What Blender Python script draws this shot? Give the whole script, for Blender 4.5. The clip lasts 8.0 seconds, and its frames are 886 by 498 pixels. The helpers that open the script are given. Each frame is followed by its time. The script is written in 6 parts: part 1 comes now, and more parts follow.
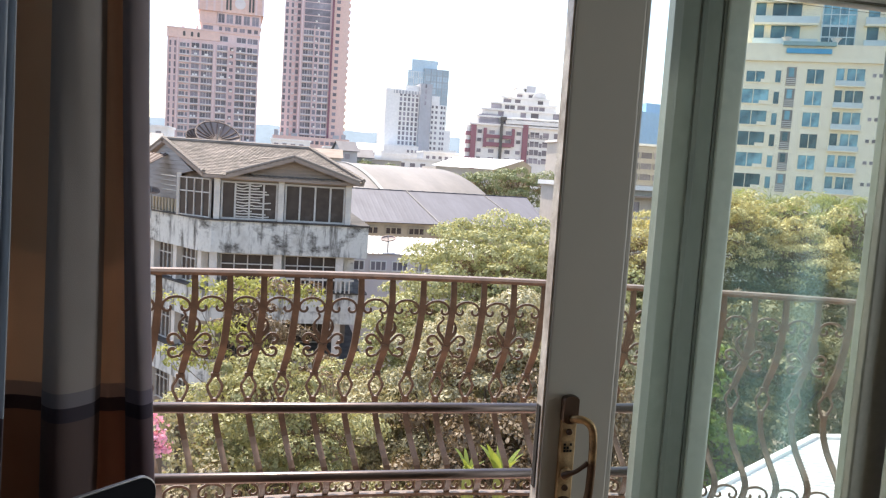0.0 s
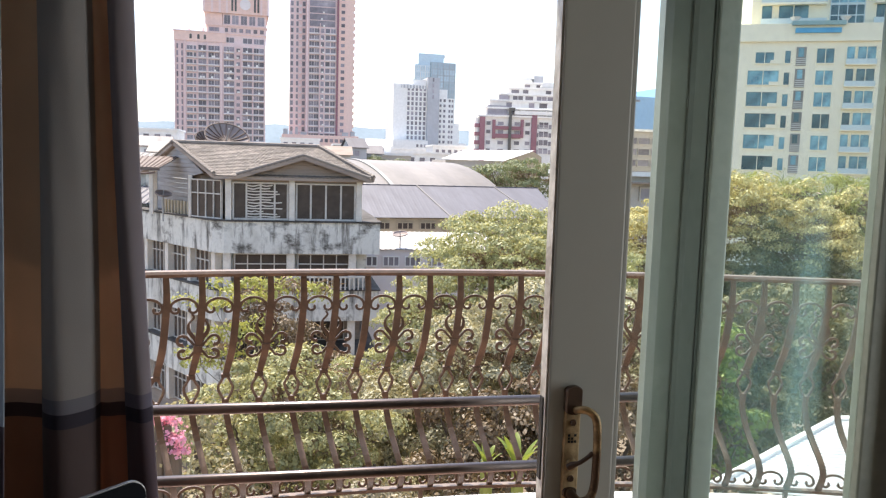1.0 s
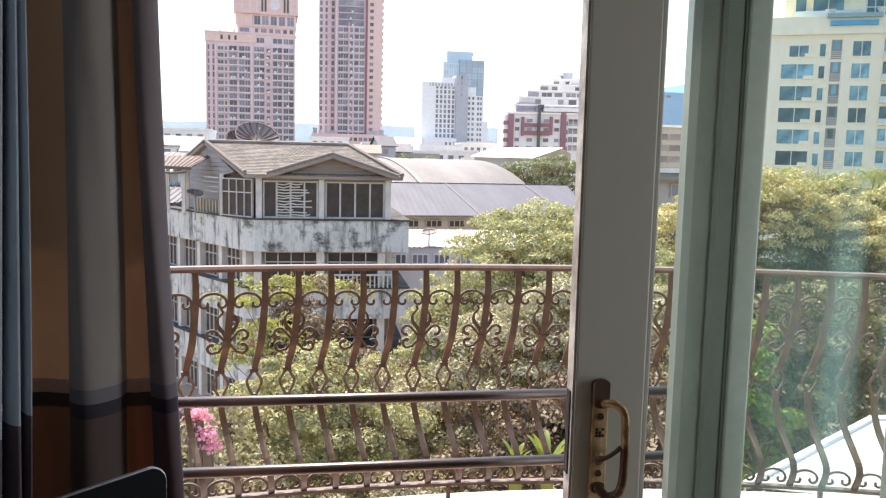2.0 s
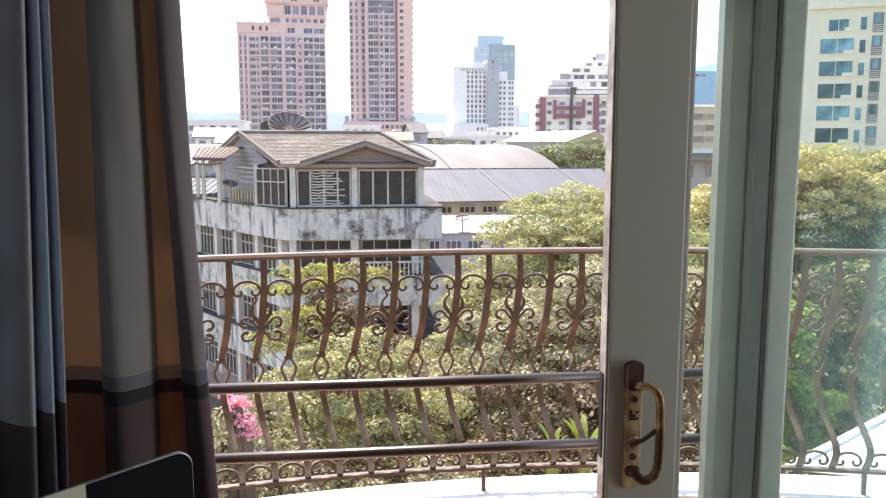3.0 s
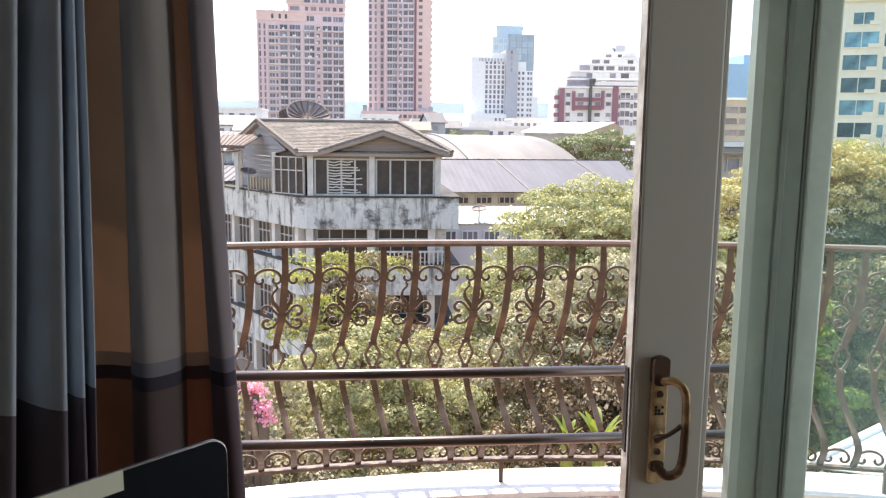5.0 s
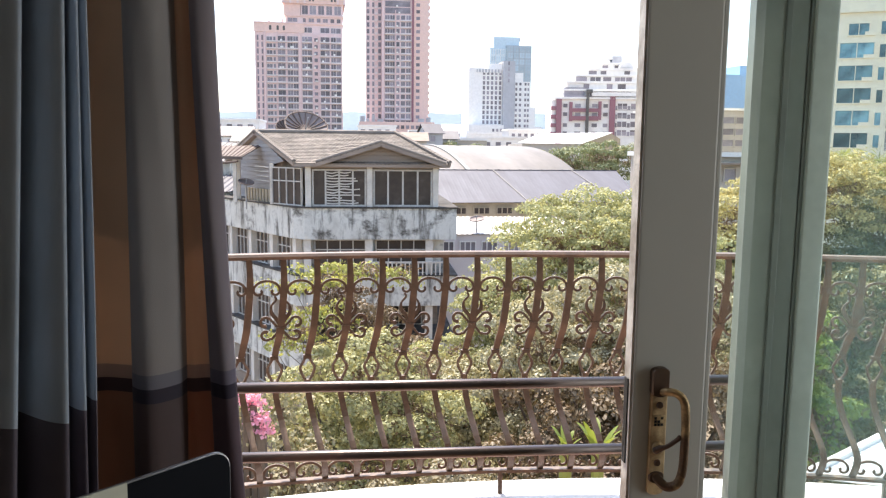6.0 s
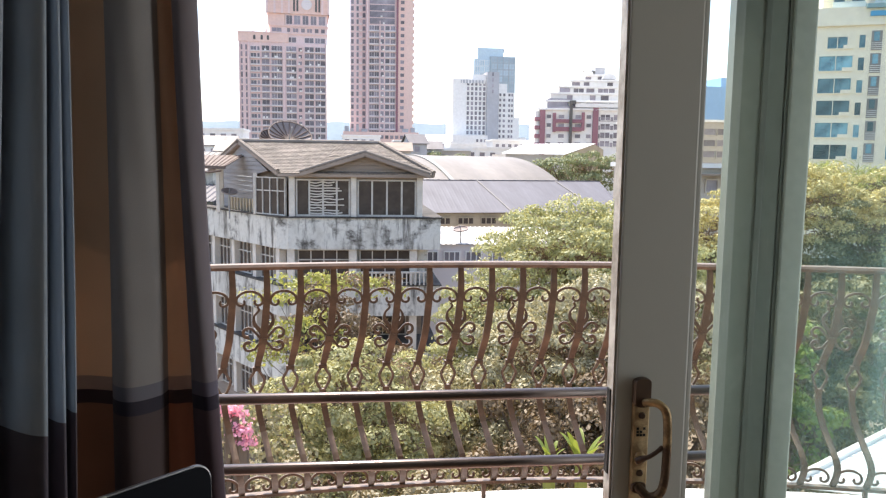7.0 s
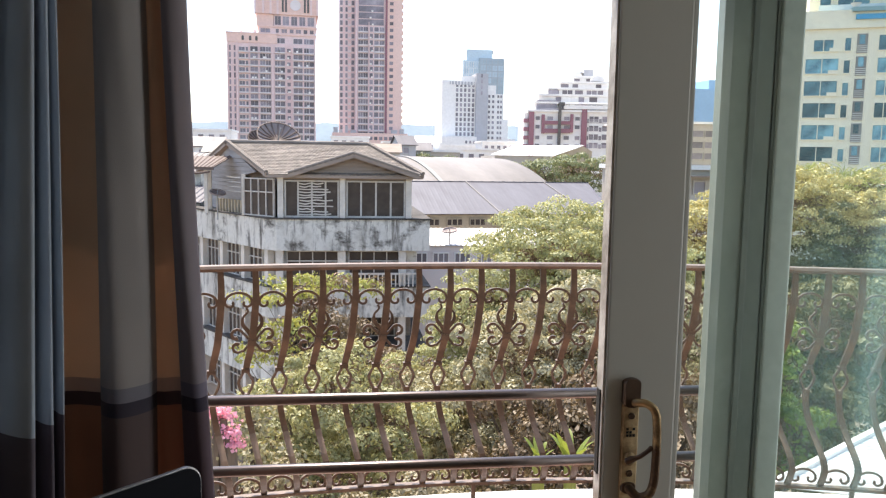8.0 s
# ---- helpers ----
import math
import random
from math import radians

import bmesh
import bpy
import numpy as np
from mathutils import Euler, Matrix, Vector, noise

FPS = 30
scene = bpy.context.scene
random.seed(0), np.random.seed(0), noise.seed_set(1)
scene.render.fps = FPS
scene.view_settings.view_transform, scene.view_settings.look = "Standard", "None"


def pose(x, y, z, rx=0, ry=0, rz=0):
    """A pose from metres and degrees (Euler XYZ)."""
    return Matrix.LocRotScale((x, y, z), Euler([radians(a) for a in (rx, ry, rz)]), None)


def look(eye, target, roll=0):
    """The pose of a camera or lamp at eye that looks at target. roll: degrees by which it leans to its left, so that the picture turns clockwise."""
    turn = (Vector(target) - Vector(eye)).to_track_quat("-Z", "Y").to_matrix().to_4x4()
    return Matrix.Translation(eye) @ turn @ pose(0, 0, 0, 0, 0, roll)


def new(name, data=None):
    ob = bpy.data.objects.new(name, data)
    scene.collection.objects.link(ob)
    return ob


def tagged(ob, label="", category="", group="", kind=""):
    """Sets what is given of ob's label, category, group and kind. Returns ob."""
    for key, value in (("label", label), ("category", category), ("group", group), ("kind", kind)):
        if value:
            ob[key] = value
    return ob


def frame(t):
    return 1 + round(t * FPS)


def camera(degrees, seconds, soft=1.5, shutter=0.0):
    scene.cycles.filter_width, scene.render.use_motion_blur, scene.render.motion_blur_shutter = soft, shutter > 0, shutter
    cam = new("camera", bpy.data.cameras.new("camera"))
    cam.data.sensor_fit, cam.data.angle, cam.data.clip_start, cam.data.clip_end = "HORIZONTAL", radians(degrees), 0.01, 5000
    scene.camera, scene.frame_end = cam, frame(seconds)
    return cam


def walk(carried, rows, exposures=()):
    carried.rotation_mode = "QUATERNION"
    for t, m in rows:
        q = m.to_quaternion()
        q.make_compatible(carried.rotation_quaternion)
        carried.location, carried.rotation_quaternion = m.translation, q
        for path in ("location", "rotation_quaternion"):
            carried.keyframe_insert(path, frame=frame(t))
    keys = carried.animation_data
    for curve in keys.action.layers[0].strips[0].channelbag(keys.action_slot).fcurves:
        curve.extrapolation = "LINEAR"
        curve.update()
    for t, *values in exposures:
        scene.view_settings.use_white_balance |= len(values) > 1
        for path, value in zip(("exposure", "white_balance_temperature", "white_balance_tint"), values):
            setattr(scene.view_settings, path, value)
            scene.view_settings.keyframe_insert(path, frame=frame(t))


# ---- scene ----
cam = camera(59.4, 8.0, soft=1.25)
PATH = [
    (0, (0.019, -1.336, 1.44), (0.43, 0.612, 1.247), 3.7),
    (0.5, (0.028, -1.334, 1.438), (0.431, 0.613, 1.228), 2.8),
    (1, (0.047, -1.339, 1.443), (0.426, 0.613, 1.232), 1.7),
    (1.5, (0.051, -1.336, 1.437), (0.397, 0.622, 1.224), 1.6),
    (3, (0.068, -1.318, 1.424), (0.287, 0.654, 1.169), -0.0),
    (3.5, (0.065, -1.315, 1.422), (0.251, 0.657, 1.139), -0.1),
    (4, (0.061, -1.311, 1.425), (0.233, 0.661, 1.14), 0.3),
    (4.5, (0.055, -1.309, 1.423), (0.23, 0.663, 1.139), 0.6),
    (6, (0.046, -1.315, 1.427), (0.23, 0.66, 1.174), 0.6),
    (6.5, (0.046, -1.317, 1.427), (0.243, 0.66, 1.194), 0.6),
    (7, (0.047, -1.318, 1.429), (0.272, 0.657, 1.202), 0.8),
    (7.5, (0.047, -1.318, 1.428), (0.295, 0.654, 1.204), 0.8),
    (8, (0.045, -1.317, 1.428), (0.298, 0.654, 1.205), 0.9),
]
walk(cam, [(t, look(eye, target, roll)) for t, eye, target, roll in PATH], exposures=[(0, 1.36, 6900, 12), (1.7, 1.4, 6900, 12), (3.2, 1.56, 6900, 12), (5, 1.59, 6900, 12), (6.8, 1.45, 6900, 12), (8, 1.42, 6900, 12)])

# ---------------------------------------------------------------- light
SUN_DIR = Vector((-0.2, 0.5, 1.08)).normalized()      # towards the sun
world = bpy.data.worlds.new("sky")
scene.world = world
world.use_nodes = True
wn = world.node_tree.nodes
sky = wn.new("ShaderNodeTexSky")
sky.sky_type = "NISHITA"
sky.sun_disc = False
sky.sun_elevation = math.asin(SUN_DIR.z)
sky.sun_rotation = math.atan2(SUN_DIR.x, SUN_DIR.y)
sky.dust_density, sky.air_density, sky.ozone_density = 1.6, 1.0, 1.0
world.node_tree.links.new(sky.outputs[0], wn["Background"].inputs[0])
wn["Background"].inputs[1].default_value = 0.15
sun_data = bpy.data.lights.new("sun", "SUN")
sun_data.energy, sun_data.angle, sun_data.color = 3.4, radians(0.5), (1.0, 0.94, 0.85)
sun = new("sun", sun_data)
sun.matrix_world = look(SUN_DIR * 60, (0, 0, 0))
# unseen fill lamp at an added opening in the right-hand wall
fill_light = bpy.data.lights.new("side_fill_light", "AREA")
fill_light.shape, fill_light.size, fill_light.size_y, fill_light.energy, fill_light.color = "RECTANGLE", 0.6, 1.9, 9.6, (0.86, 0.95, 1.0)
fill_ob = new("side_fill_light", fill_light)
fill_ob.matrix_world = look((2.7, -0.95, 1.1), (0.0, -0.95, 1.1))


# ---------------------------------------------------------------- materials
def mat(name, col, col2=None, rough=0.6, metal=0.0, scale=4.0, fine=40.0, bump=0.15, stretch=(1, 1, 1), island=0.0, rand=0.0, spec=0.5, contrast=1.0):
    """A surface with two scales of variation: broad stains towards col2 and fine grain."""
    m = bpy.data.materials.new(name)
    m.use_nodes = True
    nt = m.node_tree
    n, l = nt.nodes, nt.links
    b = n["Principled BSDF"]
    b.inputs["Roughness"].default_value = rough
    b.inputs["Metallic"].default_value = metal
    b.inputs["Specular IOR Level"].default_value = spec
    col2 = col2 or tuple(c * 0.8 for c in col)
    tc = n.new("ShaderNodeTexCoord")
    mp = n.new("ShaderNodeMapping")
    mp.inputs["Scale"].default_value = stretch
    l.new(tc.outputs["Object"], mp.inputs[0])
    big = n.new("ShaderNodeTexNoise")
    big.inputs["Scale"].default_value, big.inputs["Detail"].default_value, big.inputs["Roughness"].default_value = scale, 6, 0.6
    small = n.new("ShaderNodeTexNoise")
    small.inputs["Scale"].default_value, small.inputs["Detail"].default_value = fine, 4
    l.new(mp.outputs[0], big.inputs[0]), l.new(mp.outputs[0], small.inputs[0])
    ramp = n.new("ShaderNodeMapRange")
    ramp.inputs[1].default_value, ramp.inputs[2].default_value = 0.5 - 0.2 / contrast, 0.5 + 0.2 / contrast
    l.new(big.outputs[0], ramp.inputs[0])
    mix = n.new("ShaderNodeMix")
    mix.data_type = "RGBA"
    mix.inputs[6].default_value, mix.inputs[7].default_value = (*col, 1), (*col2, 1)
    l.new(ramp.outputs[0], mix.inputs[0])
    hsv = n.new("ShaderNodeHueSaturation")
    l.new(mix.outputs[2], hsv.inputs["Color"])
    val = n.new("ShaderNodeMath")
    val.operation = "MULTIPLY_ADD"
    val.inputs[1].default_value, val.inputs[2].default_value = 0.3, 0.85
    l.new(small.outputs[0], val.inputs[0])
    last = val
    if island or rand:
        src = n.new("ShaderNodeNewGeometry").outputs["Random Per Island"] if island else n.new("ShaderNodeObjectInfo").outputs["Random"]
        more = n.new("ShaderNodeMath")
        more.operation = "MULTIPLY_ADD"
        more.inputs[1].default_value, more.inputs[2].default_value = 2 * (island or rand), 1 - (island or rand)
        l.new(src, more.inputs[0])
        both = n.new("ShaderNodeMath")
        both.operation = "MULTIPLY"
        l.new(val.outputs[0], both.inputs[0]), l.new(more.outputs[0], both.inputs[1])
        last = both
    l.new(last.outputs[0], hsv.inputs["Value"])
    l.new(hsv.outputs[0], b.inputs["Base Color"])
    rr = n.new("ShaderNodeMath")
    rr.operation = "MULTIPLY_ADD"
    rr.inputs[1].default_value, rr.inputs[2].default_value = 0.2, max(0.02, rough - 0.1)
    l.new(big.outputs[0], rr.inputs[0])
    l.new(rr.outputs[0], b.inputs["Roughness"])
    if bump:
        bp = n.new("ShaderNodeBump")
        bp.inputs["Strength"].default_value, bp.inputs["Distance"].default_value = bump, 0.01
        l.new(small.outputs[0], bp.inputs["Height"])
        l.new(bp.outputs[0], b.inputs["Normal"])
    return m


def leaf_mat(name, dark, light, glow=0.25):
    """A leaf: each one its own shade, some light passing through it."""
    m = bpy.data.materials.new(name)
    m.use_nodes = True
    n, l = m.node_tree.nodes, m.node_tree.links
    b = n["Principled BSDF"]
    geo = n.new("ShaderNodeNewGeometry")
    ramp = n.new("ShaderNodeValToRGB")
    low, high = ([a + (b_ - a) * k for a, b_ in zip(dark, light)] for k in (0.22, 0.85))
    ramp.color_ramp.elements[0].color, ramp.color_ramp.elements[1].color = (*low, 1), (*high, 1)
    l.new(geo.outputs["Random Per Island"], ramp.inputs[0])
    l.new(ramp.outputs[0], b.inputs["Base Color"])
    b.inputs["Roughness"].default_value = 0.5
    b.inputs["Specular IOR Level"].default_value = 0.4
    tr = n.new("ShaderNodeBsdfTranslucent")
    warm = n.new("ShaderNodeMix")
    warm.data_type, warm.blend_type = "RGBA", "MULTIPLY"
    warm.inputs[0].default_value = 1.0
    warm.inputs[7].default_value = (1.22, 1.1, 0.84, 1)
    l.new(ramp.outputs[0], warm.inputs[6])
    l.new(warm.outputs[2], tr.inputs[0])
    mx = n.new("ShaderNodeMixShader")
    mx.inputs[0].default_value = glow
    l.new(b.outputs[0], mx.inputs[1]), l.new(tr.outputs[0], mx.inputs[2])
    l.new(mx.outputs[0], n["Material Output"].inputs[0])
    return m


def glass_mat(name, tint, gloss=0.07, veil=0.03):
    """A thin pane: tinted see-through, mirror gloss that grows at grazing angles, and a teal film painted for haze and
    reflections.
    """
    m = bpy.data.materials.new(name)
    m.use_nodes = True
    n, l = m.node_tree.nodes, m.node_tree.links
    n.remove(n["Principled BSDF"])
    t = n.new("ShaderNodeBsdfTransparent")
    t.inputs[0].default_value = (*tint, 1)
    g = n.new("ShaderNodeBsdfGlossy")
    g.inputs["Roughness"].default_value = 0.02
    fr = n.new("ShaderNodeFresnel")
    fr.inputs[0].default_value = 1.38
    a = n.new("ShaderNodeMixShader")
    l.new(fr.outputs[0], a.inputs[0]), l.new(t.outputs[0], a.inputs[1]), l.new(g.outputs[0], a.inputs[2])
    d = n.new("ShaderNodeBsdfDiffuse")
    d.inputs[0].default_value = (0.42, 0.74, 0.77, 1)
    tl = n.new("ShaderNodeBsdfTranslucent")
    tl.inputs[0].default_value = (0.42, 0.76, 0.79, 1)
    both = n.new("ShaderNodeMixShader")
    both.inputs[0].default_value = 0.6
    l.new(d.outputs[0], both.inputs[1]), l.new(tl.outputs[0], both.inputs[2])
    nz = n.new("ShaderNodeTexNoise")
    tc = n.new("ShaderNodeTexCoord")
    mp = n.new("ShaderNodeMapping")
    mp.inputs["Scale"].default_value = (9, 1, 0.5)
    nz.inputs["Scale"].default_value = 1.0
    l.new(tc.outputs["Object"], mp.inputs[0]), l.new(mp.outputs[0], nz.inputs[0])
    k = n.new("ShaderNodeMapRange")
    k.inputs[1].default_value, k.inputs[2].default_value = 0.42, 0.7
    k.inputs[3].default_value, k.inputs[4].default_value = veil * 0.15, veil * 3.6
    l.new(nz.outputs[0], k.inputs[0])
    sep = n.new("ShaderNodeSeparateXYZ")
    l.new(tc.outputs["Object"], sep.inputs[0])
    low_only = n.new("ShaderNodeMapRange")         # painted haze stays below shoulder height
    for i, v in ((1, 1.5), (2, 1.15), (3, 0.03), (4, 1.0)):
        low_only.inputs[i].default_value = v
    l.new(sep.outputs[2], low_only.inputs[0])
    clear_side = n.new("ShaderNodeMapRange")             # painted haze thins out beside the stile
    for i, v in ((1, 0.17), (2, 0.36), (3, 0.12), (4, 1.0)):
        clear_side.inputs[i].default_value = v
    l.new(sep.outputs[0], clear_side.inputs[0])
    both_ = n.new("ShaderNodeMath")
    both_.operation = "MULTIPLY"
    l.new(clear_side.outputs[0], both_.inputs[0]), l.new(low_only.outputs[0], both_.inputs[1])
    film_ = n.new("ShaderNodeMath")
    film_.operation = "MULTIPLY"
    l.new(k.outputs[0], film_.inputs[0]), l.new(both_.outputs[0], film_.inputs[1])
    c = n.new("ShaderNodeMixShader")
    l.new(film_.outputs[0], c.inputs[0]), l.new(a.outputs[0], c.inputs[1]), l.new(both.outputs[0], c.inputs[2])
    l.new(c.outputs[0], n["Material Output"].inputs[0])
    return m


def steps_mat(name, axis, stops, rough=0.85, weave=900.0, bands=None):
    """Cloth in upright stripes by x, with woven cross bands by z: bands is a list of (from_z, multiply colour)."""
    m = bpy.data.materials.new(name)
    m.use_nodes = True
    n, l = m.node_tree.nodes, m.node_tree.links
    b = n["Principled BSDF"]
    b.inputs["Roughness"].default_value = rough
    b.inputs["Specular IOR Level"].default_value = 0.15
    b.inputs["Sheen Weight"].default_value = 0.15
    tc = n.new("ShaderNodeTexCoord")
    sep = n.new("ShaderNodeSeparateXYZ")
    l.new(tc.outputs["Object"], sep.inputs[0])

    def ramp(source, lo, hi, items):
        mr = n.new("ShaderNodeMapRange")
        mr.inputs[1].default_value, mr.inputs[2].default_value = lo, hi
        l.new(source, mr.inputs[0])
        r = n.new("ShaderNodeValToRGB")
        r.color_ramp.interpolation = "CONSTANT"
        e = r.color_ramp.elements
        for i, (p, c) in enumerate(items):
            el = e[i] if i < 2 else e.new((p - lo) / (hi - lo))
            el.position = max(0.0, (p - lo) / (hi - lo))
            el.color = (*c, 1)
        l.new(mr.outputs[0], r.inputs[0])
        return r.outputs[0]

    col = ramp(sep.outputs[axis], stops[0][0], stops[-1][0] + 0.2, stops)
    if bands:
        z = ramp(sep.outputs[2], bands[0][0], bands[-1][0] + 1.5, bands)
        mu = n.new("ShaderNodeMix")
        mu.data_type, mu.blend_type = "RGBA", "MULTIPLY"
        mu.inputs[0].default_value = 1.0
        l.new(col, mu.inputs[6]), l.new(z, mu.inputs[7])
        col = mu.outputs[2]
    nz = n.new("ShaderNodeTexNoise")
    nz.inputs["Scale"].default_value = 7
    hs = n.new("ShaderNodeHueSaturation")
    vv = n.new("ShaderNodeMath")
    vv.operation = "MULTIPLY_ADD"
    vv.inputs[1].default_value, vv.inputs[2].default_value = 0.4, 0.8
    l.new(tc.outputs["Object"], nz.inputs[0]), l.new(nz.outputs[0], vv.inputs[0]), l.new(vv.outputs[0], hs.inputs["Value"]), l.new(col, hs.inputs["Color"])
    l.new(hs.outputs[0], b.inputs["Base Color"])
    fine = n.new("ShaderNodeTexNoise")
    fine.inputs["Scale"].default_value = weave
    bp = n.new("ShaderNodeBump")
    bp.inputs["Strength"].default_value, bp.inputs["Distance"].default_value = 0.25, 0.002
    l.new(tc.outputs["Object"], fine.inputs[0]), l.new(fine.outputs[0], bp.inputs["Height"]), l.new(bp.outputs[0], b.inputs["Normal"])
    tr = n.new("ShaderNodeBsdfTranslucent")
    l.new(hs.outputs[0], tr.inputs[0])
    mx = n.new("ShaderNodeMixShader")
    mx.inputs[0].default_value = 0.2
    l.new(b.outputs[0], mx.inputs[1]), l.new(tr.outputs[0], mx.inputs[2])
    l.new(mx.outputs[0], n["Material Output"].inputs[0])
    return m


def stain_mat(name, col, grey, black):
    """Old render: clean patches, grey wash and black streaks that run down."""
    m = bpy.data.materials.new(name)
    m.use_nodes = True
    n, l = m.node_tree.nodes, m.node_tree.links
    b = n["Principled BSDF"]
    b.inputs["Roughness"].default_value = 0.9
    tc = n.new("ShaderNodeTexCoord")

    def layer(base, top, scale, stretch, lo, hi, detail=8):
        mp = n.new("ShaderNodeMapping")
        mp.inputs["Scale"].default_value = stretch
        l.new(tc.outputs["Object"], mp.inputs[0])
        nz = n.new("ShaderNodeTexNoise")
        nz.inputs["Scale"].default_value, nz.inputs["Detail"].default_value, nz.inputs["Roughness"].default_value = scale, detail, 0.68
        l.new(mp.outputs[0], nz.inputs[0])
        mr = n.new("ShaderNodeMapRange")
        mr.inputs[1].default_value, mr.inputs[2].default_value = lo, hi
        l.new(nz.outputs[0], mr.inputs[0])
        mx = n.new("ShaderNodeMix")
        mx.data_type = "RGBA"
        mx.inputs[7].default_value = (*top, 1)
        if isinstance(base, tuple):
            mx.inputs[6].default_value = (*base, 1)
        else:
            l.new(base, mx.inputs[6])
        l.new(mr.outputs[0], mx.inputs[0])
        return mx.outputs[2], nz.outputs[0]

    c, _ = layer(col, grey, 0.7, (1, 1, 0.8), 0.5, 0.78)
    c, _ = layer(c, black, 2.4, (1, 1, 0.16), 0.51, 0.66)
    c, _ = layer(c, black, 0.9, (1, 1, 1.2), 0.53, 0.66)
    c, f = layer(c, grey, 9.0, (1, 1, 0.6), 0.5, 0.95)
    l.new(c, b.inputs["Base Color"])
    bp = n.new("ShaderNodeBump")
    bp.inputs["Strength"].default_value, bp.inputs["Distance"].default_value = 0.4, 0.03
    l.new(f, bp.inputs["Height"]), l.new(bp.outputs[0], b.inputs["Normal"])
    return m


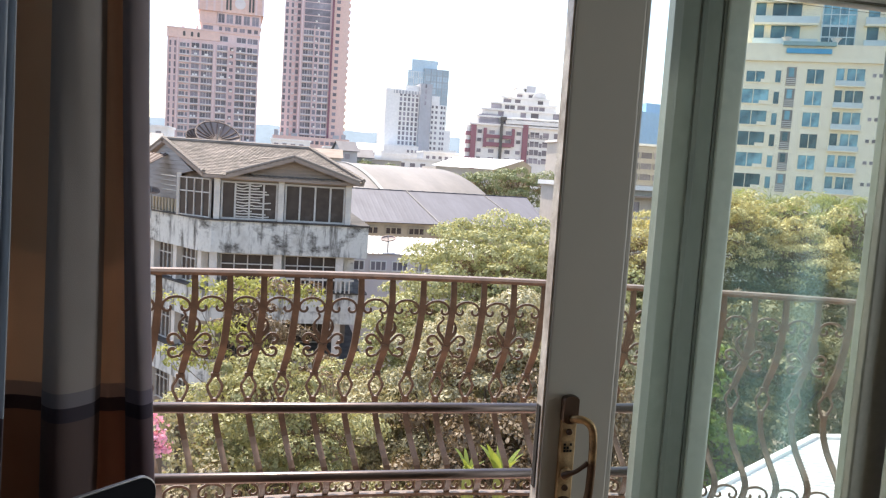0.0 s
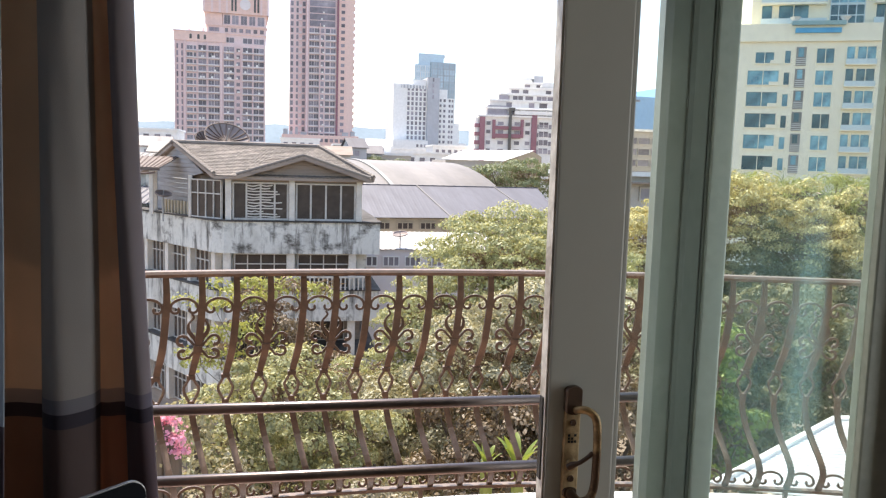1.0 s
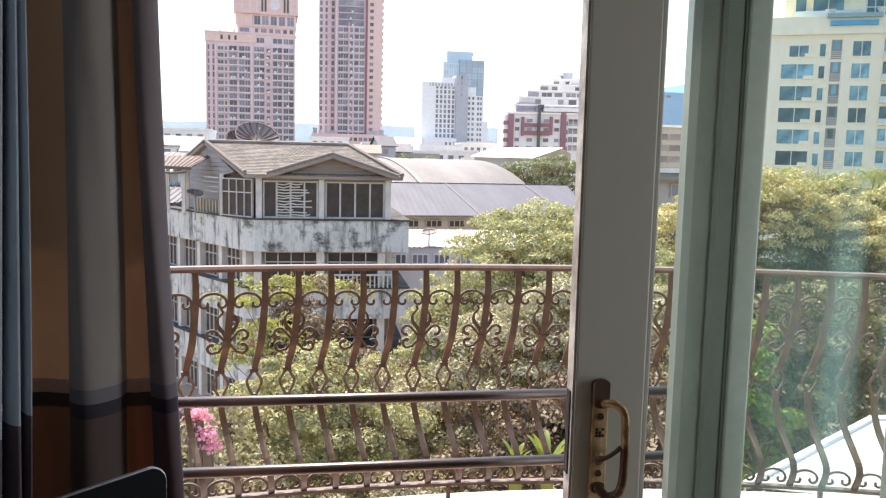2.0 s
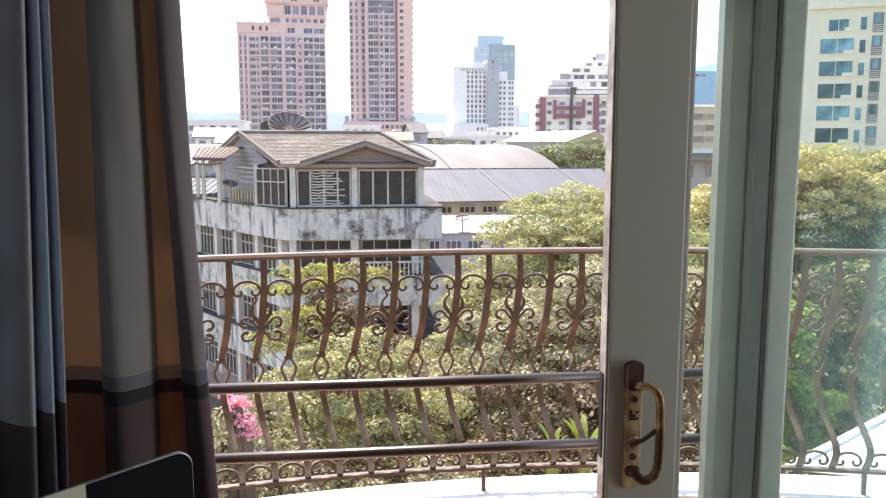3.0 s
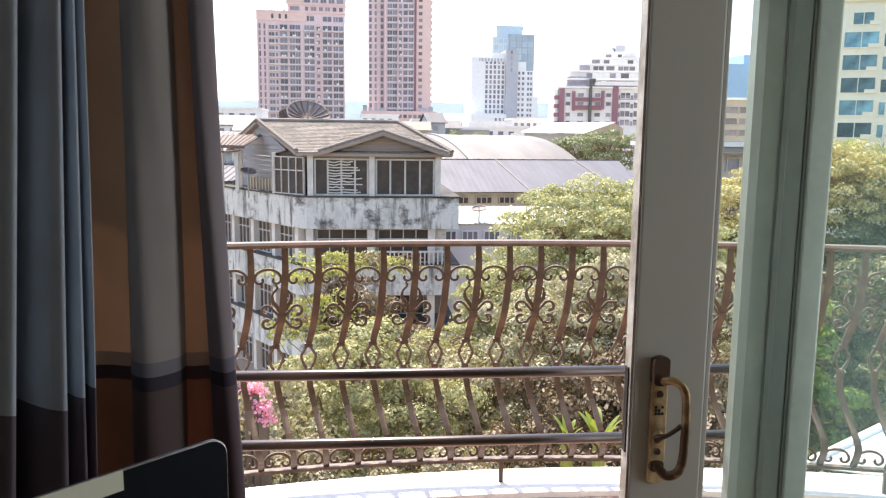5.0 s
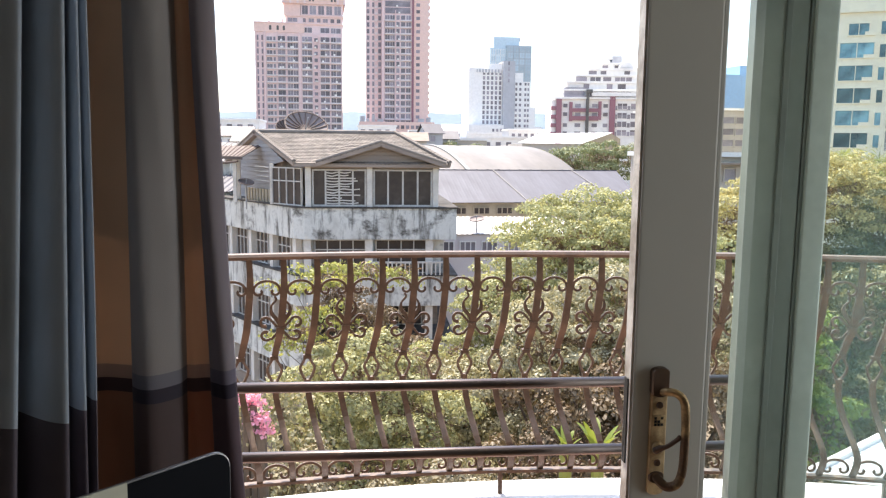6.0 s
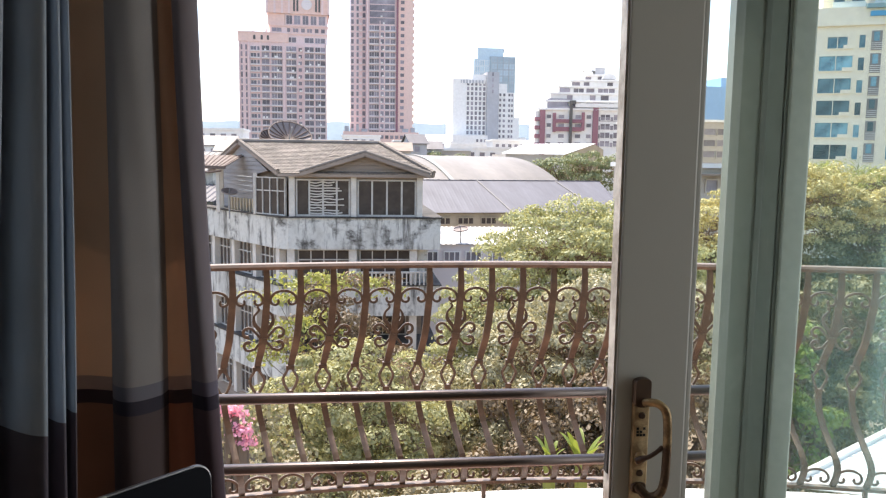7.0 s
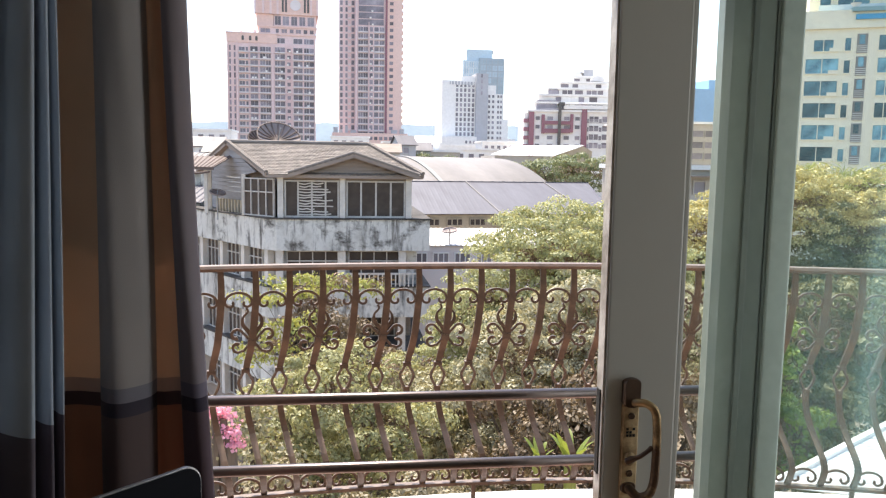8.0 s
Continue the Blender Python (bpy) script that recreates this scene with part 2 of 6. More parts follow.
M = dict(
    plaster=mat("cream_wall_paint", (0.62, 0.57, 0.48), (0.55, 0.5, 0.42), 0.8, scale=1.2, fine=60),
    ceiling=mat("ceiling_paint", (0.75, 0.73, 0.7), None, 0.85, scale=1),
    floor=mat("room_floor_wood", (0.2, 0.12, 0.07), (0.13, 0.08, 0.05), 0.45, scale=3, stretch=(1, 8, 1)),
    frame=mat("white_door_paint", (0.388, 0.394, 0.365), (0.35, 0.357, 0.331), 0.45, scale=1.6, fine=700, bump=0.02),
    # stile colour with shade and the front pane's green tint put in
    stile_dimmed=mat("dimmed_grey_green_stile", (0.25, 0.28, 0.245), (0.18, 0.205, 0.18), 0.35, scale=4, fine=60, bump=0.05),
    bead=mat("pale_grey_green_bead", (0.5, 0.545, 0.485), (0.43, 0.47, 0.415), 0.4, scale=4, fine=60, bump=0.05),
    edge=mat("worn_door_edge", (0.6, 0.57, 0.52), (0.3, 0.26, 0.22), 0.5, scale=11, fine=120, contrast=1.7),
    edge_green=mat("grey_green_edge", (0.3, 0.33, 0.305), (0.25, 0.275, 0.255), 0.4, scale=4, fine=300, bump=0.03),
    brass_plate=mat("scuffed_brass_plate", (0.6, 0.46, 0.27), (0.34, 0.24, 0.13), 0.5, 0.45, scale=40, fine=300, contrast=1.6),
    groove_green=mat("dark_green_groove", (0.19, 0.213, 0.187), (0.14, 0.158, 0.138), 0.5, scale=6, fine=60, bump=0.05),
    seal=mat("dark_seal", (0.03, 0.03, 0.03), None, 0.7),
    brass=mat("worn_brass", (0.46, 0.33, 0.17), (0.1, 0.063, 0.04), 0.45, 0.65, scale=19, fine=200, contrast=2.3),
    bronze=mat("dark_bronze_cap", (0.13, 0.085, 0.06), (0.07, 0.045, 0.035), 0.4, 0.6, scale=20),
    black=mat("black_metal", (0.02, 0.02, 0.02), None, 0.5, 0.3),
    pane=glass_mat("clear_pane", (0.968, 1.0, 0.99), veil=0.007),
    pane_green=glass_mat("green_tinted_pane", (0.985, 1.0, 0.99), veil=0.029),
    iron=mat("brown_painted_iron", (0.135, 0.084, 0.057), (0.07, 0.045, 0.032), 0.36, 0.2, scale=16, fine=150, bump=0.1, contrast=1.4),
    steel=mat("dull_steel_tube", (0.2, 0.17, 0.16), (0.12, 0.1, 0.1), 0.3, 0.85, scale=10, fine=160, stretch=(0.2, 1, 1), bump=0.04),
    kerb=mat("white_kerb_paint", (0.8, 0.8, 0.8), (0.7, 0.7, 0.7), 0.7, scale=5, fine=80),
    clad=mat("brown_cladding", (0.42, 0.32, 0.28), (0.3, 0.22, 0.19), 0.6, scale=9, rand=0.22),
    floor_tile=mat("balcony_tile", (0.4, 0.24, 0.18), (0.3, 0.18, 0.14), 0.5, scale=6, rand=0.12),
    concrete=mat("grey_concrete", (0.38, 0.37, 0.35), (0.27, 0.26, 0.25), 0.85, scale=1.2, fine=20),
    laptop=mat("black_laptop_shell", (0.006, 0.007, 0.011), (0.005, 0.006, 0.009), 0.6, scale=6, bump=0.02, spec=0.05),
    silver=mat("brushed_silver_edge", (0.3, 0.3, 0.31), (0.24, 0.24, 0.25), 0.35, 0.8, scale=30),
    tape=mat("paper_tape", (0.55, 0.56, 0.46), (0.48, 0.48, 0.4), 0.75, scale=20),
    desk=mat("dark_desk_wood", (0.09, 0.05, 0.03), (0.06, 0.035, 0.02), 0.4, scale=4, stretch=(1, 9, 1)),
    old_wall=stain_mat("stained_white_render", (0.670, 0.658, 0.610), (0.410, 0.388, 0.345), (0.08, 0.072, 0.062)),
    old_col=mat("old_white_column", (0.72, 0.67, 0.6), (0.52, 0.48, 0.43), 0.8, scale=1.2, fine=12),
    planks=mat("weathered_planks", (0.36, 0.29, 0.24), (0.24, 0.19, 0.16), 0.8, scale=1.0, fine=18, stretch=(0.4, 0.4, 6)),
    slats=mat("grey_boarding", (0.36, 0.34, 0.33), (0.24, 0.225, 0.22), 0.8, scale=1, stretch=(0.4, 0.4, 6)),
    rooftile=mat("weathered_roof_tile", (0.24, 0.207, 0.178), (0.14, 0.12, 0.103), 0.85, scale=0.9, fine=9, island=0.2),
    darkglass=mat("dark_window_glass", (0.062, 0.049, 0.043), (0.095, 0.076, 0.065), 0.25, scale=1.5, fine=4, bump=0.0, spec=0.15),
    winframe=mat("pale_window_frame", (0.6, 0.57, 0.53), (0.45, 0.42, 0.38), 0.6, scale=4),
    coping=mat("black_stained_coping", (0.09, 0.082, 0.075), (0.04, 0.036, 0.032), 0.9, scale=1.5, fine=14, contrast=1.5),
    gutter=mat("rusty_steel", (0.15, 0.11, 0.09), (0.1, 0.07, 0.06), 0.7),
    tin=mat("grey_roof_sheet", (0.1, 0.098, 0.115), (0.066, 0.064, 0.077), 0.6, 0.0, scale=0.35, fine=5, stretch=(2, 0.3, 1), contrast=1.3),
    vault=mat("pale_vault_sheet", (0.22, 0.2, 0.185), (0.13, 0.118, 0.108), 0.6, scale=0.12, fine=3, stretch=(1, 0.3, 1), contrast=1.4),
    whiteroof=mat("white_roof_sheet", (0.78, 0.78, 0.77), (0.66, 0.66, 0.65), 0.5, scale=0.6, fine=6),
    leanroof=mat("chalky_roof_sheet", (0.56, 0.55, 0.53), (0.46, 0.45, 0.43), 0.6, scale=0.8, fine=6),
    yellowwall=mat("yellowed_wall", (0.5, 0.42, 0.3), (0.38, 0.32, 0.24), 0.85, scale=0.6, fine=6),
    pink=mat("pink_tower_paint", (0.84, 0.67, 0.65), (0.79, 0.62, 0.6), 0.8, scale=0.08, fine=1),
    salmon=mat("salmon_tower_paint", (0.85, 0.62, 0.54), (0.8, 0.57, 0.5), 0.8, scale=0.08, fine=1),
    paleslab=mat("pale_slab_edge", (0.85, 0.78, 0.77), None, 0.8, scale=0.1),
    darkrecess=mat("dark_recess", (0.09, 0.085, 0.08), (0.14, 0.13, 0.12), 0.5, scale=0.4, fine=2),
    poolblue=mat("bright_blue_canopy", (0.08, 0.36, 0.62), (0.12, 0.45, 0.7), 0.5, scale=0.3),
    towerglass=mat("dark_balcony_glass", (0.14, 0.12, 0.14), (0.36, 0.32, 0.35), 0.3, scale=0.2, fine=1, bump=0, rand=0.5),
    farglass=mat("tower_window_glass", (0.17, 0.155, 0.175), (0.34, 0.31, 0.34), 0.3, scale=0.2, fine=1, bump=0, rand=0.4),
    whitewall=mat("white_tower_paint", (0.88, 0.86, 0.83), (0.82, 0.8, 0.77), 0.8, scale=0.1, fine=1),
    greywall=mat("grey_tower_paint", (0.5, 0.5, 0.52), (0.43, 0.43, 0.45), 0.8, scale=0.1, fine=1),
    blueglass=mat("blue_curtain_wall", (0.42, 0.52, 0.58), (0.48, 0.58, 0.63), 0.2, scale=0.06, fine=1, bump=0, rand=0.12),
    litglass=mat("lit_blue_curtain_wall", (0.56, 0.68, 0.74), (0.5, 0.62, 0.69), 0.2, scale=0.06, fine=1, bump=0, rand=0.1),
    blueclad=mat("blue_clad_wall", (0.42, 0.6, 0.76), (0.38, 0.55, 0.71), 0.5, scale=0.06, fine=1),
    maroon=mat("maroon_wall", (0.34, 0.17, 0.2), (0.29, 0.14, 0.16), 0.8, scale=0.1),
    cream=mat("cream_hotel_paint", (0.96, 0.89, 0.72), (0.92, 0.85, 0.67), 0.8, scale=0.1, fine=1),
    railglass=mat("pale_balcony_glass", (0.66, 0.75, 0.76), (0.58, 0.67, 0.69), 0.2, scale=0.3, fine=1, bump=0),
    hotelglass=mat("teal_hotel_glass", (0.04, 0.105, 0.15), (0.21, 0.42, 0.49), 0.12, scale=0.35, fine=1, bump=0, rand=0.7, contrast=1.4),
    beige=mat("beige_wall", (0.55, 0.5, 0.45), (0.48, 0.44, 0.39), 0.8, scale=0.2, fine=2),
    shaft=mat("shaded_service_shaft", (0.36, 0.35, 0.32), (0.26, 0.25, 0.235), 0.7, scale=0.4, fine=2, rand=0.2),
    tealroof=mat("teal_glazed_canopy", (0.3, 0.45, 0.46), (0.24, 0.38, 0.4), 0.3, scale=0.3, fine=2),
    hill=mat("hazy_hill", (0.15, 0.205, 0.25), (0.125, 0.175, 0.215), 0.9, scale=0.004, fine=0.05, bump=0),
    ground=mat("ground_soil_and_grass", (0.13, 0.1, 0.065), (0.2, 0.15, 0.105), 0.9, scale=0.08, fine=2),
    bark=mat("bark", (0.16, 0.12, 0.09), (0.1, 0.075, 0.055), 0.9, scale=6, fine=30, stretch=(1, 1, 0.3), bump=0.5),
    dish=mat("brown_mesh_dish", (0.3, 0.245, 0.23), (0.23, 0.19, 0.18), 0.7, 0.1, scale=2),
    pole=mat("grey_pole", (0.4, 0.4, 0.4), None, 0.6),
    leaf_pale=leaf_mat("pale_green_leaf", (0.183, 0.205, 0.083), (0.610, 0.615, 0.360), 0.36),
    leaf_silver=leaf_mat("silver_green_leaf", (0.161, 0.155, 0.083), (0.623, 0.593, 0.412), 0.3),
    leaf_dark=leaf_mat("deep_green_leaf", (0.075, 0.08, 0.035), (0.321, 0.3, 0.147), 0.28),
    leaf_mid=leaf_mat("mid_green_leaf", (0.107, 0.104, 0.044), (0.516, 0.474, 0.302), 0.32),
    leaf_bright=leaf_mat("bright_green_leaf", (0.150, 0.155, 0.054), (0.556, 0.550, 0.299), 0.32),
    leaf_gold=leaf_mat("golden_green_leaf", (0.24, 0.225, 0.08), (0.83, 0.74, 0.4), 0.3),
    leaf_far=leaf_mat("dull_far_leaf", (0.142, 0.162, 0.079), (0.332, 0.378, 0.205), 0.25),
    leaf_shrub=leaf_mat("fresh_green_leaf", (0.13, 0.2, 0.04), (0.32, 0.4, 0.1), 0.35),
    leaf_lime=leaf_mat("lime_leaf", (0.2, 0.23, 0.06), (0.44, 0.46, 0.16), 0.45),
    leaf_fern=leaf_mat("feathery_leaf", (0.24, 0.28, 0.095), (0.58, 0.61, 0.28), 0.4),
    leaf_grey=leaf_mat("silvery_leaf", (0.128, 0.115, 0.064), (0.46, 0.4, 0.274), 0.2),
    # brown leaf with the shade of the hollows put into its colour
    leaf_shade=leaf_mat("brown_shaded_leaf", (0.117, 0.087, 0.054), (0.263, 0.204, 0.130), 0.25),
    shade_twig=leaf_mat("brown_shade_twigs", (0.159, 0.112, 0.073), (0.317, 0.227, 0.153), 0.2),
    petal=leaf_mat("pink_petal", (0.7, 0.26, 0.4), (0.85, 0.5, 0.64), 0.4),
    banana=leaf_mat("banana_leaf", (0.13, 0.19, 0.035), (0.24, 0.29, 0.06), 0.4),
)



def pale_tops(m, veil, lo, hi, most):
    """Pale dust and bleached paint on the faces that look upwards, with sunlit highlights painted in."""
    n, l = m.node_tree.nodes, m.node_tree.links
    b = n["Principled BSDF"]
    src = b.inputs["Base Color"].links[0].from_socket
    sep = n.new("ShaderNodeSeparateXYZ")
    l.new(n.new("ShaderNodeNewGeometry").outputs["True Normal"], sep.inputs[0])
    mr = n.new("ShaderNodeMapRange")
    for i, v in ((1, lo), (2, hi), (4, most)):
        mr.inputs[i].default_value = v
    l.new(sep.outputs[2], mr.inputs[0])
    mx = n.new("ShaderNodeMix")
    mx.data_type = "RGBA"
    mx.inputs[7].default_value = (*veil, 1)
    l.new(mr.outputs[0], mx.inputs[0]), l.new(src, mx.inputs[6]), l.new(mx.outputs[2], b.inputs["Base Color"])


pale_tops(M["iron"], (0.5, 0.4, 0.32), 0.35, 1.0, 0.3)


# ---------------------------------------------------------------- building helpers
def mesh_of(name, verts, faces, mats, index=None, smooth=False):
    me = bpy.data.meshes.new(name)
    me.from_pydata([tuple(v) for v in verts], [], [tuple(f) for f in faces])
    for m in mats if isinstance(mats, (list, tuple)) else [mats]:
        me.materials.append(m)
    if index is not None:
        me.polygons.foreach_set("material_index", index)
    if smooth:
        me.polygons.foreach_set("use_smooth", [True] * len(me.polygons))
    me.update()
    return me


def thing(name, label, category, at=(0, 0, 0), turn=0.0, group="", kind=""):
    e = new(name)
    e.empty_display_size = 0.05
    e.matrix_basis = pose(*at, 0, 0, turn)
    return tagged(e, label, category, group, kind)


def hang(name, me, parent, at=(0, 0, 0), rot=(0, 0, 0), label="", kind=""):
    """Link mesh data as one part under its thing."""
    o = new(name, me)
    o.parent = parent
    o.matrix_basis = pose(*at, *rot)
    return tagged(o, label, kind=kind)


def part(name, bm, material, parent, label="", smooth=False):
    me = bpy.data.meshes.new(name)
    bm.to_mesh(me)
    bm.free()
    for m in material if isinstance(material, (list, tuple)) else [material]:
        me.materials.append(m)
    if smooth:
        me.polygons.foreach_set("use_smooth", [True] * len(me.polygons))
    return hang(name, me, parent, label=label)


def single(name, me, label, category, at=(0, 0, 0), turn=0.0, kind="", group=""):
    o = new(name, me)
    o.matrix_basis = pose(*at, 0, 0, turn)
    return tagged(o, label, category, group, kind)


def box(bm, x0, x1, y0, y1, z0, z1, bev=0.0, mi=0):
    r = bmesh.ops.create_cube(bm, size=1.0)
    vs = r["verts"]
    for v in vs:
        v.co = Vector(((x0 + x1) / 2 + v.co.x * (x1 - x0), (y0 + y1) / 2 + v.co.y * (y1 - y0), (z0 + z1) / 2 + v.co.z * (z1 - z0)))
    fs = {f for v in vs for f in v.link_faces}
    for f in fs:
        f.material_index = mi
    if bev:
        es = {e for f in fs for e in f.edges}
        out = bmesh.ops.bevel(bm, geom=list(es), offset=bev, segments=2, profile=0.6, affect="EDGES")
        for f in out["faces"]:
            f.material_index = mi
    return bm


def boxes(*specs, bev=0.0):
    bm = bmesh.new()
    for s in specs:
        box(bm, *s[:6], bev=bev, mi=s[6] if len(s) > 6 else 0)
    return bm


def box_mesh(name, spec, m, bev=0.0):
    bm = boxes(spec, bev=bev)
    me = bpy.data.meshes.new(name)
    bm.to_mesh(me)
    bm.free()
    me.materials.append(m)
    return me


def sweep(points, prof, closed=False, up=(0, 0, 1), scale=None):
    """Verts and faces of a section (list of 2D points) carried along a path."""
    P = [Vector(p) for p in points]
    n, k = len(P), len(prof)
    verts, faces = [], []
    side0 = None
    for i in range(n):
        a = P[(i - 1) % n] if closed or i else P[0]
        b = P[(i + 1) % n] if closed or i < n - 1 else P[-1]
        t = (b - a).normalized()
        if side0 is None:
            s = t.cross(Vector(up))
            if s.length < 1e-4:
                s = t.cross(Vector((1, 0, 0)))
        else:
            s = side0 - t * side0.dot(t)
        s.normalize()
        side0 = s
        u = s.cross(t)
        q = scale[i] if scale else 1.0
        verts += [P[i] + s * (x * q) + u * (y * q) for x, y in prof]
    for i in range(n if closed else n - 1):
        j = (i + 1) % n
        faces += [(i * k + m, i * k + (m + 1) % k, j * k + (m + 1) % k, j * k + m) for m in range(k)]
    if not closed:
        faces += [tuple(range(k))[::-1], tuple((n - 1) * k + m for m in range(k))]
    return verts, faces


def ring(r, n=8):
    return [(r * math.cos(2 * math.pi * i / n), r * math.sin(2 * math.pi * i / n)) for i in range(n)]


def flat(w, h):
    return [(-w / 2, -h / 2), (w / 2, -h / 2), (w / 2, h / 2), (-w / 2, h / 2)]


def joined(*pieces):
    V, F = [], []
    for v, f in pieces:
        o = len(V)
        V += list(v)
        F += [tuple(i + o for i in q) for q in f]
    return V, F


def lattice(xs, zs, solid, y0, y1):
    """One connected frame: the cells of a grid for which solid(i, j) holds, y0 to y1 thick."""
    V, F, seen = [], [], {}

    def at(i, j, k):
        if (i, j, k) not in seen:
            seen[i, j, k] = len(V)
            V.append((xs[i], y1 if k else y0, zs[j]))
        return seen[i, j, k]

    nx, nz = len(xs) - 1, len(zs) - 1
    ok = lambda i, j: 0 <= i < nx and 0 <= j < nz and solid(i, j)
    for i in range(nx):
        for j in range(nz):
            if not solid(i, j):
                continue
            F.append((at(i, j, 0), at(i + 1, j, 0), at(i + 1, j + 1, 0), at(i, j + 1, 0)))
            if not ok(i - 1, j):
                F.append((at(i, j, 1), at(i, j, 0), at(i, j + 1, 0), at(i, j + 1, 1)))
            if not ok(i + 1, j):
                F.append((at(i + 1, j, 0), at(i + 1, j, 1), at(i + 1, j + 1, 1), at(i + 1, j + 1, 0)))
            if not ok(i, j - 1):
                F.append((at(i, j, 1), at(i + 1, j, 1), at(i + 1, j, 0), at(i, j, 0)))
            if not ok(i, j + 1):
                F.append((at(i, j + 1, 0), at(i + 1, j + 1, 0), at(i + 1, j + 1, 1), at(i, j + 1, 1)))
    return V, F


def spline(pts, n=6):
    """A smooth line through points."""
    P = [Vector(p) for p in pts]
    out = []
    for i in range(len(P) - 1):
        a, b, c, d = P[max(i - 1, 0)], P[i], P[i + 1], P[min(i + 2, len(P) - 1)]
        for j in range(n):
            t = j / n
            out.append(0.5 * ((2 * b) + (c - a) * t + (2 * a - 5 * b + 4 * c - d) * t * t + (3 * b - a - 3 * c + d) * t ** 3))
    return out + [P[-1]]


# ---------------------------------------------------------------- the room
OPEN_L, OPEN_R, HEAD = -0.62, 1.46, 1.97        # the doorway in the outer wall
wall = thing("wall_front", "cream painted outer wall round the sliding doors", "wall", kind="structure")
part("wall_side", boxes((-2.6, OPEN_L, -0.06, 0.14, 0, 2.6)), M["plaster"], wall)
part("wall_side", boxes((OPEN_R, 2.6, -0.06, 0.14, 0, 2.6)), M["plaster"], wall)
part("lintel", boxes((OPEN_L, OPEN_R, -0.06, 0.14, HEAD, 2.6)), M["plaster"], wall)
for nm, spec in (("wall_back", (-2.6, 2.6, -4.2, -4.0, 0, 2.6)), ("wall_left", (-2.8, -2.6, -4.2, 0.14, 0, 2.6))):
    single(nm, box_mesh(nm, spec, M["plaster"]), "cream painted room wall", "wall", kind="structure")
# the opening is added for the unseen fill lamp
wr = thing("wall_right", "cream painted room wall with an opening added for fill light", "wall", kind="structure")
part("wall_piece", boxes((2.6, 2.8, -4.2, -1.25, 0, 2.6), (2.6, 2.8, -0.65, 0.14, 0, 2.6), (2.6, 2.8, -1.25, -0.65, 0, 0.15), (2.6, 2.8, -1.25, -0.65, 2.05, 2.6)), M["plaster"], wr)
single("ceiling", box_mesh("ceiling", (-2.8, 2.8, -4.2, 0.14, 2.6, 2.75), M["ceiling"]), "plain white painted ceiling", "ceiling", kind="structure")
single("floor", box_mesh("floor", (-2.8, 2.8, -4.2, 0.14, -0.15, 0.0), M["floor"]), "dark wooden room floor", "floor", kind="structure")

frame_ob = thing("door_frame", "white painted sliding door frame in the doorway", "door frame", kind="structure")
part("jamb", boxes((OPEN_L, OPEN_L + 0.05, -0.03, 0.12, 0, HEAD), bev=0.003), M["frame"], frame_ob)
part("jamb", boxes((OPEN_R - 0.05, OPEN_R, -0.03, 0.12, 0, HEAD), bev=0.003), M["frame"], frame_ob)
part("head", boxes((OPEN_L + 0.05, OPEN_R - 0.05, -0.03, 0.12, HEAD - 0.045, HEAD), bev=0.003), M["frame"], frame_ob)
part("track", boxes((OPEN_L + 0.05, OPEN_R - 0.05, -0.03, 0.12, 0.0, 0.02), (OPEN_L + 0.05, OPEN_R - 0.05, 0.018, 0.022, 0.02, 0.03), (OPEN_L + 0.05, OPEN_R - 0.05, 0.073, 0.077, 0.02, 0.03)), M["silver"], frame_ob)


def sliding_door(x0, x1, y, label, stile, bead, pane_mat, stile_mat, deep=0.042, far=0.077):
    """A glazed leaf: two stiles, two rails, beads round the pane."""
    d = thing("sliding_door", label, "door", at=(x0, y, 0.03), group="sliding door leaves")
    w, top = x1 - x0, 1.89
    part("stile", boxes((0, stile, 0, deep, 0, top), bev=0.004), stile_mat, d)
    # far stile: its shade is given by the darker colour
    part("stile", boxes((w - far, w, 0, 0.042, 0, top), bev=0.004), M["stile_dimmed"], d)
    part("top_rail", boxes((stile, w - far, 0.002, 0.04, 1.799, top), bev=0.003), M["frame"], d)
    part("bottom_rail", boxes((stile, w - far, 0.002, 0.04, 0, 0.16), bev=0.003), M["frame"], d)
    if bead:
        part("glazing_bead", boxes((stile + 0.006, stile + 0.006 + bead, -0.006, 0.03, 0.16, 1.799), bev=0.004), M["bead"], d)
        part("seal", boxes((stile, stile + 0.006, -0.002, 0.03, 0.16, 1.799)), M["stile_dimmed"], d)
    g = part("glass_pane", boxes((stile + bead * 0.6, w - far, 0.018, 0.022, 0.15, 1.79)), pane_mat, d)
    g.visible_shadow = False
    return d


leaf_a = sliding_door(0.514, 1.262, 0.0, "white painted glazed sliding door pushed half open", 0.134, 0.0, M["pane"], M["frame"])
# lock face on the edge of the open leaf
part("edge_strip", boxes((-0.004, 0.0, 0.004, 0.038, 0.05, 1.85), bev=0.0015), M["edge"], leaf_a, "worn pale edge of the door leaf")
lk = bmesh.new()
box(lk, -0.0065, -0.004, 0.012, 0.03, 0.83, 0.99, bev=0.001)
part("glazing_bead", boxes((0.134, 0.145, 0.006, 0.036, 0.16, 1.799), bev=0.003), M["frame"], leaf_a)
part("lock_slot", lk, M["black"], leaf_a, "dark lock slot")

# the handle: plate, cap, screws, latch lever, pierced square, bow
hp = thing("door_handle", "worn brass plate with a curved pull handle", "door handle", at=(0.561, 0.0, 0.0))
hp.parent = None
hx, hz0, hz1 = 0.0, 0.806, 1.042


